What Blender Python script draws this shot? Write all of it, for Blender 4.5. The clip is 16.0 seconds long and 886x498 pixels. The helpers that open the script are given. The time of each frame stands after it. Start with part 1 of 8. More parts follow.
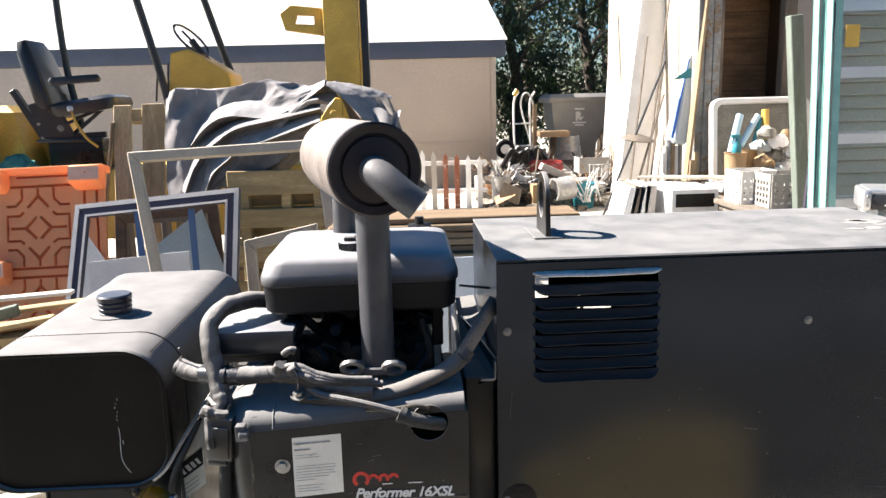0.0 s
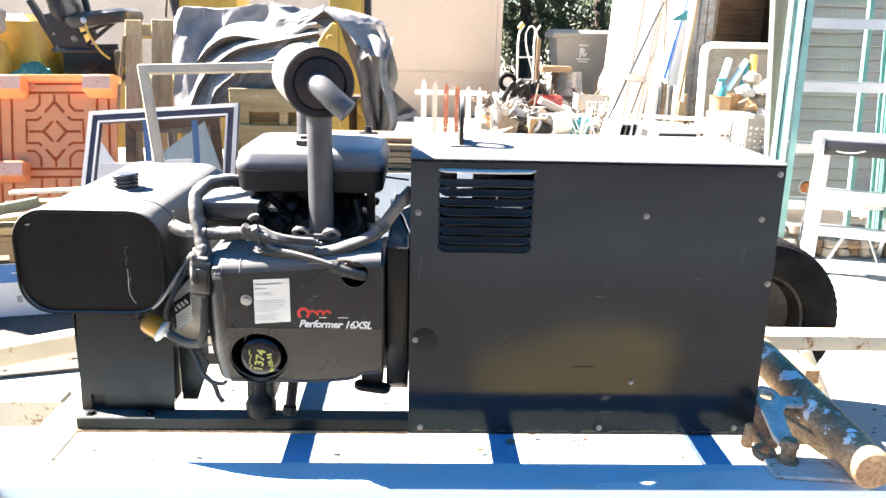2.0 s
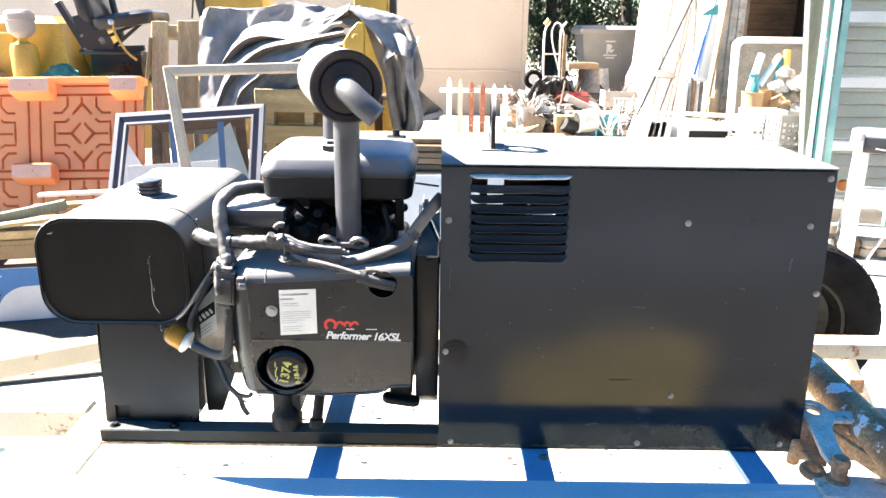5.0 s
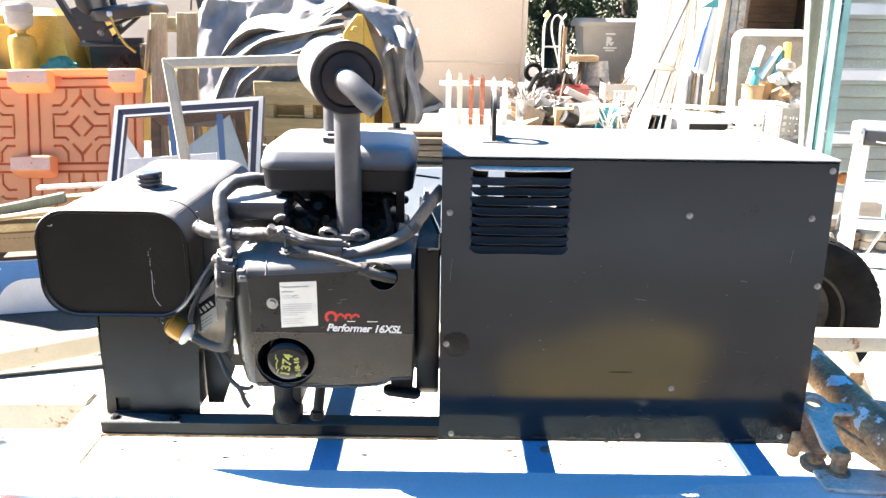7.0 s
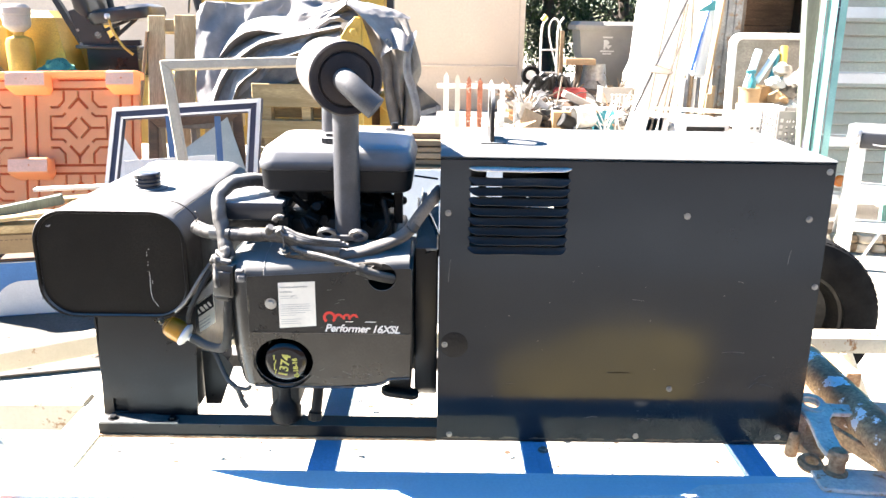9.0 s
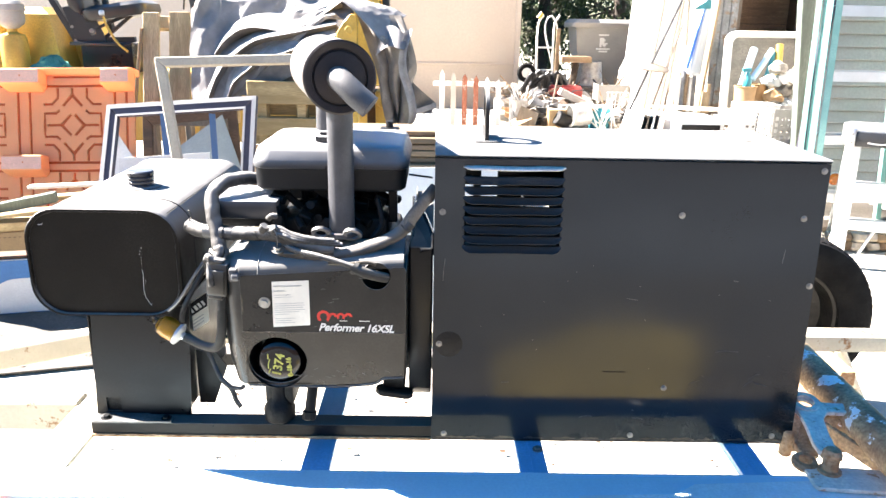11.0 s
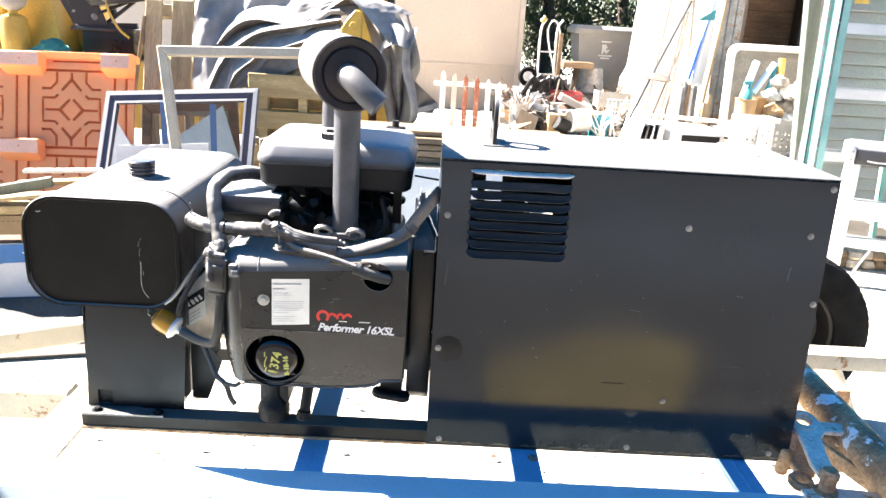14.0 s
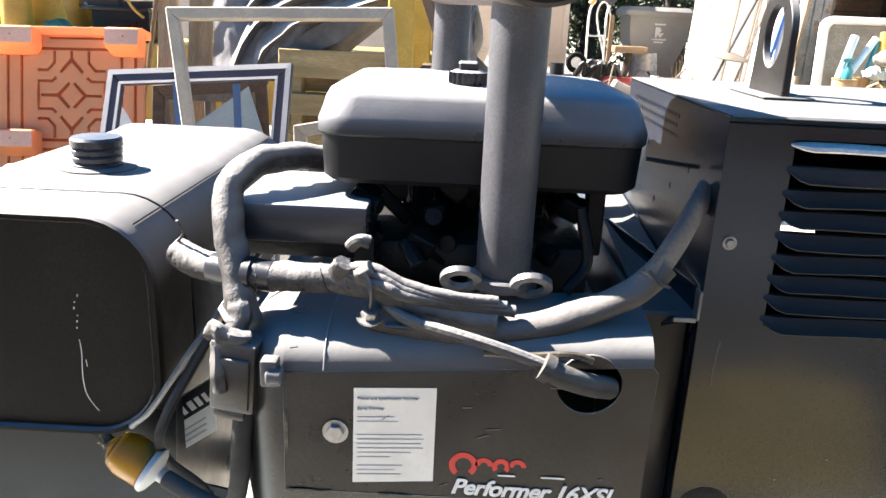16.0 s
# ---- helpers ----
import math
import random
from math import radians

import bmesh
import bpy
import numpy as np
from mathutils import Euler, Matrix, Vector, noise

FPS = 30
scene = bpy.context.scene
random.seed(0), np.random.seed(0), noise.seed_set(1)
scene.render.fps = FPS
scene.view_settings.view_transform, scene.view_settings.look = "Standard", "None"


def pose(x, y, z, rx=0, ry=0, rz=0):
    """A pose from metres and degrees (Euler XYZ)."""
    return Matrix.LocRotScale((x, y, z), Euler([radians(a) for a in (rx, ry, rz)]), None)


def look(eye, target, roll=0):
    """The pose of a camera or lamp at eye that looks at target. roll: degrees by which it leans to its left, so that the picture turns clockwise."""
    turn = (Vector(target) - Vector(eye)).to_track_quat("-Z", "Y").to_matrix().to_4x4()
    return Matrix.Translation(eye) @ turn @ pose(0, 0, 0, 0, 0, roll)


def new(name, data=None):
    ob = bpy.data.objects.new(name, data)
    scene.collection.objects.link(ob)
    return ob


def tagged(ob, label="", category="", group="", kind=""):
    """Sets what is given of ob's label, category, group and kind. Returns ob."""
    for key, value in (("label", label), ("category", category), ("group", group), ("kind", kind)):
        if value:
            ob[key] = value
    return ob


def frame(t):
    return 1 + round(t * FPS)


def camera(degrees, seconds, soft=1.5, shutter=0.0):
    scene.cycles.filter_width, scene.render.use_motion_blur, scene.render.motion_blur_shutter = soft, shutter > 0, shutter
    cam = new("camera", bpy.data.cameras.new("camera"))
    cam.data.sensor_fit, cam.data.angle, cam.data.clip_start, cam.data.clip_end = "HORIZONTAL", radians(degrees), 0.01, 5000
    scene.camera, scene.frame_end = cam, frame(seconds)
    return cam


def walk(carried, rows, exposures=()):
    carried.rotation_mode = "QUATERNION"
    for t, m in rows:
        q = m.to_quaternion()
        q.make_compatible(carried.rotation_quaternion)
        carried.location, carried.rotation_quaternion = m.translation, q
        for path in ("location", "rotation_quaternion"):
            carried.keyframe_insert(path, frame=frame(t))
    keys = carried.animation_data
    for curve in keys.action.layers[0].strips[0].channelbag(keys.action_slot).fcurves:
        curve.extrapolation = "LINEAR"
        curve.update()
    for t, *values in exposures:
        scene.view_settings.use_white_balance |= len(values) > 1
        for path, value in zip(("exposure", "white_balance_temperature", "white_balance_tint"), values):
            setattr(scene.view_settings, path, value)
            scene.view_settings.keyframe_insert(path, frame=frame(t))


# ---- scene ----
cam = camera(61.0, 16.0)
PATH = [
    (0, (-0.135, -1.155, 1.449), (-0.047, 0.805, 1.061), -1.5),
    (0.5, (-0.118, -1.321, 1.443), (-0.036, 0.6, 0.894), 1.5),
    (1, (-0.079, -1.497, 1.468), (0.023, 0.384, 0.887), 2.2),
    (1.5, (0.004, -1.558, 1.469), (0.062, 0.368, 0.935), 1.7),
    (2, (0.016, -1.572, 1.461), (0.084, 0.347, 0.899), 1.4),
    (2.5, (0.002, -1.585, 1.458), (0.046, 0.347, 0.944), 1.0),
    (3, (0.018, -1.487, 1.459), (0.046, 0.435, 0.909), 0.7),
    (3.5, (0.016, -1.474, 1.463), (0.031, 0.447, 0.906), 0.4),
    (4, (0.009, -1.508, 1.468), (0.009, 0.413, 0.909), 0.7),
    (6.5, (0.001, -1.505, 1.464), (0.009, 0.407, 0.878), 0.9),
    (7, (0.0, -1.505, 1.464), (0.005, 0.407, 0.877), 0.8),
    (7.5, (0.001, -1.504, 1.463), (0.013, 0.41, 0.88), 0.8),
    (8, (0.001, -1.508, 1.462), (0.018, 0.406, 0.882), 0.7),
    (8.5, (-0.002, -1.511, 1.462), (0.006, 0.405, 0.886), 0.7),
    (9, (-0.002, -1.508, 1.459), (0.01, 0.407, 0.88), 0.9),
    (11.5, (0.003, -1.503, 1.461), (0.027, 0.409, 0.876), 1.0),
    (12, (0.005, -1.507, 1.461), (0.031, 0.405, 0.876), 1.0),
    (12.5, (0.006, -1.507, 1.46), (0.039, 0.404, 0.872), 1.2),
    (13, (0.005, -1.507, 1.459), (0.042, 0.404, 0.869), 1.3),
    (13.5, (0.004, -1.509, 1.457), (0.046, 0.401, 0.866), 1.1),
    (14, (-0.021, -1.483, 1.462), (0.021, 0.429, 0.877), 3.5),
    (14.5, (-0.133, -1.369, 1.456), (-0.103, 0.545, 0.876), 2.1),
    (15, (-0.165, -1.156, 1.433), (-0.251, 0.76, 0.867), 1.5),
    (15.5, (-0.169, -0.883, 1.399), (-0.345, 1.018, 0.804), 3.7),
    (16, (-0.242, -0.683, 1.275), (-0.268, 1.225, 0.677), 2.6),
]
EXPOSURES = [(t, stops + 0.08, 6640.0, 14.0) for t, stops in ((0.0, 2.0), (0.5, 2.35), (1.0, 2.85), (1.5, 3.15), (2.5, 3.2), (3.2, 3.25), (7.5, 3.27), (8.5, 3.34), (13.5, 3.34), (14.0, 3.27), (15.0, 3.1), (15.5, 2.95), (16.0, 2.76))]
walk(cam, [(t, look(eye, target, roll)) for t, eye, target, roll in PATH], EXPOSURES)

# ---------------------------------------------------------------- sky and sun
SUN_WAY = Vector((1.05, -0.352, -1.0)).normalized()
world = bpy.data.worlds.new("sky")
scene.world = world
world.use_nodes = True
wn = world.node_tree.nodes
sky = wn.new("ShaderNodeTexSky")
sky.sky_type = "NISHITA"
sky.sun_disc = False
sky.ozone_density = 4.0
sky.dust_density = 0.4
sky.sun_elevation = math.asin(-SUN_WAY.z)
sky.sun_rotation = math.atan2(-SUN_WAY.x, -SUN_WAY.y)
wn["Background"].inputs["Strength"].default_value = 0.029
clear_blue = wn.new("ShaderNodeHueSaturation")
clear_blue.inputs["Hue"].default_value = 0.496
clear_blue.inputs["Saturation"].default_value = 1.42
world.node_tree.links.new(sky.outputs[0], clear_blue.inputs["Color"])
world.node_tree.links.new(clear_blue.outputs[0], wn["Background"].inputs["Color"])
sun_data = bpy.data.lights.new("sun", "SUN")
sun_data.energy = 5.0
sun_data.angle = radians(0.53)
sun_data.color = (1.0, 0.955, 0.885)
sun = new("sun", sun_data)
sun.matrix_world = look((-6, 2, 8), Vector((-6, 2, 8)) + SUN_WAY)


# ---------------------------------------------------------------- materials
def material(name, color, rough=0.5, metal=0.0, vary=0.15, scale=6.0, grain=120.0, bump=0.1, dust=None, dust_amount=0.6,
             rust=0.0, rust_scale=9.0, rust_color=(0.13, 0.045, 0.015), second=None, spec=0.5, stretch=(1, 1, 1), each=0.0, island=0.0, dust_rough=0.9):
    """Paint, metal, wood and the like: two scales of variation, fine relief, and if asked dust that has settled, or rust."""
    m = bpy.data.materials.new(name)
    m.use_nodes = True
    nt = m.node_tree
    bsdf = nt.nodes["Principled BSDF"]
    link = nt.links.new
    tc = nt.nodes.new("ShaderNodeTexCoord")
    mp = nt.nodes.new("ShaderNodeMapping")
    mp.inputs["Scale"].default_value = stretch
    link(tc.outputs["Object"], mp.inputs["Vector"])

    def noise_node(sc, detail=4.0, rough_=0.55):
        n = nt.nodes.new("ShaderNodeTexNoise")
        n.inputs["Scale"].default_value = sc
        n.inputs["Detail"].default_value = detail
        n.inputs["Roughness"].default_value = rough_
        link(mp.outputs[0], n.inputs["Vector"])
        return n

    def ramp(src, lo, hi):
        r = nt.nodes.new("ShaderNodeMapRange")
        r.inputs["From Min"].default_value, r.inputs["From Max"].default_value = lo, hi
        link(src, r.inputs["Value"])
        return r.outputs["Result"]

    def mix(fac, a, b):
        x = nt.nodes.new("ShaderNodeMix")
        x.data_type = "RGBA"
        for key, v in ((0, fac), (6, a), (7, b)):
            if isinstance(v, (tuple, float, int)):
                x.inputs[key].default_value = (*v, 1.0) if isinstance(v, tuple) else v
            else:
                link(v, x.inputs[key])
        return x.outputs[2]

    big, fine = noise_node(scale), noise_node(grain, 3.0)
    dark = tuple(c * (1 - vary) for c in color)
    light = tuple(min(1.0, c * (1 + vary)) for c in color) if second is None else second
    col = mix(ramp(big.outputs["Fac"], 0.33, 0.67), dark, light)
    col = mix(ramp(fine.outputs["Fac"], 0.35, 0.8), col, tuple(c * (1 - vary * 1.2) for c in color))
    rough_out = None
    if each or island:
        info = nt.nodes.new("ShaderNodeObjectInfo" if each else "ShaderNodeNewGeometry")
        hsv = nt.nodes.new("ShaderNodeHueSaturation")
        w = each or island
        r = nt.nodes.new("ShaderNodeMapRange")
        r.inputs["To Min"].default_value, r.inputs["To Max"].default_value = 1 - w, 1 + w
        link(info.outputs["Random" if each else "Random Per Island"], r.inputs["Value"])
        link(r.outputs["Result"], hsv.inputs["Value"])
        link(col, hsv.inputs["Color"])
        col = hsv.outputs["Color"]
    if rust:
        rn = noise_node(rust_scale, 6.0, 0.65)
        mask = ramp(rn.outputs["Fac"], 0.62 - rust * 0.3, 0.66 - rust * 0.3)
        col = mix(mask, col, mix(ramp(fine.outputs["Fac"], 0.3, 0.7), rust_color, tuple(c * 2.4 for c in rust_color)))
        rough_out = mask
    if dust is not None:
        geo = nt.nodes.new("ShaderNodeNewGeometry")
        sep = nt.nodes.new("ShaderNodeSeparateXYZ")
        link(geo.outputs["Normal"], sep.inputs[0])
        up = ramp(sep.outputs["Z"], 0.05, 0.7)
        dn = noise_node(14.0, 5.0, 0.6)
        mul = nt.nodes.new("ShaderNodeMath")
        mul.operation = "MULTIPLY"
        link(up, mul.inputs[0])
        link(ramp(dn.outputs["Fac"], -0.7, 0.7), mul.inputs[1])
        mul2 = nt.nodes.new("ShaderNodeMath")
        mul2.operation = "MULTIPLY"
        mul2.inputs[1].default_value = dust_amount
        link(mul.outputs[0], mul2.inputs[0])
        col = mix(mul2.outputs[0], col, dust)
        rr = nt.nodes.new("ShaderNodeMapRange")
        rr.inputs["To Min"].default_value, rr.inputs["To Max"].default_value = rough, dust_rough
        link(mul2.outputs[0], rr.inputs["Value"])
        smear = nt.nodes.new("ShaderNodeMapRange")
        smear.inputs["From Min"].default_value, smear.inputs["From Max"].default_value = 0.35, 0.65
        smear.inputs["To Min"].default_value, smear.inputs["To Max"].default_value = 0.7, 1.3
        link(noise_node(7.0, 6.0, 0.65).outputs["Fac"], smear.inputs["Value"])
        patchy = nt.nodes.new("ShaderNodeMath")
        patchy.operation = "MULTIPLY"
        link(rr.outputs["Result"], patchy.inputs[0])
        link(smear.outputs["Result"], patchy.inputs[1])
        link(patchy.outputs[0], bsdf.inputs["Roughness"])
    elif rough_out is not None:
        rr = nt.nodes.new("ShaderNodeMapRange")
        rr.inputs["To Min"].default_value, rr.inputs["To Max"].default_value = rough, 0.9
        link(rough_out, rr.inputs["Value"])
        link(rr.outputs["Result"], bsdf.inputs["Roughness"])
    else:
        rr = nt.nodes.new("ShaderNodeMapRange")
        rr.inputs["To Min"].default_value, rr.inputs["To Max"].default_value = max(0.02, rough * 0.82), min(1.0, rough * 1.18)
        link(big.outputs["Fac"], rr.inputs["Value"])
        link(rr.outputs["Result"], bsdf.inputs["Roughness"])
    link(col, bsdf.inputs["Base Color"])
    bsdf.inputs["Metallic"].default_value = metal
    bsdf.inputs["Specular IOR Level"].default_value = spec
    if bump:
        b = nt.nodes.new("ShaderNodeBump")
        b.inputs["Strength"].default_value = bump
        b.inputs["Distance"].default_value = 0.004
        link(fine.outputs["Fac"], b.inputs["Height"])
        link(b.outputs[0], bsdf.inputs["Normal"])
    return m


DUST = (0.22, 0.2, 0.17)
M = {}
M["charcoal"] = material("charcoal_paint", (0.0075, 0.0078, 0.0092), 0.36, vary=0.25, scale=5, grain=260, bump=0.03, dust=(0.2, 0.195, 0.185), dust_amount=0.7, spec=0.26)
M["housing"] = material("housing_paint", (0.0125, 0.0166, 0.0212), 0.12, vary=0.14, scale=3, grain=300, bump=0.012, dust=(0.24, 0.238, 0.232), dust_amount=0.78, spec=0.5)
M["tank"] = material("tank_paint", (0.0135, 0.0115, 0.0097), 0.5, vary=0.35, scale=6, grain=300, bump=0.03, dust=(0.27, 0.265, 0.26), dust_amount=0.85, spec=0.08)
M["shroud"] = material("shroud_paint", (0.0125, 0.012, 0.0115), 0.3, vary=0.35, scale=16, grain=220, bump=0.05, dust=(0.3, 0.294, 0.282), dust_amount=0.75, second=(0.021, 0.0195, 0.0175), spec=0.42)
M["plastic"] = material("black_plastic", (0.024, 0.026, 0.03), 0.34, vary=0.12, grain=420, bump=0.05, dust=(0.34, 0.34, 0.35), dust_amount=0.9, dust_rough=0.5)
M["rubber"] = material("dusty_rubber", (0.012, 0.0115, 0.011), 0.7, vary=0.3, grain=200, bump=0.15, dust=(0.2, 0.19, 0.17), dust_amount=0.6)
M["loom"] = material("dusty_wire_loom", (0.04, 0.037, 0.034), 0.8, vary=0.5, scale=45, grain=240, bump=0.3, dust=(0.29, 0.277, 0.262), dust_amount=0.82)
M["sleeve"] = material("dusty_grey_sleeve", (0.055, 0.048, 0.041), 0.7, vary=0.35, scale=25, grain=200, bump=0.15, dust=(0.27, 0.252, 0.23), dust_amount=0.68)
M["muffler"] = material("burnt_muffler_paint", (0.15, 0.125, 0.11), 0.6, vary=0.25, scale=22, grain=300, bump=0.12, second=(0.23, 0.195, 0.17), dust=(0.3, 0.27, 0.24), dust_amount=0.5)
M["muffler_end"] = material("dark_end_plate", (0.025, 0.0185, 0.0185), 0.5, vary=0.35, scale=30, grain=300, bump=0.1, spec=0.35)
M["pipe"] = material("heat_grey_pipe", (0.06, 0.061, 0.068), 0.55, vary=0.35, scale=18, grain=420, bump=0.12, dust=(0.22, 0.21, 0.2), dust_amount=0.5)
M["black"] = material("oily_black_metal", (0.006, 0.006, 0.0065), 0.45, vary=0.4, scale=25, grain=150, bump=0.3, spec=0.28)
M["engine"] = material("oily_engine_metal", (0.008, 0.0076, 0.0072), 0.45, vary=0.6, scale=30, grain=90, bump=0.45, dust=(0.06, 0.055, 0.05), dust_amount=0.2, spec=0.3)
M["zinc"] = material("zinc_bolt", (0.33, 0.32, 0.3), 0.45, metal=0.7, vary=0.2, bump=0.1)
M["sticker"] = material("paper_sticker", (0.7, 0.67, 0.6), 0.6, vary=0.08, scale=30, bump=0.0)
M["ink"] = material("printed_ink", (0.36, 0.355, 0.35), 0.6, vary=0.1, bump=0.0)
M["white_ink"] = material("white_lettering", (0.72, 0.71, 0.68), 0.5, vary=0.05, bump=0.0)
M["red_ink"] = material("red_lettering", (0.55, 0.03, 0.02), 0.45, vary=0.05, bump=0.0)
M["yellow_ink"] = material("yellow_paint_pen", (0.42, 0.41, 0.08), 0.6, vary=0.3, scale=200, bump=0.0)
M["filter_black"] = material("glossy_filter_enamel", (0.006, 0.006, 0.008), 0.12, vary=0.1, bump=0.0)
M["blue"] = material("blue_trailer_paint", (0.22, 0.49, 0.74), 0.45, vary=0.15, scale=5, grain=160, bump=0.05)
M["rail_blue"] = material("faded_blue_rail_paint", (0.62, 0.8, 0.88), 0.4, vary=0.1, scale=4, grain=160, bump=0.05, second=(0.68, 0.84, 0.9))
M["rail_pale"] = material("lit_rail_paint", (0.84, 0.84, 0.82), 0.45, vary=0.15, scale=7, grain=160, bump=0.05)
M["blue_rusty"] = material("rusted_tube", (0.52, 0.3, 0.18), 0.75, vary=0.5, scale=9, grain=120, bump=0.2, second=(0.74, 0.52, 0.3), rust=0.13, rust_scale=13, rust_color=(0.72, 0.72, 0.7), spec=0.15)
M["white_steel"] = material("chipped_white_paint", (0.5, 0.455, 0.35), 0.5, vary=0.1, scale=7, grain=120, bump=0.08, rust=0.13, rust_scale=12, rust_color=(0.16, 0.085, 0.04))
M["blue_chipped"] = material("chipped_light_blue_paint", (0.8, 0.72, 0.62), 0.5, vary=0.25, scale=12, grain=120, bump=0.25, rust=0.24, rust_scale=22, rust_color=(0.3, 0.19, 0.11), spec=0.3)
M["rust"] = material("rusted_steel", (0.5, 0.25, 0.11), 0.85, vary=0.5, scale=22, grain=110, bump=0.5, second=(0.64, 0.44, 0.27))
M["dirt"] = material("dry_brown_dirt", (0.24, 0.192, 0.08), 0.95, vary=0.3, scale=2.2, grain=40, bump=0.4)
M["concrete"] = material("sunbleached_concrete", (0.45, 0.42, 0.355), 0.9, vary=0.2, scale=1.6, grain=60, bump=0.2)
M["asphalt"] = material("worn_asphalt", (0.08, 0.075, 0.066), 0.9, vary=0.35, scale=3, grain=90, bump=0.5)
M["asphalt_pale"] = material("pale_dusty_asphalt", (0.09, 0.099, 0.109), 0.9, vary=0.5, scale=0.7, grain=90, bump=0.4)
M["wall_beige"] = material("beige_wall_sheet", (0.55, 0.46, 0.375), 0.7, vary=0.09, scale=0.8, grain=25, bump=0.05)
M["wall_grey"] = material("grey_wall_sheet", (0.4, 0.36, 0.33), 0.7, vary=0.12, scale=1.2, grain=25, bump=0.05)
M["tent_white"] = material("white_roof_sheet", (0.8, 0.8, 0.78), 0.5, vary=0.04, scale=1.5, grain=30, bump=0.03)
M["navy"] = material("slate_blue_trim", (0.05, 0.07, 0.12), 0.6, vary=0.15, scale=3, grain=40, bump=0.05)
M["yellow"] = material("forklift_yellow_paint", (0.6, 0.38, 0.07), 0.45, vary=0.2, scale=4, grain=80, bump=0.06)
M["vinyl"] = material("black_vinyl", (0.02, 0.021, 0.024), 0.35, vary=0.15, grain=150, bump=0.08)
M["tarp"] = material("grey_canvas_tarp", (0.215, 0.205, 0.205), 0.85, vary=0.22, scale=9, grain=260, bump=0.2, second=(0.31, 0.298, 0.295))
M["brick_red"] = material("peeling_red_brown_paint", (0.3, 0.1, 0.055), 0.7, vary=0.35, scale=30, grain=90, bump=0.3, rust=0.08, rust_scale=30, rust_color=(0.3, 0.28, 0.25))
M["orange_dusty"] = material("dust_faded_orange_plastic", (0.82, 0.47, 0.34), 0.6, vary=0.12, scale=9, grain=120, bump=0.05)
M["pan_grey"] = material("grimy_grey_pan", (0.22, 0.21, 0.18), 0.6, vary=0.35, scale=5, grain=60, bump=0.1)
M["roll_blue"] = material("pale_blue_vinyl", (0.4, 0.58, 0.68), 0.5, vary=0.1, bump=0.03)
M["tan_plank"] = material("tan_plank", (0.3, 0.22, 0.13), 0.7, vary=0.3, scale=6, grain=60, bump=0.2, stretch=(3, 3, 0.5))
# tarp_lit and tarp_back put the folds' sunlight and shade into the canvas colour
M["tarp_lit"] = material("sunlit_canvas_tarp", (0.32, 0.31, 0.31), 0.85, vary=0.3, scale=14, grain=240, bump=0.25, second=(0.41, 0.4, 0.395))
M["tarp_back"] = material("taupe_shade_canvas", (0.17, 0.148, 0.127), 0.85, vary=0.3, scale=9, grain=260, bump=0.2, second=(0.25, 0.22, 0.19))
M["pallet"] = material("weathered_pallet_wood", (0.5, 0.375, 0.19), 0.8, vary=0.35, scale=5, grain=60, bump=0.3, stretch=(3, 3, 0.4), each=0.15, second=(0.6, 0.47, 0.27))
M["pallet_flat"] = material("tan_pallet_slat", (0.52, 0.36, 0.16), 0.8, vary=0.35, scale=5, grain=60, bump=0.3, stretch=(0.4, 3, 3), each=0.15, second=(0.62, 0.46, 0.24))
M["wood"] = material("pale_wood", (0.24, 0.165, 0.095), 0.7, vary=0.3, scale=6, grain=60, bump=0.2, stretch=(0.5, 3, 3), each=0.25)
M["wood_grey"] = material("grey_weathered_board", (0.17, 0.14, 0.11), 0.85, vary=0.35, scale=6, grain=70, bump=0.4, stretch=(3, 3, 0.5))
M["glass_pale"] = material("dusty_picture_glass", (0.35, 0.4, 0.4), 0.15, vary=0.1, bump=0.0)
M["frame_white"] = material("white_moulding", (0.62, 0.6, 0.58), 0.45, vary=0.08, bump=0.05)
M["frame_dark"] = material("dark_moulding", (0.045, 0.04, 0.06), 0.4, vary=0.15, bump=0.05)
M["fibreglass"] = material("sea_green_fibreglass", (0.2, 0.41, 0.37), 0.5, vary=0.18, scale=8, grain=140, bump=0.06, second=(0.27, 0.47, 0.43))
M["alu"] = material("brushed_aluminium", (0.62, 0.63, 0.64), 0.42, metal=0.85, vary=0.1, grain=200, bump=0.1)
M["siding"] = material("grey_siding", (0.42, 0.385, 0.35), 0.7, vary=0.12, scale=3, grain=60, bump=0.1)
M["dark_wood"] = material("dark_stained_boards", (0.1, 0.055, 0.03), 0.7, vary=0.4, scale=4, grain=60, bump=0.3, stretch=(0.5, 3, 3))
M["brown_boards"] = material("brown_boards", (0.34, 0.2, 0.11), 0.7, vary=0.5, scale=4, grain=60, bump=0.3, stretch=(0.5, 3, 3))
M["driftwood"] = material("pale_grey_wood", (0.4, 0.35, 0.28), 0.7, vary=0.15, scale=8, grain=80, bump=0.15)
M["post_green"] = material("grey_green_timber", (0.14, 0.17, 0.14), 0.8, vary=0.25, scale=6, grain=60, bump=0.3, stretch=(3, 3, 0.5))
M["debris"] = material("mixed_debris", (0.12, 0.1, 0.075), 0.9, vary=0.6, scale=11, grain=40, bump=0.8, second=(0.32, 0.28, 0.22))
M["grey_plastic"] = material("grey_bin_plastic", (0.3, 0.29, 0.27), 0.5, vary=0.1, bump=0.05)
M["white_plastic"] = material("white_plastic", (0.66, 0.65, 0.62), 0.4, vary=0.08, bump=0.03)
M["galv"] = material("galvanised_steel", (0.22, 0.218, 0.215), 0.45, metal=0.5, vary=0.35, scale=20, bump=0.1)
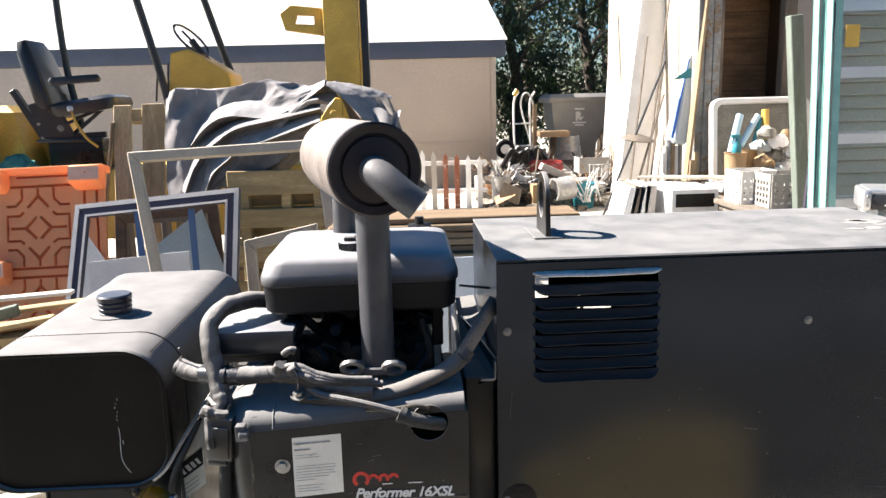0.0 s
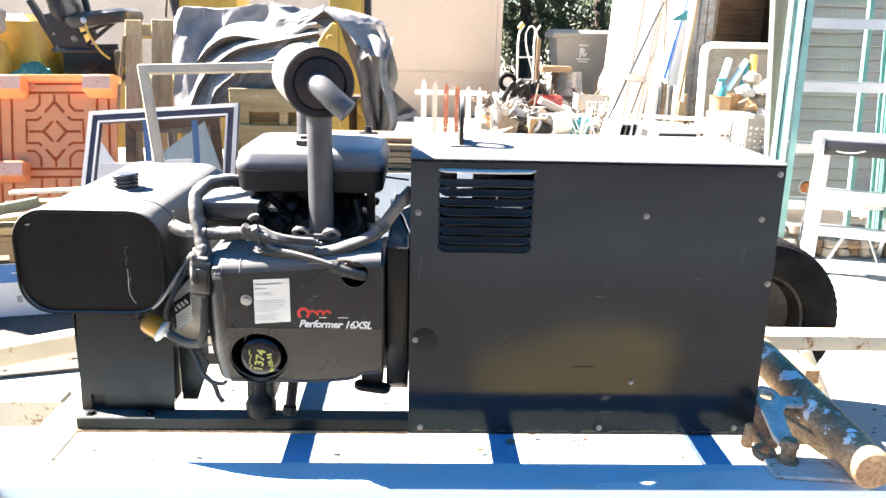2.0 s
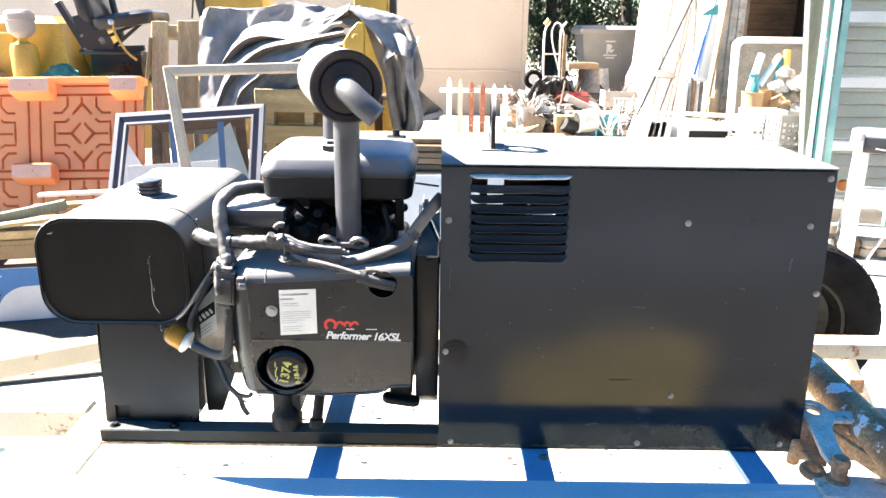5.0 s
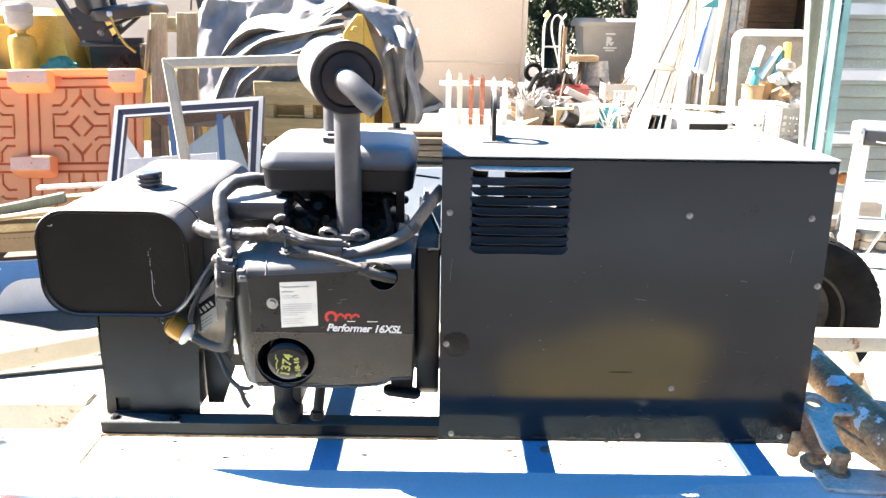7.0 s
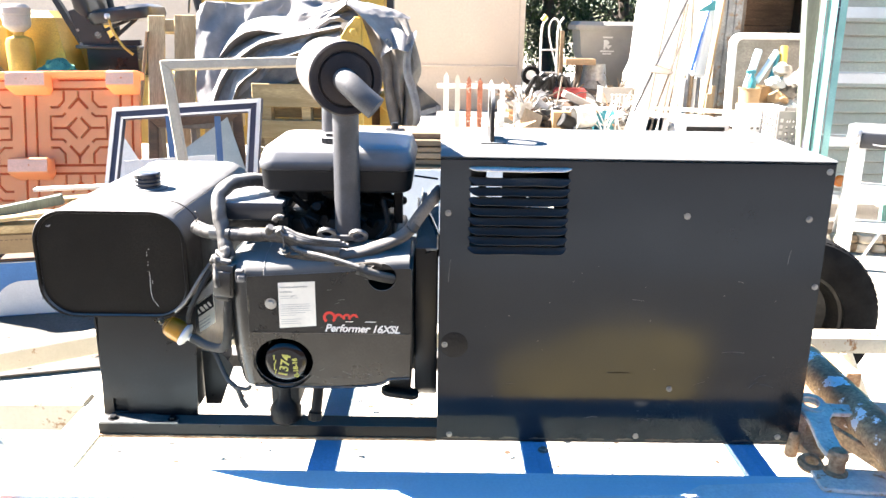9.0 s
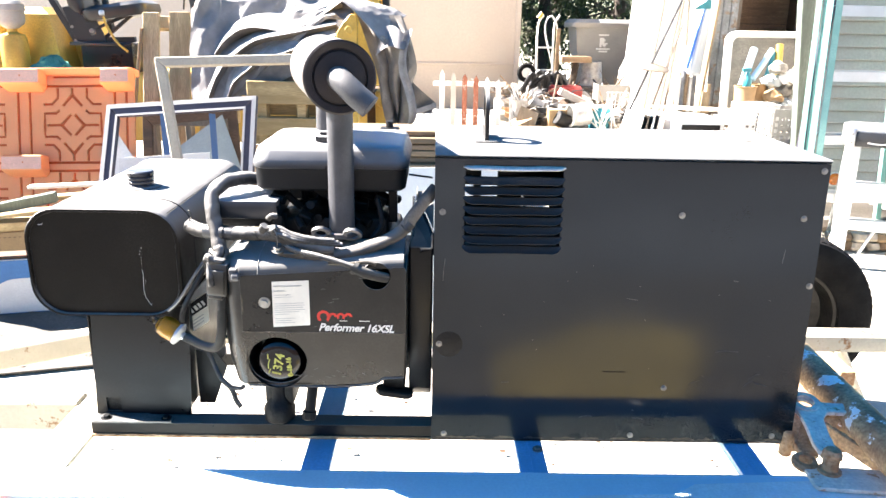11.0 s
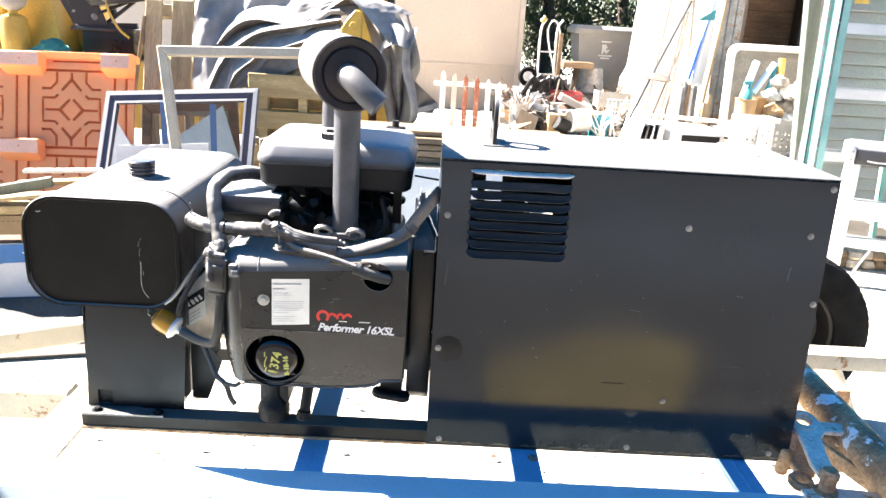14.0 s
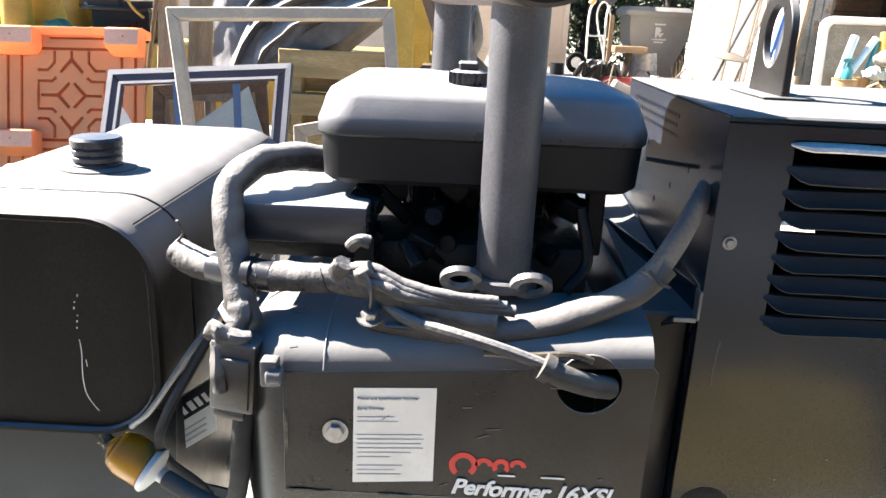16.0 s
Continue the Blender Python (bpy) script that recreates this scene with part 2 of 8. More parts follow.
M["red"] = material("red_painted_metal", (0.28, 0.03, 0.025), 0.5, vary=0.2, bump=0.05)
M["cyan"] = material("teal_plastic", (0.02, 0.2, 0.25), 0.45, vary=0.15, bump=0.03)
M["rag_teal"] = material("teal_cotton", (0.05, 0.24, 0.2), 0.85, vary=0.3, scale=14, grain=200, bump=0.3)
M["card_blue"] = material("blue_printed_card", (0.03, 0.09, 0.22), 0.6, vary=0.1, bump=0.05)
M["card_sky"] = material("sky_blue_printed_card", (0.06, 0.19, 0.42), 0.6, vary=0.12, scale=8, bump=0.05)
M["card"] = material("brown_cardboard", (0.3, 0.2, 0.1), 0.8, vary=0.15, bump=0.08)
M["white_board"] = material("white_painted_board", (0.78, 0.77, 0.75), 0.6, vary=0.12, scale=5, bump=0.08, each=0.12)
M["leaf"] = material("dark_leaves", (0.03, 0.06, 0.018), 0.45, vary=0.5, scale=3, grain=20, bump=0.0, second=(0.08, 0.12, 0.03), island=0.5)
M["bark"] = material("bark", (0.06, 0.045, 0.033), 0.9, vary=0.4, grain=40, bump=0.6)
M["tyre"] = material("worn_tyre_rubber", (0.007, 0.007, 0.007), 0.85, vary=0.3, grain=90, bump=0.3, dust=(0.06, 0.056, 0.053), dust_amount=0.15, spec=0.12)
M["blue_cloth"] = material("blue_umbrella_cloth", (0.05, 0.16, 0.55), 0.7, vary=0.1, bump=0.1)
M["louvre_paint"] = material("louvre_paint", (0.04, 0.037, 0.036), 0.45, vary=0.2, scale=5, grain=260, bump=0.03, spec=0.35)
# top vent lip whitened to stand in for sunlight on it
M["lip_sunlit"] = material("sunlit_white_lip", (0.8, 0.76, 0.7), 0.7, vary=0.25, scale=40, grain=260, bump=0.05)
M["side_paint"] = material("side_panel_paint", (0.018, 0.024, 0.036), 0.25, vary=0.2, scale=5, grain=260, bump=0.03, spec=0.6)
M["cleaner_black"] = material("matt_black_moulding", (0.0085, 0.0088, 0.0095), 0.5, vary=0.2, grain=420, bump=0.05, spec=0.25)
# blue tint on upward faces stands in for sky reflected on the cap
M["cap_plastic"] = material("sky_tinted_cap_plastic", (0.015, 0.018, 0.026), 0.3, vary=0.15, grain=420, bump=0.05, dust=(0.16, 0.19, 0.25), dust_amount=0.3)
M["pale_blue"] = material("pale_blue_sheet", (0.5, 0.56, 0.62), 0.5, vary=0.08, scale=4, bump=0.05)
M["worn_tan"] = material("worn_tan_primer", (0.075, 0.062, 0.043), 0.6, vary=0.5, scale=90, grain=300, bump=0.1)
M["peeling"] = material("weathered_grey_plank", (0.24, 0.25, 0.245), 0.8, vary=0.3, scale=7, grain=50, bump=0.4, rust=0.2, rust_scale=6, rust_color=(0.12, 0.09, 0.065))
M["tin"] = material("pale_tin", (0.4, 0.395, 0.385), 0.4, metal=0.3, vary=0.3, scale=18, bump=0.1)
M["chip"] = material("bare_chip", (0.1, 0.1, 0.1), 0.5, vary=0.3, bump=0.0)
M["amber_lens"] = material("amber_lens", (0.5, 0.13, 0.015), 0.25, vary=0.1, bump=0.0)


def clear(name, color, rough=0.05, ior=1.45):
    m = bpy.data.materials.new(name)
    m.use_nodes = True
    b = m.node_tree.nodes["Principled BSDF"]
    b.inputs["Base Color"].default_value = (*color, 1)
    b.inputs["Roughness"].default_value = rough
    b.inputs["Transmission Weight"].default_value = 1.0
    b.inputs["IOR"].default_value = ior
    return m


M["amber"] = clear("amber_filter_bowl", (1.0, 0.72, 0.22))
M["filter_paper"] = material("yellow_filter_paper", (0.62, 0.4, 0.06), 0.7, vary=0.15, scale=60, bump=0.1)


def translucent(name, color, share):
    """Thin plastic that lets sunlight glow through."""
    m = material(name, color, 0.5, vary=0.1, scale=4, grain=120, bump=0.06)
    nt = m.node_tree
    out = [n for n in nt.nodes if n.type == "OUTPUT_MATERIAL"][0]
    bsdf = nt.nodes["Principled BSDF"]
    tr = nt.nodes.new("ShaderNodeBsdfTranslucent")
    tr.inputs["Color"].default_value = (*color, 1)
    mx = nt.nodes.new("ShaderNodeMixShader")
    mx.inputs[0].default_value = share
    nt.links.new(bsdf.outputs[0], mx.inputs[1])
    nt.links.new(tr.outputs[0], mx.inputs[2])
    nt.links.new(mx.outputs[0], out.inputs["Surface"])
    return m


M["orange"] = translucent("orange_plastic", (0.98, 0.5, 0.24), 0.42)
# darker orange for grooves and holes: their shade is put into the colour
M["orange_shade"] = translucent("groove_shade_orange", (0.66, 0.17, 0.05), 0.4)


# ---------------------------------------------------------------- mesh helpers
def finish(bm, angle=35):
    me = bpy.data.meshes.new("mesh")
    bmesh.ops.recalc_face_normals(bm, faces=bm.faces)
    bm.to_mesh(me)
    bm.free()
    me.polygons.foreach_set("use_smooth", [True] * len(me.polygons))
    me.set_sharp_from_angle(angle=radians(angle))
    return me


def part(name, bm, mat, parent=None, label="", angle=35):
    """Links a bmesh as one mesh object, under a thing or a part if given."""
    me = finish(bm, angle)
    me.name = name
    me.materials.append(M[mat])
    ob = new(name, me)
    if parent is not None:
        ob.parent = parent
        ob.matrix_parent_inverse = parent.matrix_world.inverted()
    if label:
        tagged(ob, label)
    return ob


def thing(name, label, category, at=(0, 0, 0), group="", kind=""):
    ob = new(name)
    ob.empty_display_size = 0.05
    ob.location = at
    ob.matrix_world = Matrix.Translation(at)
    return tagged(ob, label, category, group, kind)


def single(name, bm, mat, label, category, group="", kind="", angle=35):
    return tagged(part(name, bm, mat, None, "", angle), label, category, group, kind)


def join(*bms):
    out = bms[0]
    for b in bms[1:]:
        me = bpy.data.meshes.new("tmp")
        b.to_mesh(me)
        b.free()
        out.from_mesh(me)
        bpy.data.meshes.remove(me)
    return out


def moved(bm, m):
    bmesh.ops.transform(bm, matrix=m, verts=bm.verts)
    return bm


def bevelled(bm, width, seg=2):
    if width > 0:
        edges = [e for e in bm.edges if len(e.link_faces) == 2 and e.calc_face_angle(0) > 0.4]
        bmesh.ops.bevel(bm, geom=edges, offset=width, segments=seg, affect="EDGES", profile=0.5)
    return bm


def box(x0, x1, y0, y1, z0, z1, bevel=0.0, seg=2):
    bm = bmesh.new()
    bmesh.ops.create_cube(bm, size=1.0)
    bmesh.ops.transform(bm, matrix=Matrix.LocRotScale(((x0 + x1) / 2, (y0 + y1) / 2, (z0 + z1) / 2), None, (x1 - x0, y1 - y0, z1 - z0)), verts=bm.verts)
    return bevelled(bm, bevel, seg)


def aim(p0, p1):
    p0, p1 = Vector(p0), Vector(p1)
    return Matrix.Translation(p0) @ (p1 - p0).to_track_quat("Z", "Y").to_matrix().to_4x4()


def beam(p0, p1, w, h, bevel=0.002, roll=0.0):
    """A board or bar of section w x h from p0 to p1."""
    n = (Vector(p1) - Vector(p0)).length
    return moved(box(-w / 2, w / 2, -h / 2, h / 2, 0, n, bevel, 1), aim(p0, p1) @ pose(0, 0, 0, 0, 0, roll))


def lathe(profile, p0, p1, seg=28, closed=True):
    """Turns (radius, height) pairs round the line from p0 to p1; heights in metres from p0."""
    bm = bmesh.new()
    rings = []
    for r, h in profile:
        rings.append([bm.verts.new((max(r, 1e-5) * math.cos(2 * math.pi * k / seg), max(r, 1e-5) * math.sin(2 * math.pi * k / seg), h)) for k in range(seg)])
    for a, b in zip(rings, rings[1:]):
        for k in range(seg):
            bm.faces.new((a[k], a[(k + 1) % seg], b[(k + 1) % seg], b[k]))
    if closed:
        bm.faces.new(rings[0][::-1])
        bm.faces.new(rings[-1])
    return moved(bm, aim(p0, p1))


def rod(p0, p1, r, seg=16, bevel=0.0):
    n = (Vector(p1) - Vector(p0)).length
    b = min(bevel, r * 0.9, n * 0.45)
    prof = [(r - b, 0), (r, b), (r, n - b), (r - b, n)] if b > 0 else [(r, 0), (r, n)]
    return lathe(prof, p0, p1, seg)


def smooth_path(points, step=6):
    pts = [Vector(p) for p in points]
    pts = [2 * pts[0] - pts[1]] + pts + [2 * pts[-1] - pts[-2]]
    out = []
    for i in range(1, len(pts) - 2):
        a, b, c, d = pts[i - 1:i + 3]
        for k in range(step):
            t = k / step
            out.append(0.5 * ((2 * b) + (c - a) * t + (2 * a - 5 * b + 4 * c - d) * t * t + (3 * b - a - 3 * c + d) * t ** 3))
    out.append(pts[-2])
    return out


def tube(points, r, seg=12, step=6, lump=0.0, lump_scale=30.0, ribs=0.0, flat=1.0, taper=None):
    """A hose or pipe swept along a smooth line; lump makes it uneven, ribs ring it."""
    path = smooth_path(points, step) if step > 1 else [Vector(p) for p in points]
    bm = bmesh.new()
    rings = []
    side = None
    for i, p in enumerate(path):
        way = (path[min(i + 1, len(path) - 1)] - path[max(i - 1, 0)]).normalized()
        if side is None:
            side = way.orthogonal().normalized()
        side = (side - way * side.dot(way)).normalized()
        up = way.cross(side)
        rr = r if taper is None else r + (taper - r) * i / (len(path) - 1)
        if ribs and i % 2:
            rr *= 1 - ribs
        ring = []
        for k in range(seg):
            a = 2 * math.pi * k / seg
            d = side * math.cos(a) + up * math.sin(a) * flat
            q = p + d * rr
            if lump:
                q = q + d * rr * lump * noise.noise(q * lump_scale)
            ring.append(bm.verts.new(q))
        rings.append(ring)
    for a, b in zip(rings, rings[1:]):
        for k in range(seg):
            bm.faces.new((a[k], a[(k + 1) % seg], b[(k + 1) % seg], b[k]))
    bm.faces.new(rings[0][::-1])
    bm.faces.new(rings[-1])
    return bm


def rounded(w, h, r, seg=5):
    """The outline of a rectangle w x h with rounded corners, round its middle."""
    r = min(r, w / 2 - 1e-4, h / 2 - 1e-4)
    out = []
    for cx, cy, a0 in ((w / 2 - r, h / 2 - r, 0), (-w / 2 + r, h / 2 - r, 90), (-w / 2 + r, -h / 2 + r, 180), (w / 2 - r, -h / 2 + r, 270)):
        for k in range(seg + 1):
            a = radians(a0 + 90 * k / seg)
            out.append((cx + r * math.cos(a), cy + r * math.sin(a)))
    return out


def loft(sections, m=None):
    """Skins outlines of equal count, each a (points, height) pair, and caps both ends."""
    bm = bmesh.new()
    rings = [[bm.verts.new((x, y, h)) for x, y in pts] for pts, h in sections]
    for a, b in zip(rings, rings[1:]):
        n = len(a)
        for k in range(n):
            bm.faces.new((a[k], a[(k + 1) % n], b[(k + 1) % n], b[k]))
    bm.faces.new(rings[0][::-1])
    bm.faces.new(rings[-1])
    return moved(bm, m) if m is not None else bm


def plate(outline, holes=(), depth=0.002, m=None, bevel=0.0):
    """A sheet with holes, in the xy plane, depth thick towards +z."""
    bm = bmesh.new()
    edges = []
    for loop in (outline, *holes):
        vs = [bm.verts.new((x, y, 0)) for x, y in loop]
        edges += [bm.edges.new((vs[k], vs[(k + 1) % len(vs)])) for k in range(len(vs))]
    bmesh.ops.triangle_fill(bm, use_beauty=True, edges=edges, normal=(0, 0, 1))
    out = bmesh.ops.extrude_face_region(bm, geom=bm.faces[:])
    bmesh.ops.translate(bm, vec=(0, 0, depth), verts=[v for v in out["geom"] if isinstance(v, bmesh.types.BMVert)])
    bevelled(bm, bevel, 1)
    return moved(bm, m) if m is not None else bm


def circle(cx, cy, r, seg=24, ry=None):
    return [(cx + r * math.cos(2 * math.pi * k / seg), cy + (ry or r) * math.sin(2 * math.pi * k / seg)) for k in range(seg)]


def rect(x0, x1, y0, y1):
    return [(x0, y0), (x1, y0), (x1, y1), (x0, y1)]


FRONT = pose(0, 0, 0, 90, 0, 0)      # xy of a sheet to xz of the place; its +z points to -y


def front(y):
    return pose(0, y, 0, 90, 0, 0)


def lettering(name, text, size, m, mat, parent, shear=0.0, label="", depth=0.0006, spread=1.0, weight=0.0):
    cu = bpy.data.curves.new("lettering", "FONT")
    cu.body, cu.size, cu.shear, cu.extrude, cu.space_character = text, size, shear, depth, spread
    cu.offset = weight
    cu.align_x, cu.align_y = "LEFT", "BOTTOM_BASELINE"
    tmp = new("tmp_lettering", cu)
    me = bpy.data.meshes.new_from_object(tmp.evaluated_get(bpy.context.evaluated_depsgraph_get()))
    bpy.data.objects.remove(tmp)
    bpy.data.curves.remove(cu)
    me.transform(m)
    me.name = name
    me.materials.clear()
    me.materials.append(M[mat])
    ob = new(name, me)
    ob.parent = parent
    ob.matrix_parent_inverse = parent.matrix_world.inverted()
    if label:
        tagged(ob, label)
    return ob


def hexbolt(p, way, r=0.007, h=0.005, washer=True):
    p, way = Vector(p), Vector(way).normalized()
    bm = lathe([(r, 0), (r, h * 0.8), (r * 0.85, h)], p, p + way, 6)
    return join(bm, rod(p - way * 0.001, p + way * 0.0012, r * 1.5, 16)) if washer else bm


# ---------------------------------------------------------------- ground
def ground_sheet():
    bm = bmesh.new()
    nx = [-60, -25, -12, -8, -6, -5, -4, -3.5, -3, -2.5, -2, -1.5, -1, -0.5, 0, 0.5, 1, 1.5, 2, 2.5, 3, 3.5, 4, 5, 6, 8, 12, 25, 60]
    ny = [-60, -25, -12, -8, -6, -5, -4, -3, -2, -1, 0, 0.5, 1, 1.5, 2, 2.5, 3, 3.5, 4, 5, 6, 7, 8, 9, 10, 11, 12, 14, 18, 30, 60]
    grid = [[bm.verts.new((x, y, 0.0 if max(abs(x), abs(y)) < 13 and 7 < y < 13 else 0.012 * noise.noise(Vector((x * 0.7, y * 0.7, 0))) - 0.012)) for x in nx] for y in ny]
    for a, b in zip(grid, grid[1:]):
        for k in range(len(nx) - 1):
            bm.faces.new((a[k], a[k + 1], b[k + 1], b[k]))
    return bm


single("ground", ground_sheet(), "concrete", "pale sun-bleached concrete yard with dirt", "ground", kind="structure")
single("asphalt_lot", plate([(-14, -6.99), (14, -6.99), (14, -1.0), (6, -1.1), (1.5, -1.2), (0.4, -1.12), (-1, -1.25), (-5, -1.1), (-14, -1.0)], depth=0.006, m=pose(0, 0, -0.002)), "asphalt", "dark worn asphalt in front of the trailer", "pavement", kind="structure")
single("dusty_lot", plate([(-14, -6.98), (14, -6.98), (14, -2.7), (5, -2.85), (1.5, -2.8), (-0.5, -2.9), (-4, -2.8), (-14, -2.9)], depth=0.004, m=pose(0, 0, 0.0042)), "asphalt_pale", "paler dusty stretch of the asphalt", "pavement", kind="structure")
single("dirt_patch", plate([(0.25, -1.2), (0.5, -1.18), (0.8, -1.15), (1.02, -1.2), (1.2, -1.55), (1.33, -1.9), (1.05, -2.02), (0.74, -1.96), (0.5, -1.75), (0.28, -1.6)], depth=0.005, m=pose(0, 0, 0.0045)), "dirt", "olive-brown dirt patch on the asphalt", "dirt", kind="structure")
asphalt = plate([(-3.6, 1.25), (-1.9, 1.35), (-1.35, 1.5), (-1.0, 1.75), (-0.4, 1.9), (0.1, 2.3), (0.1, 4.6), (-3.6, 4.6)], depth=0.006)
single("asphalt_patch", asphalt, "asphalt", "dark strip of ground beside the concrete", "pavement", kind="structure")

# ---------------------------------------------------------------- trailer
trailer = thing("utility_trailer", "low steel utility trailer with blue and white paint", "trailer", (0.2, 0.25, 0.0))


def channel(p0, p1, w, h, t=0.006):
    """A C section lying with its flat side up."""
    n = (Vector(p1) - Vector(p0)).length
    prof = [(-w / 2, 0), (w / 2, 0), (w / 2, -h), (w / 2 - t, -h), (w / 2 - t, -t), (-w / 2 + t, -t), (-w / 2 + t, -h), (-w / 2, -h)]
    bm = bmesh.new()
    way = (Vector(p1) - Vector(p0)).normalized()
    side = way.cross(Vector((0, 0, 1))).normalized()
    rings = [[bm.verts.new(Vector(p) + side * a + Vector((0, 0, b))) for a, b in prof] for p in (p0, p1)]
    for k in range(8):
        bm.faces.new((rings[0][k], rings[0][(k + 1) % 8], rings[1][(k + 1) % 8], rings[1][k]))
    bm.faces.new(rings[0][::-1])
    bm.faces.new(rings[1])
    return bevelled(bm, 0.0015, 1)


part("front_rail", channel((-1.75, -0.168, 0.545), (1.7, -0.168, 0.545), 0.098, 0.07), "rail_blue", trailer, "faded blue-painted front side rail")
# pale plate on the rail paints in the partly sunlit stretch
part("worn_paint", plate([(0.3, -0.2), (0.5, -0.19), (0.55, -0.155), (0.8, -0.14), (1.0, -0.137), (1.55, -0.137), (1.55, -0.214), (0.3, -0.214)], depth=0.0006, m=pose(0, 0, 0.5451)), "rail_pale", trailer, "pale strip along the rail, sunlight put into its colour")
for cx in (-0.245, 0.22, 0.695):
    bar = part("cross_member", join(channel((cx, -0.119, 0.545), (cx, 0.62, 0.545), 0.06, 0.015), box(cx - 0.002, cx + 0.001, -0.118, 0.6, 0.5452, 0.5462)), "blue", trailer, "blue cross member")
part("bolt", hexbolt((0.238, -0.03, 0.5463), (0, 0, 1), 0.008, 0.006), "zinc", trailer)
part("back_rail", box(-0.855, 1.75, 0.622, 0.7, 0.495, 0.545, 0.003), "white_steel", trailer, "chipped white back rail")
part("end_member", box(-0.865, -0.769, -0.118, 0.62, 0.535, 0.5452, 0.001, 1), "white_steel", trailer, "white end cross member")
part("side_beam", beam((-0.862, 0.17, 0.515), (-1.95, 0.15, 0.515), 0.058, 0.075, 0.004), "white_steel", trailer, "white beam with rusted patches")
part("tongue_beam", beam((-0.86, 0.66, 0.53), (-1.75, 0.2, 0.5), 0.06, 0.06, 0.004, 0), "white_steel", trailer, "pale slanting tongue beam")
# blocks under the frame
for bx, by in ((-1.4, -0.168), (1.2, -0.168)):
    part("leg", beam((bx, by, 0.0), (bx, by, 0.49), 0.05, 0.05), "white_steel", trailer, "steel prop leg")
# marker lamp
lamp = part("marker_lamp", rod((-0.852, -0.218, 0.505), (-0.852, -0.232, 0.505), 0.034, 20, 0.004), "amber_lens", trailer, "round amber side marker lamp")
stub = part("coupling_stub", rod((-0.99, -0.06, 0.572), (-0.935, -0.09, 0.568), 0.015, 18, 0.004), "white_plastic", trailer, "white painted pipe stub by the side beam")
part("stub_flange", rod((-0.95, -0.082, 0.57), (-0.942, -0.086, 0.569), 0.024, 20, 0.002), "white_plastic", stub)
part("stub_foot", box(-0.985, -0.965, -0.085, -0.06, 0.545, 0.56, 0.002, 1), "white_plastic", stub)
# wheel
WC = Vector((1.355, 1.25, 0.372))
wheel = part("wheel", rod(WC + Vector((0, -0.02, 0)), WC + Vector((0, 0.09, 0)), 0.045, 20, 0.01), "rust", trailer, "steel wheel hub")
prof = [(0.2, -0.085), (0.235, -0.1), (0.29, -0.105), (0.325, -0.09), (0.338, -0.06), (0.34, 0.0), (0.338, 0.06), (0.325, 0.09), (0.29, 0.105), (0.235, 0.1), (0.2, 0.085), (0.2, -0.085)]
part("tyre", lathe([(r, h + 0.11) for r, h in prof], WC - Vector((0, 0.11, 0)), WC, 56, False), "tyre", wheel, "worn black tyre")
treads = bmesh.new()
for k in range(64):
    for s in (-1, 1):
        a = 2 * math.pi * k / 64
        m = Matrix.Translation(WC) @ Matrix.Rotation(a, 4, "Y") @ pose(0, s * 0.05, 0.328, 0, 0, 0)
        treads = join(treads, moved(box(-0.011, 0.011, -0.028, 0.028, -0.006, 0.005, 0.0), m))
tagged(part("tread", treads, "tyre", wheel), kind="stuff")
part("rim", lathe([(0.2, -0.08), (0.207, -0.07), (0.19, -0.06), (0.17, 0.0), (0.1, 0.03), (0.04, 0.03)], WC, WC + Vector((0, 1, 0)), 40, False), "engine", wheel, "dark rusty steel rim")
part("axle", beam((1.355, 0.71, 0.36), (1.355, 1.25, 0.36), 0.05, 0.05), "rust", trailer, "rusty axle beam")
part("strut", rod((1.45, 0.95, 0.36), (1.6, 0.98, 0.1), 0.02), "white_steel", trailer)
# jack tube and hitch iron
part("hitch_tube", rod((1.0, 0.62, 0.598), (0.9717, -0.23, 0.6), 0.043, 24, 0.004), "blue_rusty", trailer, "rusted blue steel hitch tube")
# plate added where the underside of the hitch lies in shadow
part("lower_plate", box(0.9, 1.12, 0.14, 0.55, 0.44, 0.452, 0.002, 1), "rust", trailer, "rusty plate added for the shadow under the tube")
yoke = [(0.845, 0.085), (0.87, 0.088), (0.893, 0.07), (0.9, 0.055), (0.94, 0.052), (1.0, 0.05), (1.005, 0.022), (0.95, 0.018), (0.9, 0.02), (0.882, 0.0), (0.872, -0.05), (0.866, -0.115), (0.83, -0.125), (0.824, -0.08), (0.832, -0.02), (0.834, 0.02), (0.826, 0.05), (0.83, 0.075)]
hitch = part("hitch_yoke", plate(yoke, [circle(0.862, 0.05, 0.017, 20)], 0.012, Matrix.Translation((0, 0, 0.606)) @ pose(0, 0, 0, 12, 0, 0), 0.002), "blue_chipped", trailer, "forked hitch plate in chipped light blue")
part("yoke_boss", lathe([(0.019, 0), (0.031, 0.0), (0.031, 0.012), (0.019, 0.012), (0.019, 0.0)], (0.862, 0.05, 0.622), (0.862, 0.03, 0.7), 22, False), "blue_chipped", hitch, "ring boss on the yoke")
part("yoke_web", beam((0.9, 0.035, 0.59), (1.0, 0.03, 0.57), 0.02, 0.03, 0.002), "blue_rusty", hitch)
part("brace_bar", beam((0.9, 0.03, 0.575), (0.985, -0.13, 0.552), 0.034, 0.012, 0.002, 90), "blue_rusty", trailer)
part("base_plate", plate(rounded(0.2, 0.085, 0.012), depth=0.009, m=pose(0.895, -0.146, 0.547, 0, 0, -6), bevel=0.002), "blue_chipped", trailer, "flat chipped blue base plate")
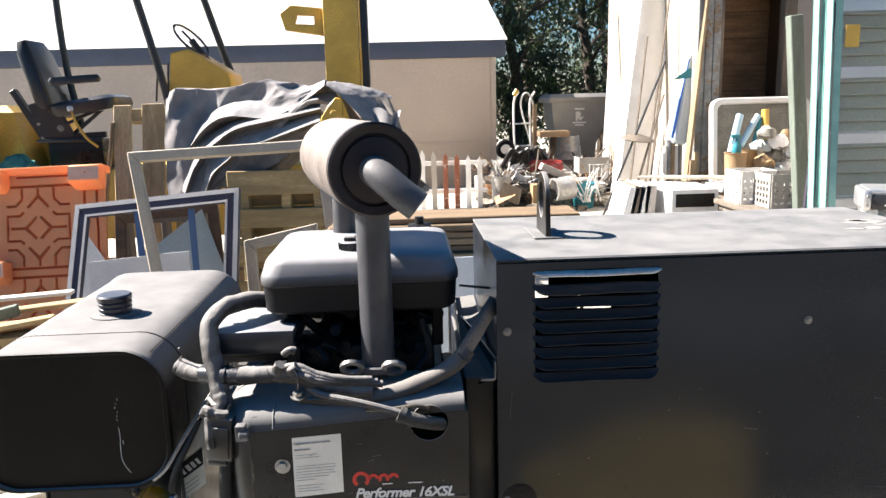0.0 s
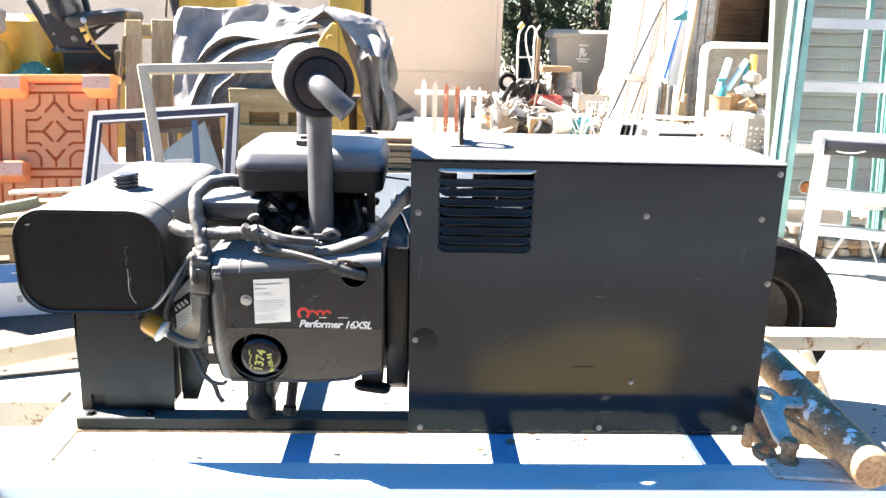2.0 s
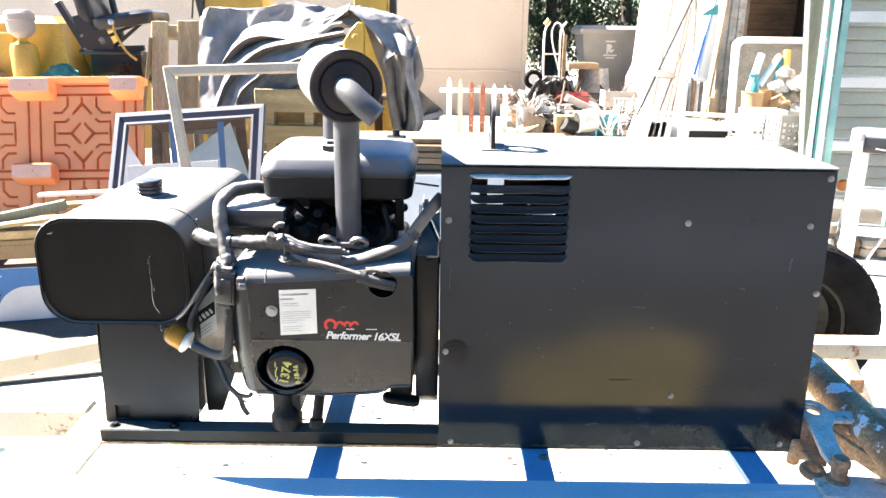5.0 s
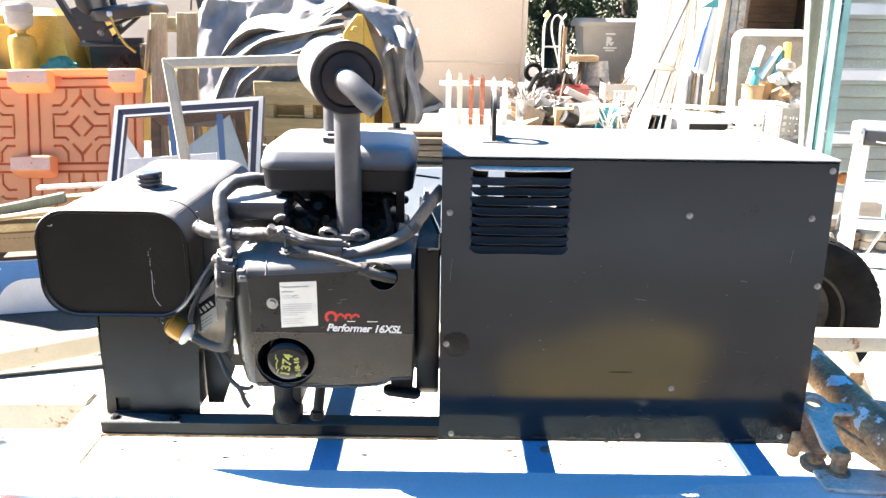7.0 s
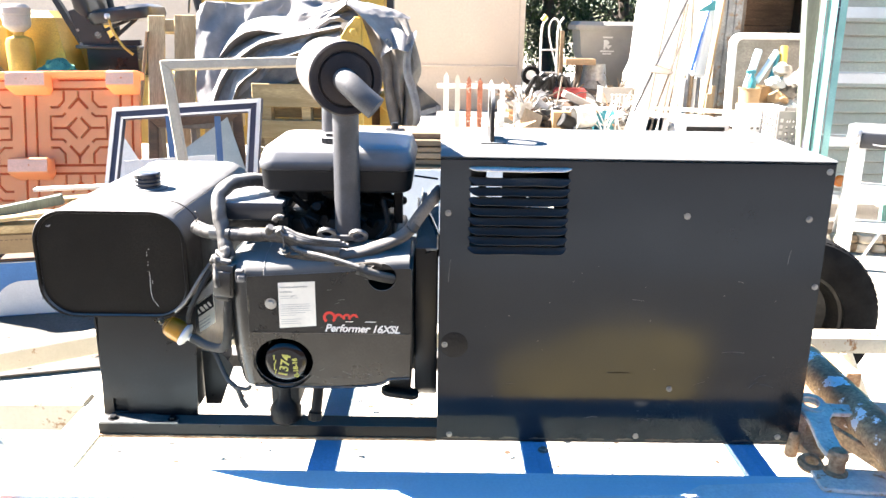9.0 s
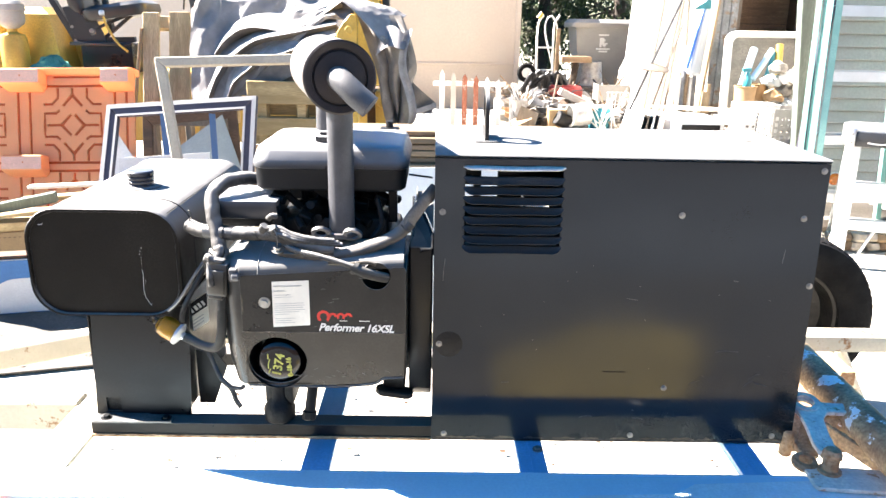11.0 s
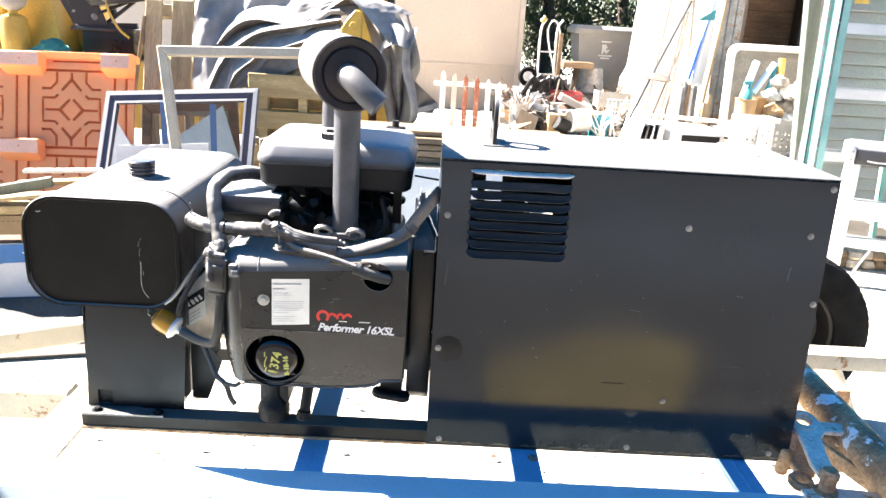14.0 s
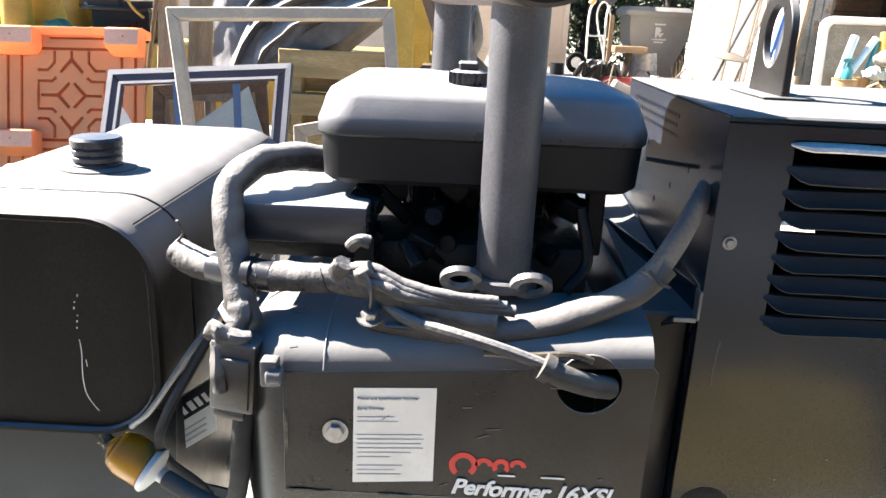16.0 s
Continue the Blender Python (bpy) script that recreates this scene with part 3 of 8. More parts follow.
part("pin", lathe([(0.024, 0), (0.024, 0.005), (0.017, 0.007), (0.017, 0.034), (0.02, 0.036), (0.02, 0.046), (0.015, 0.053), (0.006, 0.055)], (0.846, -0.12, 0.5562), (0.846, -0.12, 0.63), 18), "rust", trailer, "rusty hitch pin with round head")
coupler = part("coupler", join(tube([(0.885, 0.06, 0.575), (0.86, 0.02, 0.57), (0.835, -0.035, 0.56), (0.82, -0.07, 0.552)], 0.014, 16, 6, 0.15, 40), rod((0.812, 0.005, 0.582), (0.808, 0.0, 0.52), 0.014, 14, 0.004)), "rust", trailer, "rusted round coupler")
part("coupler_ring", lathe([(0.014, 0), (0.026, 0.002), (0.028, 0.01), (0.023, 0.017), (0.014, 0.017), (0.014, 0)], (0.809, -0.085, 0.548), (0.809, -0.1, 0.62), 20, False), "rust", coupler, "rust-brown ring")
part("coupler_clamp", box(0.812, 0.852, -0.066, -0.02, 0.55, 0.57, 0.006), "rust", coupler)

# ---------------------------------------------------------------- generator set
gen = thing("engine_generator", "charcoal engine generator set on a steel skid, dusty and used", "generator", (0.0, 0.2, 0.545))

# skid
for name, y0, y1 in (("front_skid_rail", 0.004, 0.05), ("back_skid_rail", 0.37, 0.42)):
    cs = [(y0, 0.5464), (y1, 0.5464), (y1, 0.5504), (y0 + 0.004, 0.5504), (y0 + 0.004, 0.577), (y1, 0.577), (y1, 0.581), (y0, 0.581)]
    part(name, plate(cs, depth=1.575, m=Matrix(((0, 0, 1, -0.765), (1, 0, 0, 0), (0, 1, 0, 0), (0, 0, 0, 1))), bevel=0.0008), "charcoal", gen, "black steel skid channel")
part("skid_edge", box(-0.766, -0.001, 0.0, 0.0038, 0.5462, 0.5535, 0.001, 1), "rust", gen, "worn rusty lower skid edge")
part("end_tie", box(-0.764, -0.72, 0.05, 0.368, 0.5465, 0.575, 0.002, 1), "charcoal", gen)
part("tie_plate", plate([(-0.76, 0.0), (-0.745, 0.045), (-0.68, 0.05), (-0.585, 0.018), (-0.585, 0.003)], depth=0.004, m=pose(0, 0, 0.5812)), "galv", gen, "bare steel gusset on the skid")
for bx in (-0.735, -0.6):
    part("bolt", hexbolt((bx, 0.018, 0.585), (0, 0, 1), 0.008, 0.007), "black", gen)

# housing
HX0, HX1, HY0, HY1, HZ0, HZ1 = 0.0, 0.808, 0.0, 0.42, 0.5505, 1.2
LX0, LX1, LZ0, LZ1 = 0.062, 0.262, 0.999, 1.18
front_outline = [(HX0, HZ0 + 0.005), (HX1 + 0.01, HZ0), (HX1 - 0.004, HZ1 - 0.008), (HX0, HZ1 - 0.008)]
housing = part("housing_front", plate(front_outline, [rect(LX0, LX1, LZ0, LZ1)], 0.0025, front(0.0025)), "housing", gen, "satin charcoal sheet-metal front panel")
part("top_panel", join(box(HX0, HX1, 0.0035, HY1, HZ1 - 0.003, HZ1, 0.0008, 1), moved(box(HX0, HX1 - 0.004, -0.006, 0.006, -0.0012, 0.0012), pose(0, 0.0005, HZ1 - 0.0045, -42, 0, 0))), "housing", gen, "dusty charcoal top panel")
side_holes = [circle(0.1 + 0.06 * k, 1.13 - 0.03 * (k % 3), 0.004, 8) for k in range(5)]
perf = [circle(0.16 + 0.012 * i + 0.006 * (j % 2), 1.178 - 0.011 * j, 0.0032, 6) for i in range(19) for j in range(3)]
part("left_panel", plate([(0.004, 0.66), (HY1, 0.66), (HY1, HZ1 - 0.0035), (0.004, HZ1 - 0.0035)], side_holes + perf, 0.002, Matrix(((0, 0, 1, 0.0005), (1, 0, 0, 0), (0, 1, 0, 0), (0, 0, 0, 1)))), "side_paint", gen, "perforated charcoal side panel")
part("left_lower_panel", box(0.001, 0.003, 0.004, HY1, HZ0 + 0.006, 0.6595), "side_paint", gen)
part("right_panel", loft([(rect(0.0, 0.0022, 0.004, HY1), 0.0), (rect(-0.012, -0.0098, 0.004, HY1), HZ1 - HZ0 - 0.004)], pose(HX1 + 0.006, 0, HZ0)), "housing", gen)
part("back_panel", plate([(HX0 + 0.004, HZ0 + 0.01), (HX1 - 0.01, HZ0 + 0.01), (HX1 - 0.01, HZ1 - 0.004), (HX0 + 0.004, HZ1 - 0.004)], [rect(0.07, 0.1, 1.02, 1.05), rect(0.12, 0.162, 1.018, 1.1), rect(0.226, 0.232, 0.99, 1.03), rect(0.24, 0.3, 0.975, 1.0)], 0.002, front(HY1 - 0.001)), "housing", gen)
part("housing_floor", box(0.01, HX1 - 0.006, 0.008, HY1 - 0.006, 0.585, 0.589), "black", gen)
part("alternator", join(lathe([(0.11, 0), (0.15, 0.01), (0.15, 0.36), (0.12, 0.38)], (0.02, 0.21, 0.8), (0.6, 0.21, 0.8), 32), box(0.05, 0.4, 0.08, 0.34, 0.59, 0.66, 0.004)), "black", gen, "black alternator drum inside the housing")
for k in range(9):
    z = LZ1 - 0.0208 * k - 0.003
    sect = [(0.004, 0.0), (-0.0015, -0.001), (-0.0045, -0.006), (-0.009, -0.0108), (-0.0138, -0.0135), (-0.0128, -0.0147), (-0.007, -0.0122), (0.003, -0.006)]
    if k == 0:
        sect = [(0.004, 0.001), (-0.004, 0.0005), (-0.0105, -0.002), (-0.0125, -0.005), (-0.011, -0.0066), (-0.006, -0.0045), (0.001, -0.003), (0.004, -0.002)]
    bm = bmesh.new()
    n = 24
    rings = []
    for i in range(n + 1):
        u = i / n
        s = min(1.0, min(u, 1 - u) / 0.07) ** 0.6 if 0 < u < 1 else 0.0
        x = LX0 - 0.004 + (LX1 - LX0 + 0.008) * u
        rings.append([bm.verts.new((x, py * (0.06 + 0.94 * s) if py < 0 else py, z + pz * (0.35 + 0.65 * s) + 0.0006 * math.sin(9 * u + 2 * k))) for py, pz in sect])
    for a, b in zip(rings, rings[1:]):
        for q in range(8):
            bm.faces.new((a[q], a[(q + 1) % 8], b[(q + 1) % 8], b[q]))
    part("louvre", bm, "louvre_paint" if k else "lip_sunlit", housing, "top lip of the vent, sunlight painted white" if k == 0 else "pressed ventilation louvre" if k == 1 else "")
for sx, sz in ((0.772, 0.569), (0.512, 1.081), (0.514, 0.686), (0.017, 1.081), (0.014, 0.786), (0.028, 0.566), (0.45, 0.567), (0.765, 1.078), (0.792, 1.178), (0.8, 0.93)):
    part("screw", hexbolt((sx, -0.0005, sz), (0, -1, 0), 0.0045, 0.004), "zinc", housing)
part("weld_mark", lathe([(0.03, 0), (0.028, 0.0006)], (0.035, -0.0002, 0.785), (0.035, -1, 0.785), 24), "black", housing, "dark round spot")
part("scratch", box(0.375, 0.425, -0.0006, -0.0001, 0.7225, 0.7245), "black", housing, "dark scratch")
wm = random.Random(4)
for k in range(7):
    wx, wy, wr = 0.69 + 0.1 * wm.random() - 0.02 * (k % 2), 0.15 + 0.1 * wm.random(), 0.008 + 0.014 * wm.random()
    part("wear_mark", plate([(wx + wr * (0.6 + 0.8 * wm.random()) * 1.6 * math.cos(0.7 * q), wy + wr * (0.5 + 0.8 * wm.random()) * math.sin(0.7 * q)) for q in range(9)], depth=0.0006, m=pose(0, 0, HZ1 + 0.0001)), "grey_plastic", housing, "grey rubbed mark in the dust" if k == 0 else "")
er = random.Random(23)
for k in range(12):
    x0 = 0.01 + 0.066 * k
    x1 = x0 + er.uniform(0.03, 0.066)
    n = 7
    pts = [(x0 + (x1 - x0) * i / n, HZ0 + 0.0055) for i in range(n + 1)] + [(x1 - (x1 - x0) * i / n, HZ0 + 0.007 + er.uniform(0, 0.006) * math.sin(math.pi * i / n)) for i in range(n + 1)]
    part("worn_edge", plate(pts, depth=0.0004, m=front(-0.0001)), "worn_tan", housing, "rusty worn lower edge" if k == 0 else "")
for x0, z0, dx, dz in ((0.62, 0.775, 0.05, 0.0), (0.7, 0.71, 0.025, 0.012), (0.715, 0.7, 0.03, -0.008), (0.69, 0.69, 0.02, 0.015), (0.02, 0.93, 0.004, 0.05), (0.33, 0.61, 0.03, 0.004), (0.45, 0.61, 0.025, -0.003), (0.735, 0.98, 0.003, 0.03)):
    part("hairline_scratch", tube([(x0, -0.0001, z0), (x0 + dx * 0.5, -0.0001, z0 + dz * 0.6 + 0.002), (x0 + dx, -0.0001, z0 + dz)], 0.0005, 5, 4), "chip", housing)
# lifting eye
eye_pts = [(-0.05, 0), (0.05, 0), (0.046, 0.055)] + [(0.046 * math.cos(radians(a)), 0.07 + 0.046 * math.sin(radians(a))) for a in range(0, 181, 12)] + [(-0.046, 0.055)]
eye = part("lifting_eye", plate(eye_pts, [circle(0, 0.066, 0.026, 24, 0.034)], 0.009, Matrix(((0, 0, 1, 0.11), (1, 0, 0, 0.215), (0, 1, 0, HZ1), (0, 0, 0, 1))), 0.001), "shroud", gen, "flat steel lifting eye standing on the top panel")
part("foot", box(0.088, 0.145, 0.158, 0.272, HZ1 + 0.0005, HZ1 + 0.0035, 0.001, 1), "housing", eye)

# bulkhead and tray between housing and engine
part("bulkhead", plate([(0.02, 0.67), (0.05, 0.64), (0.40, 0.64), (0.40, 1.0), (0.02, 1.0)], depth=0.05, m=Matrix(((0, 0, 1, -0.052), (1, 0, 0, 0), (0, 1, 0, 0), (0, 0, 0, 1))), bevel=0.003), "charcoal", gen, "dark bulkhead plate beside the engine")
tray = bmesh.new()
tv = [tray.verts.new(p) for p in ((-0.002, 0.004, 1.0), (-0.002, 0.40, 1.035), (-0.045, 0.41, 1.028), (-0.045, 0.10, 0.985), (-0.03, 0.02, 0.985))]
tray.faces.new(tv)
out = bmesh.ops.extrude_face_region(tray, geom=tray.faces[:])
bmesh.ops.translate(tray, vec=(0, 0, 0.004), verts=[v for v in out["geom"] if isinstance(v, bmesh.types.BMVert)])
part("cable_tray", join(tray, beam((-0.045, 0.41, 1.03), (-0.045, 0.10, 0.987), 0.003, 0.03, 0)), "charcoal", gen, "folded sheet-metal cable tray")

# flanges and tray edge get a bright metal colour to paint them sunlit
part("tray_flange", join(box(-0.006, -0.003, -0.01, 0.004, 1.004, 1.034, 0.0008, 1), box(-0.028, -0.006, -0.01, -0.008, 1.002, 1.007, 0.0006, 1)), "galv", gen, "bent edge of the cable tray, sunlight in its colour")
part("back_flange", join(box(-0.118, -0.114, 0.2, 0.235, 1.0, 1.12, 0.0008, 1), box(-0.118, -0.075, 0.2, 0.235, 1.12, 1.123, 0.0008, 1)), "galv", gen, "thin upright sheet edge behind the carburettor")
slope = bmesh.new()
slope.faces.new([slope.verts.new(p) for p in ((-0.054, 0.41, 0.9), (-0.002, 0.02, 0.98), (-0.002, 0.02, 1.03), (-0.02, 0.2, 1.022), (-0.054, 0.41, 1.018))])
out = bmesh.ops.extrude_face_region(slope, geom=slope.faces[:])
bmesh.ops.translate(slope, vec=(0.003, 0.002, 0), verts=[v for v in out["geom"] if isinstance(v, bmesh.types.BMVert)])
part("tray_side", slope, "side_paint", gen, "slanting charcoal side of the cable tray")
part("tray_edge", box(-0.058, -0.0545, 0.404, 0.414, 0.9, 1.019, 0.0008, 1), "galv", gen, "bent edge at the back of the tray, sunlight in its colour")
part("cleaner_post", box(-0.101, -0.082, 0.1, 0.122, 1.03, 1.113, 0.002, 1), "black", gen, "black upright under the air cleaner")

# fuel tank and its pedestal
TX, TZ, TW, TH = -0.691, 0.957, 0.322, 0.238
TY0, TY1 = 0.0, 0.6
secs = []
for y, s in ((0.006, 0.944), (0.0, 0.957), (0.0, 0.986), (0.0035, 0.997), (0.007, 1.0), (0.012, 1.0), (0.015, 0.985), (0.05, 0.985), (0.1, 0.985), (0.1035, 0.978), (0.107, 0.985), (0.35, 0.985), (0.56, 0.985), (0.575, 1.0), (0.585, 0.985), (0.597, 0.95), (0.6, 0.9)):
    secs.append((rounded(TW * s, TH * s, 0.07, 8), -(TY0 + y)))
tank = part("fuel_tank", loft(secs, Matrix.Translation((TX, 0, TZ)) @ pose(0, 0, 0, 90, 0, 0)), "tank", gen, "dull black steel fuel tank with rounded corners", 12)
ring = rounded(TW * 0.982, TH * 0.982, 0.069, 8)
rim = rounded(TW * 0.936, TH * 0.934, 0.063, 8)
part("rim_crease", tube([(TX + x, TY0 + 0.0058, TZ + z) for x, z in rim + rim[:1]], 0.0012, 6, 1), "black", tank, "thin dark crease inside the front rim")
part("seam", tube([(TX + x, TY0 + 0.1035, TZ + z) for x, z in ring + ring[:1]], 0.0011, 6, 1), "black", tank, "fine dark seam round the tank")
part("seam", tube([(TX + TW * 0.492 - 0.028, y, TZ + TH * 0.492 - 0.0125) for y in (0.03, 0.2, 0.4, 0.57)], 0.0009, 6, 1), "black", tank)
CAP = Vector((-0.685, 0.225, TZ + TH / 2 - 0.003))
part("filler_cap", lathe([(0.028, 0), (0.029, 0.002), (0.029, 0.007), (0.026, 0.009), (0.029, 0.011), (0.029, 0.016), (0.0265, 0.018), (0.0295, 0.02), (0.0295, 0.025), (0.027, 0.027), (0.0305, 0.029), (0.0305, 0.037), (0.028, 0.04), (0.0, 0.041)], CAP, CAP + Vector((0, 0, 1)), 32), "cap_plastic", tank, "ribbed black plastic filler cap")
part("cap_rim", lathe([(0.045, 0), (0.044, 0.003), (0.031, 0.005)], CAP, CAP + Vector((0, 0, 1)), 28), "tank", tank)
rs = random.Random(3)
scr = tube([(-0.615, 0.0062, 0.944), (-0.614, 0.0062, 0.93), (-0.6155, 0.0062, 0.905), (-0.614, 0.0062, 0.885), (-0.608, 0.0062, 0.872), (-0.602, 0.0062, 0.864)], 0.0005, 5, 3)
scr = join(scr, tube([(-0.821, 0.0062, 1.0395), (-0.815, 0.0062, 1.039), (-0.811, 0.0062, 1.042)], 0.0007, 5, 3), tube([(-0.6105, 0.0062, 0.922), (-0.6095, 0.0062, 0.914)], 0.0004, 5, 1))
for k in range(6):
    x, z = -0.617 + 0.005 * rs.random(), 0.956 + 0.007 * k
    scr = join(scr, box(x - 0.0005, x + 0.0005, 0.0056, 0.0062, z, z + 0.001 + 0.0018 * rs.random()))
tagged(part("scratch_wear", scr, "white_ink", tank, "thin pale scratches"), kind="stuff")
pedestal = part("tank_pedestal", plate([(-0.765, 0.583), (-0.55, 0.583), (-0.535, 0.85), (-0.752, 0.85)], [rect(-0.741, -0.708, 0.59, 0.624)], 0.003, front(0.043)), "charcoal", gen, "black sheet-metal tank pedestal")
# black box added behind the hole in place of its inner shade
part("recess_box", box(-0.745, -0.704, 0.047, 0.08, 0.586, 0.628), "black", pedestal)
part("pedestal_side", box(-0.764, -0.761, 0.045, 0.34, 0.583, 0.86), "charcoal", pedestal)
part("pedestal_side", box(-0.553, -0.55, 0.045, 0.34, 0.6, 0.85), "charcoal", pedestal)
part("pedestal_back", box(-0.764, -0.55, 0.337, 0.34, 0.583, 0.85), "charcoal", pedestal)
part("gusset", plate([(-0.548, 0.583), (-0.512, 0.583), (-0.478, 0.678), (-0.5, 0.71), (-0.548, 0.72)], depth=0.004, m=front(0.1)), "charcoal", gen, "dark slanted gusset beside the pedestal")
plate_ob = part("rating_plate", plate([(-0.562, 0.755), (-0.512, 0.79), (-0.512, 0.862), (-0.562, 0.826)], depth=0.001, m=front(0.1)), "sticker", gen, "pale paper label with dark heading")
part("label_heading", plate([(-0.561, 0.794), (-0.513, 0.828), (-0.513, 0.86), (-0.561, 0.825)], depth=0.0008, m=front(0.0985)), "cleaner_black", plate_ob, "black printed heading")
for k in range(5):
    part("print_bar", moved(box(0, (0.01, 0.007, 0.009, 0.008, 0.007)[k] * 0.8, 0, 0.012, 0, 0.0004), front(0.0972) @ pose(-0.557 + 0.009 * k, 0.803 + 0.0063 * k, 0, 0, 0, 35)), "white_ink", plate_ob)
for k in range(3):
    part("print_line", moved(box(0, 0.044, 0, 0.0022, 0, 0.0004), front(0.0986) @ pose(-0.559, 0.765 + 0.008 * k, 0, 0, 0, 35)), "ink", plate_ob)

# engine
engine = part("engine_block", box(-0.36, -0.08, 0.03, 0.36, 0.7, 0.99, 0.015), "engine", gen, "oily black engine block")
part("cylinder_head", box(-0.44, -0.36, 0.06, 0.36, 0.74, 0.95, 0.02), "engine", engine)
part("flywheel_case", box(-0.08, -0.052, 0.08, 0.36, 0.72, 0.93, 0.01), "engine", engine)
part("intake_block", box(-0.35, -0.1, 0.06, 0.3, 0.985, 1.05, 0.01), "engine", engine)
# made-up block: keeps the space under the air cleaner dark
part("rear_cowl", join(box(-0.345, -0.115, 0.235, 0.26, 0.99, 1.112, 0.004), box(-0.3, -0.26, 0.2, 0.24, 1.03, 1.09, 0.006), rod((-0.16, 0.16, 1.04), (-0.16, 0.24, 1.05), 0.03, 18, 0.004)), "engine", engine, "dark backing added for the shade behind the carburettor")
fins = bmesh.new()
for k in range(9):
    fins = join(fins, box(-0.47, -0.4, 0.07, 0.34, 0.76 + 0.022 * k, 0.764 + 0.022 * k))
tagged(part("cooling_fin_pack", fins, "engine", engine), kind="stuff")
clut = bmesh.new()
rs = random.Random(11)
for k in range(46):
    p = Vector((-0.335 + 0.25 * rs.random(), 0.04 + 0.16 * rs.random(), 1.01 + 0.09 * rs.random()))
    d = Vector((rs.random() - 0.5, rs.random() - 0.5, rs.random() - 0.5)).normalized() * (0.02 + 0.04 * rs.random())
    clut = join(clut, rod(p, p + d, 0.003 + 0.008 * rs.random(), 10, 0.001) if k % 3 else moved(box(-0.014, 0.014, -0.01, 0.01, -0.012, 0.012, 0.002, 1), Matrix.Translation(p) @ pose(0, 0, 0, 40 * rs.random(), 40 * rs.random(), 0)))
tagged(part("carburettor", clut, "black", engine, "grimy carburettor linkage under the air cleaner"), kind="stuff")
part("governor_arm", tube([(-0.12, 0.03, 1.1), (-0.11, 0.02, 1.05), (-0.13, 0.01, 1.02)], 0.006), "black", engine)

# blower shroud: a pressed sheet round the front of the engine
SY = -0.078
BEND = 0.842
so = [(-0.389, BEND), (-0.056, BEND), (-0.055, 0.98), (-0.06, 0.9855), (-0.389, 0.963)]
shroud = part("blower_shroud", plate(so, [circle(-0.115, 0.966, 0.029, 28)], 0.002, front(SY + 0.002), 0.0006), "shroud", gen, "scuffed dark shroud sheet over the blower")
sl = [(-0.388, 0.716), (-0.2, 0.714), (-0.125, 0.722), (-0.1, 0.735), (-0.058, 0.738), (-0.056, BEND), (-0.389, BEND)]
lower = plate(sl, [circle(-0.321, 0.775, 0.06, 32, 0.054)], 0.002, front(SY + 0.002), 0.0006)
for v in lower.verts:
    v.co.y += max(0.0, BEND - v.co.z) * 0.1
part("shroud_lower", lower, "shroud", shroud, "lower shroud sheet with scuffed paint")


# rolled top of the shroud
def leaf_top(x0, x1):
    bm = bmesh.new()
    sect = [(SY + 0.0005, 0.9635), (SY + 0.0025, 0.972), (SY + 0.008, 0.981), (SY + 0.017, 0.989), (SY + 0.03, 0.9955), (SY + 0.06, 1.003), (SY + 0.1, 1.006)]
    n = 20
    rows = []
    for i in range(n + 1):
        x = x0 + (x1 - x0) * i / n
        rows.append([bm.verts.new((x, y, z + 0.022 * (x + 0.38) / 0.32 * (1, 1, 0.95, 0.9, 0.8, 0.6, 0.5)[k] + 0.0016 * noise.noise(Vector((x * 14, y * 12, 2))))) for k, (y, z) in enumerate(sect)])
    for a, b in zip(rows, rows[1:]):
        for k in range(len(sect) - 1):
            bm.faces.new((a[k], b[k], b[k + 1], a[k + 1]))
    out = bmesh.ops.extrude_face_region(bm, geom=bm.faces[:])
    bmesh.ops.translate(bm, vec=(0, 0.0015, -0.0015), verts=[v for v in out["geom"] if isinstance(v, bmesh.types.BMVert)])
    return bm


part("shroud_top", leaf_top(-0.3885, -0.06), "shroud", shroud, "rolled dusty top of the shroud")
end = bmesh.new()
rows = []
plan = [(-0.388 - 0.056 * math.sin(radians(90 * i / 10)), SY + 0.0008 + 0.08 * (1 - math.cos(radians(90 * i / 10))), -math.sin(radians(90 * i / 10)), -math.cos(radians(90 * i / 10))) for i in range(11)] + [(-0.444, 0.14, -1.0, 0.0)]
for i, (x, y, nx_, ny_) in enumerate(plan):
    f = min(i, 10) / 10
    rows.append([end.verts.new((x - nx_ * ins, y - ny_ * ins + (1 - f) * 0.1 * max(0.0, BEND - z), z)) for ins, z in ((0.032 * f, 0.716 + 0.03 * f * f), (0.012 * f, 0.765), (0, BEND), (0, 0.9635), (0.0025, 0.972), (0.008, 0.981), (0.017, 0.989), (0.03, 0.9955), (0.05, 1.001), (0.056, 1.0018))])
for a, b in zip(rows, rows[1:]):
    for k in range(9):
        end.faces.new((a[k], b[k], b[k + 1], a[k + 1]))
part("shroud_end", end, "shroud", shroud, "rounded dusty end of the shroud", 60)
part("shroud_deck", box(-0.392, -0.375, SY + 0.05, 0.14, 0.985, 1.0015, 0.001, 1), "shroud", shroud)
part("shroud_seam", tube([(-0.352, SY + 0.0002, 0.9665), (-0.352, SY + 0.0085, 0.983), (-0.352, SY + 0.03, 0.9975), (-0.352, SY + 0.09, 1.0075)], 0.0009, 6, 5), "grey_plastic", shroud, "pale lapped seam over the roll")
part("shroud_side", box(-0.056, -0.0545, SY + 0.003, 0.1, 0.74, 0.975), "shroud", shroud)
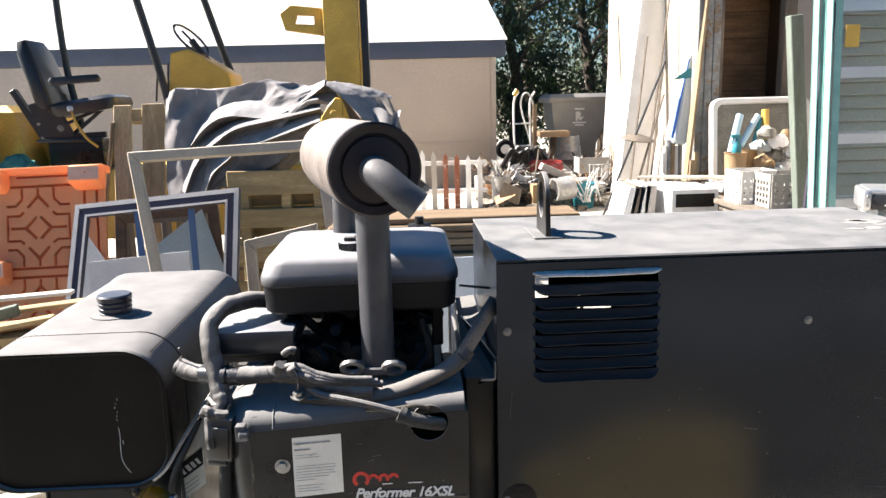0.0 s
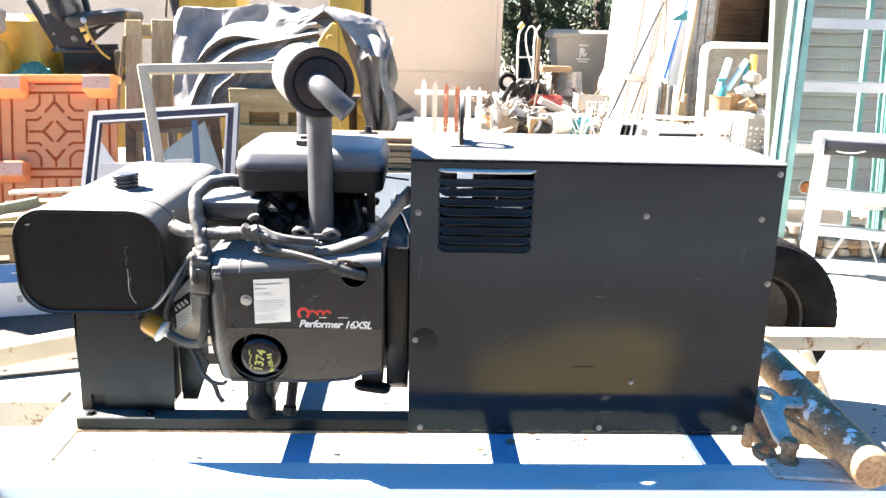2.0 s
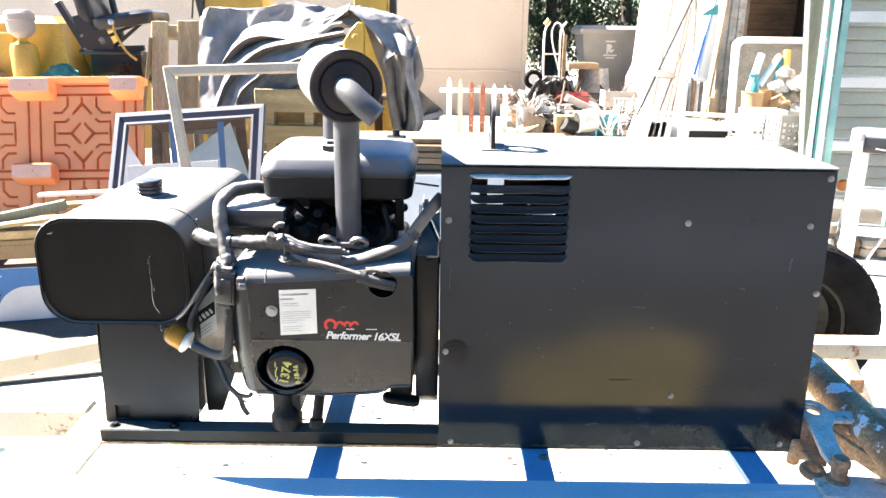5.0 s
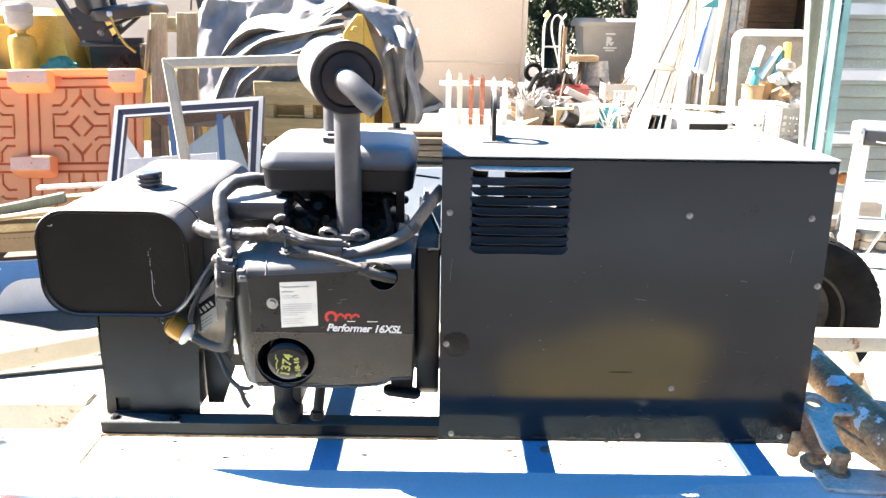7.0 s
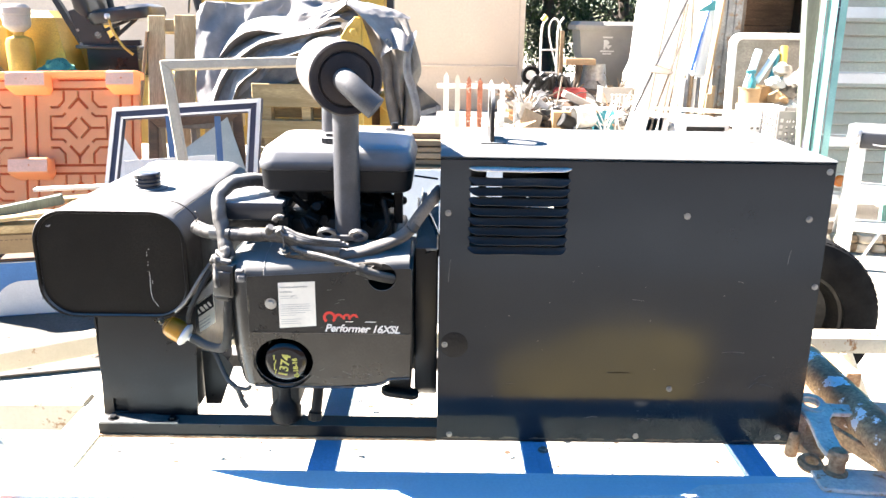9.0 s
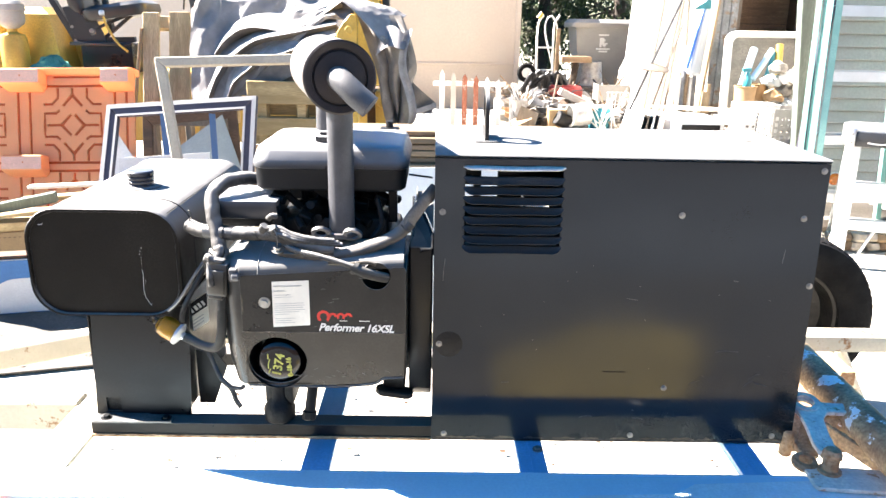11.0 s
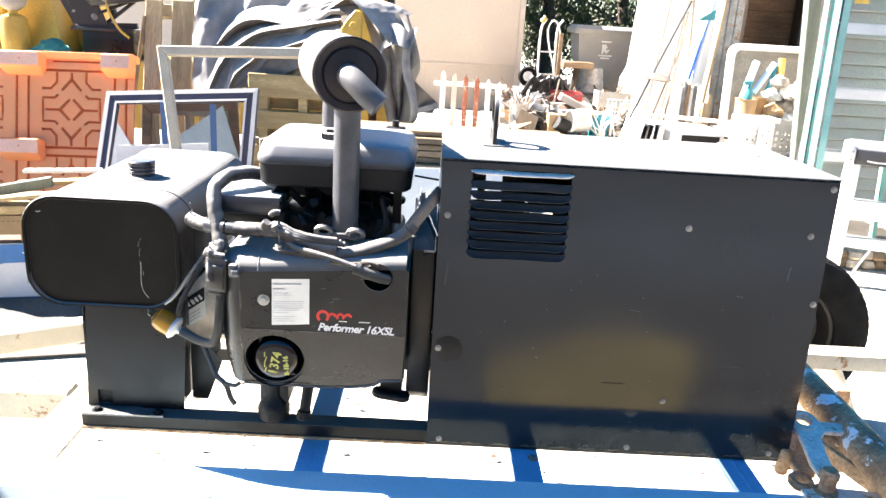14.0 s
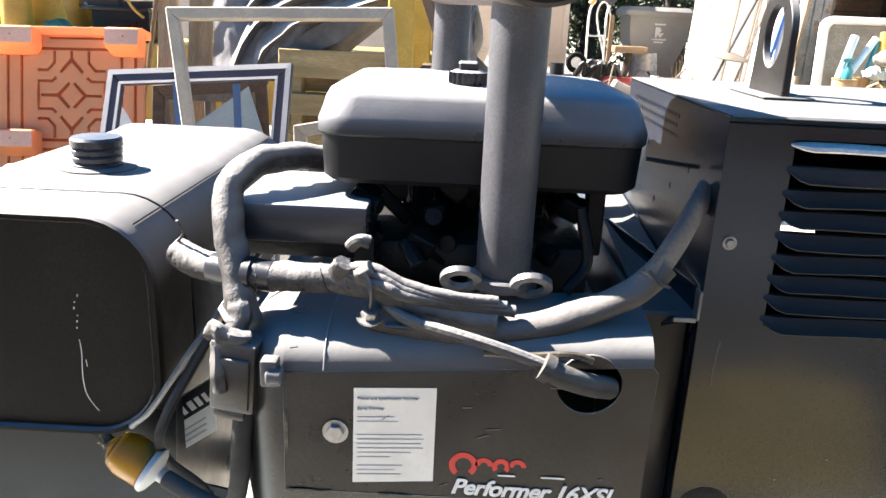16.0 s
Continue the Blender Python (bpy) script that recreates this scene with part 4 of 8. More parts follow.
part("shroud_lip", tube([(-0.386, SY + 0.012, 0.715), (-0.3, SY + 0.012, 0.7135), (-0.2, SY + 0.012, 0.7135), (-0.125, SY + 0.011, 0.7215), (-0.1, SY + 0.01, 0.734), (-0.06, SY + 0.0095, 0.737)], 0.0025, 8), "shroud", shroud, "worn rolled lower lip")
part("bend_line", box(-0.386, -0.058, SY - 0.0006, SY - 0.0001, 0.8416, 0.8422), "muffler", shroud, "worn bend line")
part("bolt", hexbolt((-0.341, SY - 0.0005, 0.906), (0, -1, 0), 0.008, 0.005), "zinc", shroud)
# sticker, lettering
label_ob = part("data_sticker", plate([(-0.325, 0.853), (-0.25, 0.8585), (-0.25, 0.955), (-0.3245, 0.951)], depth=0.0005, m=front(SY - 0.0002)), "sticker", shroud, "worn white paper data sticker")
SM = front(SY - 0.0012)
lettering("heading", "Model and Specification Number", 0.0042, SM @ pose(-0.321, 0.9395, 0, 0, 0, 3), "ink", label_ob)
lettering("subheading", "Serial Number", 0.0042, SM @ pose(-0.321, 0.9295, 0, 0, 0, 3), "ink", label_ob)
rs = random.Random(5)
for k in range(14):
    if k not in (2, 3, 10):
        w = 0.062 * ((0.8 + 0.2 * rs.random()) if k in (4, 5, 6, 7, 8) else 0.3 + 0.4 * rs.random())
        part("text_line", moved(box(0, w, 0, 0.001, 0, 0.0003), SM @ pose(-0.321, 0.9215 - 0.0046 * k, -0.0004, 0, 0, 3)), "ink", label_ob)
lettering("model_lettering", "Performer 16XSL", 0.0225, SM @ pose(-0.233, 0.8475, 0, 0, 0, -1.2), "white_ink", shroud, 0.28, "white slanted model lettering", 0.0005, 0.95, 0.0006)
for k, (x0, w) in enumerate(((-0.19, 0.016), (-0.15, 0.022))):
    part("dash", moved(box(0, w, 0, 0.0016, 0, 0.0004), SM @ pose(x0, 0.868, 0)), "white_ink", shroud)
# red emblem: a ring and arches
emb = bmesh.new()
for cx, r0, w, a0, a1 in ((-0.2225, 0.0105, 0.0058, -50, 235), (-0.2035, 0.0062, 0.0048, 0, 180), (-0.1875, 0.006, 0.0048, -40, 220), (-0.1725, 0.006, 0.0048, 0, 180)):
    outer = [(cx + (r0 + w / 2) * math.cos(radians(a0 + (a1 - a0) * k / 14)), 0.8775 + (r0 + w / 2) * math.sin(radians(a0 + (a1 - a0) * k / 14))) for k in range(15)]
    inner = [(cx + (r0 - w / 2) * math.cos(radians(a0 + (a1 - a0) * k / 14)), 0.8775 + (r0 - w / 2) * math.sin(radians(a0 + (a1 - a0) * k / 14))) for k in range(14, -1, -1)]
    emb = join(emb, plate(outer + inner, depth=0.0004, m=front(SY - 0.0003)))
part("emblem", emb, "red_ink", shroud, "red arched emblem")

# oil filter
OC = Vector((-0.321, SY + 0.014, 0.766))
filt = part("oil_filter", lathe([(0.03, -0.0012), (0.038, 0.0), (0.0445, 0.004), (0.047, 0.01), (0.047, 0.09)], OC, OC + Vector((0, 1, 0)), 40), "filter_black", gen, "glossy black oil filter with yellow handwriting")
for txt, dx, dz, sz, lean in (("1374", 0.002, -0.031, 0.026, 78), ("8-18-16", 0.0285, -0.0295, 0.0138, 95)):
    lettering("handwriting", txt, sz, Matrix.Translation((OC.x + dx, OC.y - 0.0018, OC.z + dz)) @ FRONT @ pose(0, 0, 0, 0, 0, lean), "yellow_ink", filt, 0.0, "yellow handwriting", 0.0004, 1.0, 0.0007)
for k in range(4):
    part("handwriting_bar", moved(box(0, 0.0115, 0, 0.0022, 0, 0.0006), Matrix.Translation((OC.x - 0.021, OC.y - 0.0018, OC.z - 0.024 + 0.011 * k)) @ FRONT @ pose(0, 0, 0, 0, 0, 70 + 20 * (k % 2))), "yellow_ink", filt)
part("filter_cup", lathe([(0.062, 0), (0.06, 0.07), (0.05, 0.08)], OC + Vector((0, -0.009, 0.009)), OC + Vector((0, 1, 0.009)), 32, False), "black", gen)

# air cleaner
ax0, ax1, ay0, ay1 = -0.382, -0.056, 0.03, 0.33
acx, acy, aw, ad = (ax0 + ax1) / 2, (ay0 + ay1) / 2, ax1 - ax0, ay1 - ay0
cleaner = part("air_cleaner_base", loft([(rounded(aw * 0.93, ad * 0.93, 0.03), 1.112), (rounded(aw * 0.965, ad * 0.96, 0.032), 1.117), (rounded(aw * 0.98, ad * 0.98, 0.035), 1.158)], pose(acx, acy, 0)), "cleaner_black", gen, "black plastic air cleaner base")
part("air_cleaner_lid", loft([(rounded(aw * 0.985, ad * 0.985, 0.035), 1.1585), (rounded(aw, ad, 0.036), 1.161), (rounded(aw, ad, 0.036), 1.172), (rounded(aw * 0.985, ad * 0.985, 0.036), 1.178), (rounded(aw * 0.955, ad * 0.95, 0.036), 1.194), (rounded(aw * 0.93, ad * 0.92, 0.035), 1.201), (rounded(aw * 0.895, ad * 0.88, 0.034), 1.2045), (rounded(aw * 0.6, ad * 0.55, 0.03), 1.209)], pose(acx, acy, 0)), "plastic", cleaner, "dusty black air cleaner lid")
knob = part("wing_knob", join(lathe([(0.017, 0), (0.018, 0.002), (0.018, 0.013), (0.014, 0.015)], (-0.235, 0.095, 1.2065), (-0.235, 0.095, 2), 20), box(-0.245, -0.225, 0.088, 0.102, 1.2208, 1.23, 0.002, 1)), "plastic", cleaner, "round ribbed knob on the air cleaner")
for k in range(18):
    kx, ky = -0.235 + 0.0185 * math.cos(0.349 * k), 0.095 + 0.0185 * math.sin(0.349 * k)
    part("knob_rib", box(kx - 0.0012, kx + 0.0012, ky - 0.0012, ky + 0.0012, 1.2075, 1.2195), "plastic", cleaner)
part("breather", join(rod((-0.118, 0.355, 1.1), (-0.114, 0.36, 1.187), 0.02, 20, 0.004), box(-0.137, -0.09, 0.34, 0.38, 1.188, 1.203, 0.003), rod((-0.114, 0.36, 1.203), (-0.114, 0.36, 1.218), 0.009, 12)), "cleaner_black", gen, "black breather cap behind the air cleaner")
part("cleaner_stud", rod((-0.055, 0.06, 1.146), (-0.005, 0.05, 1.142), 0.0022, 8), "black", gen)
part("grey_control_box", box(-0.455, -0.325, 0.005, 0.16, 1.058, 1.096, 0.003), "plastic", gen, "flat charcoal control box")
part("control_bracket", join(box(-0.46, -0.34, 0.05, 0.2, 1.03, 1.056, 0.002), box(-0.34, -0.32, 0.03, 0.1, 0.99, 1.06, 0.002)), "black", gen)

# muffler and pipes
A, B = Vector((-0.181, -0.056, 1.352)), Vector((-0.272, 0.285, 1.354))
muf = part("muffler", lathe([(0.062, 0.008), (0.0665, 0.006), (0.067, 0.012), (0.0685, 0.02)] + [(0.0685 + 0.0006 * (k % 2), 0.025 + 0.0095 * k) for k in range(30)] + [(0.067, 0.33), (0.06, 0.345), (0.0, 0.35)], A, B, 44), "muffler", gen, "burnt brown ribbed muffler can")
part("end_plate", lathe([(0.0, -0.004), (0.03, -0.004), (0.048, -0.002), (0.0495, 0.0045), (0.052, 0.0048), (0.0535, -0.001), (0.066, -0.004), (0.0695, -0.002), (0.0695, 0.014), (0.0, 0.014)][1:], A, B, 44), "muffler_end", muf, "dark pressed muffler end plate")
part("outlet_elbow", join(tube([(-0.184, -0.05, 1.351), (-0.18, -0.072, 1.35), (-0.167, -0.087, 1.341), (-0.145, -0.097, 1.322), (-0.121, -0.102, 1.303)], 0.0225, 22, 6)), "pipe", muf, "grey outlet elbow")
part("exhaust_pipe", join(rod((-0.192, 0.012, 1.03), (-0.192, 0.012, 1.31), 0.0265, 28, 0.002), rod((-0.192, 0.012, 1.024), (-0.192, 0.012, 1.036), 0.034, 20, 0.002)), "pipe", gen, "rough grey upright exhaust pipe")
part("rear_exhaust_pipe", rod((-0.262, 0.27, 0.98), (-0.255, 0.262, 1.32), 0.022, 24, 0.002), "pipe", gen, "grey rear exhaust pipe")

# hoses, loom, plug lead
part("breather_hose", tube([(-0.37, 0.12, 1.118), (-0.41, 0.085, 1.127), (-0.442, 0.045, 1.125), (-0.458, 0.012, 1.105), (-0.452, -0.01, 1.07), (-0.441, -0.028, 1.03), (-0.431, -0.042, 0.993)], 0.015, 20, 14, 0.17, 52), "loom", gen, "dusty taped breather hose")
def wrapped(points, r, turns, thick, a0=0.0):
    """A strip wound round a hose."""
    path = smooth_path(points, 8)
    out = []
    n = int(turns * 12)
    for i in range(n + 1):
        f = i / n * (len(path) - 1)
        k = min(int(f), len(path) - 2)
        p = path[k].lerp(path[k + 1], f - k)
        way = (path[k + 1] - path[k]).normalized()
        side = way.cross(Vector((0.3, 1, 0.2))).normalized()
        up = way.cross(side)
        a = a0 + 2 * math.pi * turns * i / n
        out.append(p + (side * math.cos(a) + up * math.sin(a)) * r)
    return tube(out, thick, 6, 1)


part("tape_wrap", wrapped([(-0.38, 0.12, 1.118), (-0.42, 0.085, 1.126), (-0.452, 0.045, 1.124)], 0.0118, 3.5, 0.003), "rubber", gen, "dark tape wound round the hose")
part("black_sleeve", join(tube([(-0.468, -0.01, 1.0342), (-0.44, -0.022, 1.035), (-0.405, -0.031, 1.0362)], 0.0152, 16, 6, 0.05, 60), tube([(-0.432, -0.0255, 1.0353), (-0.424, -0.0275, 1.0356)], 0.0168, 16, 2)), "vinyl", gen, "black rubber sleeve on the loom")
part("tape_wrap", wrapped([(-0.38, -0.035, 1.038), (-0.345, -0.04, 1.04), (-0.31, -0.045, 1.037)], 0.0115, 3, 0.0028, 1.0), "rubber", gen)
part("loose_thread", tube([(-0.512, 0.012, 1.05), (-0.5, 0.0, 1.064), (-0.503, -0.006, 1.078)], 0.0014, 6), "loom", gen)
part("hose_clamp", tube([(-0.455, -0.035, 1.003), (-0.438, -0.058, 1.0), (-0.42, -0.035, 0.997), (-0.437, -0.018, 1.0), (-0.455, -0.035, 1.003)], 0.0035, 8), "zinc", gen, "worn hose clamp")
conn = part("connector_block", moved(join(box(-0.022, 0.022, -0.018, 0.018, -0.036, 0.034, 0.004), box(-0.016, 0.018, -0.022, -0.017, -0.03, 0.02, 0.002), box(-0.019, 0.012, -0.015, 0.015, -0.046, -0.035, 0.003)), pose(-0.434, -0.056, 0.952, 0, 4, -8)), "shroud", gen, "dark wiring connector block")
part("dust_crust", join(tube([(-0.458, -0.05, 0.985), (-0.45, -0.066, 0.995), (-0.437, -0.07, 0.99), (-0.424, -0.062, 0.986)], 0.0085, 12, 6, 0.5, 90), tube([(-0.452, -0.06, 0.988), (-0.448, -0.075, 0.965), (-0.447, -0.078, 0.94)], 0.006, 10, 6, 0.5, 110), tube([(-0.436, -0.055, 0.99), (-0.432, -0.048, 1.006), (-0.436, -0.042, 1.016)], 0.011, 12, 6, 0.35, 80)), "loom", conn, "pale dust-caked wire ends")
part("fuel_hose", tube([(-0.43, -0.058, 0.918), (-0.434, -0.06, 0.88), (-0.438, -0.06, 0.83), (-0.452, -0.05, 0.795), (-0.485, -0.03, 0.787), (-0.53, -0.01, 0.797)], 0.0095, 14, 7), "rubber", gen, "black fuel hose")
part("loom_left", tube([(-0.512, 0.015, 1.04), (-0.485, 0.0, 1.034), (-0.45, -0.018, 1.035), (-0.415, -0.03, 1.036)], 0.0145, 18, 14, 0.1, 260, 0.02), "loom", gen, "braided wiring loom end")
part("loom_mid", tube([(-0.42, -0.03, 1.036), (-0.38, -0.035, 1.038), (-0.345, -0.04, 1.04), (-0.31, -0.045, 1.037), (-0.275, -0.05, 1.022), (-0.235, -0.055, 1.015), (-0.2, -0.055, 1.012)], 0.0135, 16, 12, 0.16, 70), "loom", gen, "dusty wiring loom")
part("loom_right", tube([(-0.31, -0.046, 1.008), (-0.26, -0.052, 1.0), (-0.215, -0.055, 1.001), (-0.165, -0.052, 1.008), (-0.12, -0.045, 1.021), (-0.085, -0.04, 1.036), (-0.062, -0.035, 1.052), (-0.05, -0.031, 1.066)], 0.0135, 18, 12, 0.1, 40, 0, 0.8), "sleeve", gen, "dusty cable sleeve running into the housing")
part("sleeve_crease", tube([(-0.066, -0.044, 1.064), (-0.056, -0.05, 1.054), (-0.046, -0.043, 1.049)], 0.0016, 6, 4), "rubber", gen)
part("sleeve_tail", tube([(-0.062, -0.035, 1.052), (-0.05, -0.028, 1.068), (-0.034, -0.014, 1.087), (-0.018, 0.008, 1.104), (-0.001, 0.034, 1.12)], 0.0158, 16, 10, 0.12, 30, 0, 0.5), "tarp_back", gen, "flat brown end of the cable sleeve")
part("lead_slack", tube([(-0.21, -0.075, 0.99), (-0.17, -0.08, 0.992), (-0.135, -0.083, 0.996), (-0.115, -0.08, 0.99)], 0.0035, 8, 5, 0.2, 90), "worn_tan", gen, "frayed tan wire under the sleeve")
for k in range(3):
    part("loom_wire", tube([(-0.345, -0.042, 1.048), (-0.315 + 0.006 * k, -0.052 - 0.005 * k, 1.056 - 0.006 * k), (-0.282, -0.058 - 0.003 * k, 1.044 - 0.004 * k), (-0.24, -0.062, 1.036 - 0.003 * k), (-0.2 + 0.008 * k, -0.058, 1.032 - 0.004 * k)], 0.0056, 12, 8, 0.18, 70), "loom", gen)
for k, (p0, p1, p2) in enumerate((((-0.345, -0.04, 1.04), (-0.344, -0.048, 1.05), (-0.338, -0.052, 1.06)), ((-0.325, -0.045, 1.036), (-0.322, -0.054, 1.05), (-0.312, -0.057, 1.058)), ((-0.335, -0.03, 1.068), (-0.327, -0.034, 1.076), (-0.318, -0.032, 1.074)))):
    part("loom_stub", tube([p0, p1, p2], 0.0082 - 0.001 * k, 12, 6, 0.2, 90), "loom", gen, "cut wire end wrapped in pale tape" if k == 0 else "")
part("cable_tie", tube([(-0.318, -0.062, 1.055), (-0.312, -0.064, 1.04), (-0.313, -0.06, 1.02), (-0.316, -0.055, 1.01)], 0.0022, 6), "plastic", gen)
part("loom_bolt", hexbolt((-0.314, -0.058, 1.012), (0.1, -0.4, 1), 0.008, 0.008), "zinc", gen)
part("spark_plug_lead", tube([(-0.3, -0.05, 1.02), (-0.275, -0.07, 1.015), (-0.23, -0.082, 1.008), (-0.19, -0.086, 0.998), (-0.15, -0.088, 0.985)], 0.0055, 10), "loom", gen, "grey spark plug lead")
part("plug_boot", join(tube([(-0.158, -0.09, 0.987), (-0.14, -0.092, 0.979), (-0.115, -0.085, 0.969), (-0.095, -0.07, 0.96)], 0.0105, 14, 5), rod((-0.16, -0.09, 0.988), (-0.152, -0.091, 0.984), 0.013, 14)), "rubber", gen, "rubber spark plug boot")
for rx_, ry_ in ((-0.233, -0.012), (-0.167, -0.022)):
    part("ring_terminal", moved(lathe([(0.012, 0), (0.02, 0), (0.02, 0.006), (0.012, 0.006), (0.012, 0)], (0, 0, 0), (0, 0, 1), 24, False), pose(rx_, ry_, 1.033, -50, 0, 0)), "galv", gen, "ring-shaped lifting tab")
part("orange_wire", tube([(-0.16, -0.03, 1.012), (-0.14, -0.035, 1.008), (-0.12, -0.03, 1.01)], 0.003, 8), "amber_lens", gen)
part("shroud_tab", box(-0.3, -0.265, SY + 0.01, SY + 0.03, 1.005, 1.008, 0.001, 1), "shroud", gen)
part("side_bolt", join(rod((-0.4, SY - 0.012, 0.965), (-0.385, SY - 0.012, 0.965), 0.009, 12, 0.002), box(-0.405, -0.39, SY - 0.016, SY, 0.955, 0.98, 0.002)), "pipe", gen)

# fuel filter
F0, F1 = Vector((-0.592, 0.004, 0.826)), Vector((-0.538, -0.004, 0.797))
ff = part("fuel_filter", lathe([(0.006, -0.012), (0.008, 0.0), (0.019, 0.007), (0.0235, 0.02), (0.0235, 0.047)], F0, F1, 24), "amber", gen, "amber see-through fuel filter")
part("filter_paper", lathe([(0.01, 0.008), (0.018, 0.012), (0.018, 0.045)], F0, F1, 18), "filter_paper", ff)
part("filter_cap", lathe([(0.024, 0.047), (0.025, 0.049), (0.025, 0.053), (0.021, 0.056), (0.008, 0.06), (0.007, 0.075)], F0, F1, 24), "white_plastic", ff, "clear white filter end")
part("tank_outlet", tube([(-0.607, 0.02, 0.845), (-0.6, 0.008, 0.835), (-0.594, 0.004, 0.828)], 0.006, 10), "rubber", gen)
part("ground_cable", tube([(-0.5, 0.05, 0.93), (-0.53, -0.01, 0.86), (-0.54, 0.02, 0.8), (-0.5, 0.03, 0.75), (-0.46, -0.02, 0.71), (-0.43, -0.045, 0.695), (-0.42, -0.05, 0.67), (-0.41, -0.052, 0.655)], 0.0055, 10), "rubber", gen, "black cable hanging below the engine")
part("cable_end", tube([(-0.435, -0.045, 0.7), (-0.41, -0.05, 0.698), (-0.4, -0.05, 0.705)], 0.0045, 8), "rubber", gen)
part("bowden_cable", tube([(-0.43, 0.08, 1.05), (-0.46, 0.03, 1.0), (-0.5, -0.005, 0.94), (-0.535, -0.02, 0.885), (-0.56, -0.015, 0.86)], 0.003, 8), "galv", gen)
# sump, drain and mounts
part("sump", join(box(-0.4, -0.06, 0.03, 0.35, 0.68, 0.715, 0.006), box(-0.375, -0.31, 0.02, 0.1, 0.62, 0.69, 0.008)), "engine", gen, "grimy engine sump")
part("rubber_mount", lathe([(0.028, 0), (0.034, 0.006), (0.036, 0.03), (0.028, 0.045), (0.018, 0.06), (0.018, 0.1)], (-0.345, 0.03, 0.5812), (-0.345, 0.03, 1), 24), "black", gen, "round rubber engine mount")
part("drain_plug", join(rod((-0.265, 0.02, 0.68), (-0.272, 0.0, 0.612), 0.012, 14, 0.002), rod((-0.272, 0.0, 0.62), (-0.274, -0.004, 0.6), 0.016, 8, 0.002)), "black", gen, "black drain plug")
part("mount_foot", join(plate(rounded(0.085, 0.04, 0.018), depth=0.014, m=pose(-0.085, 0.02, 0.652, 0, 8, 0), bevel=0.003), box(-0.11, -0.06, 0.02, 0.1, 0.66, 0.72, 0.008)), "engine", gen, "cast mounting foot")
part("rear_mount", box(-0.12, -0.05, 0.3, 0.37, 0.5812, 0.68, 0.01), "rubber", gen)
part("rear_left_mount", box(-0.39, -0.33, 0.3, 0.37, 0.5812, 0.68, 0.01), "rubber", gen)

# chips and scuffs on the sheet metal
rs = random.Random(17)
chips = bmesh.new()
for k in range(22):
    x, z = rs.uniform(0.04, 0.78), rs.uniform(0.58, 0.97)
    w, h = rs.uniform(0.0006, 0.002), rs.uniform(0.0006, 0.0015)
    if k % 7 == 0:
        w, h = rs.uniform(0.006, 0.014), 0.0006
    chips = join(chips, moved(box(-w, w, -0.0005, 0.0, -h / 2, h / 2), pose(x, -0.0002, z, 0, rs.uniform(-20, 20), 0)))
tagged(part("paint_chips", chips, "chip", housing, "small pale paint chips"), kind="stuff")
scuff = bmesh.new()
for k in range(22):
    x = rs.uniform(-0.38, -0.06)
    z = rs.choice((rs.uniform(0.735, 0.76), rs.uniform(0.845, 0.99)))
    y = SY - 0.0004 + max(0.0, BEND - z) * 0.1
    scuff = join(scuff, moved(box(-rs.uniform(0.002, 0.012), 0.002, -0.0004, 0.0, -0.0005, 0.0005), pose(x, y, z, 0, rs.uniform(-35, 35), 0)))
for x0, x1, z, dz in ((-0.386, -0.345, 0.8415, 0.002), (-0.3, -0.27, 0.8418, 0.0012), (-0.1, -0.06, 0.8414, 0.0015), (-0.388, -0.384, 0.79, 0.05), (-0.386, -0.25, 0.7185, 0.002), (-0.2, -0.13, 0.717, 0.0015), (-0.388, -0.3845, 0.9, 0.025)):
    y = SY - 0.0005 + max(0.0, BEND - z) * 0.1 - 0.0008
    n = 6
    pts = [(x0 + (x1 - x0) * i / n, z - dz * (0.3 + 0.7 * rs.random())) for i in range(n + 1)] + [(x1 - (x1 - x0) * i / n, z + dz * (0.3 + 0.7 * rs.random())) for i in range(n + 1)]
    part("worn_edge", plate(pts, depth=0.0004, m=front(y)), "worn_tan", shroud, "paint worn to tan primer" if dz > 0.04 else "")
tagged(part("scuff_wear", scuff, "chip", shroud, "thin pale scuffs"), kind="stuff")


# ---------------------------------------------------------------- yard behind: buildings and closing wall
shed = thing("tent_shed", "beige sheet shed with slate trim and white roof", "shed", (-3, 12.5, 0))
part("wall", box(-9.5, 1.3, 11.6, 11.7, 0.0, 2.13, 0.01), "wall_beige", shed, "plain beige wall sheet")
part("trim_band", box(-9.5, 1.55, 11.56, 11.72, 2.13, 2.4, 0.01), "navy", shed, "slate blue band along the eaves")
part("roof", loft([([(-9.6, 11.5), (1.58, 11.5), (1.58, 17), (-9.6, 17)], 2.4), ([(-9.2, 13.2), (0.9, 13.2), (0.9, 15), (-9.2, 15)], 4.3)]), "tent_white", shed, "white sheet roof")
part("side_wall", box(1.3, 1.36, 11.72, 16.5, 0.0, 2.13), "wall_beige", shed)
part("corner_trim", box(1.302, 1.39, 11.585, 11.7, 0.0, 2.128, 0.006), "wall_beige", shed, "beige corner trim")
part("wall_sheet", box(-9.5, -1.32, 11.585, 11.598, 0.0, 2.128, 0.003, 1), "wall_grey", shed, "greyer weathered wall sheet")
part("base_rail", box(-1.31, 1.3, 11.57, 11.599, 0.72, 0.76, 0.004), "wall_beige", shed)

# unseen wall added behind the camera to hold back skylight and darken reflections
single("wall_south", box(-14, 14, -7.2, -7.0, 0, 2.6), "dark_wood", "plain dark wall, unseen, added to cut fill light", "wall", kind="structure")

# garage with an open dark bay and grey siding
garage = thing("garage", "weathered garage with open dark bay and grey siding", "garage", (4.5, 8, 0))
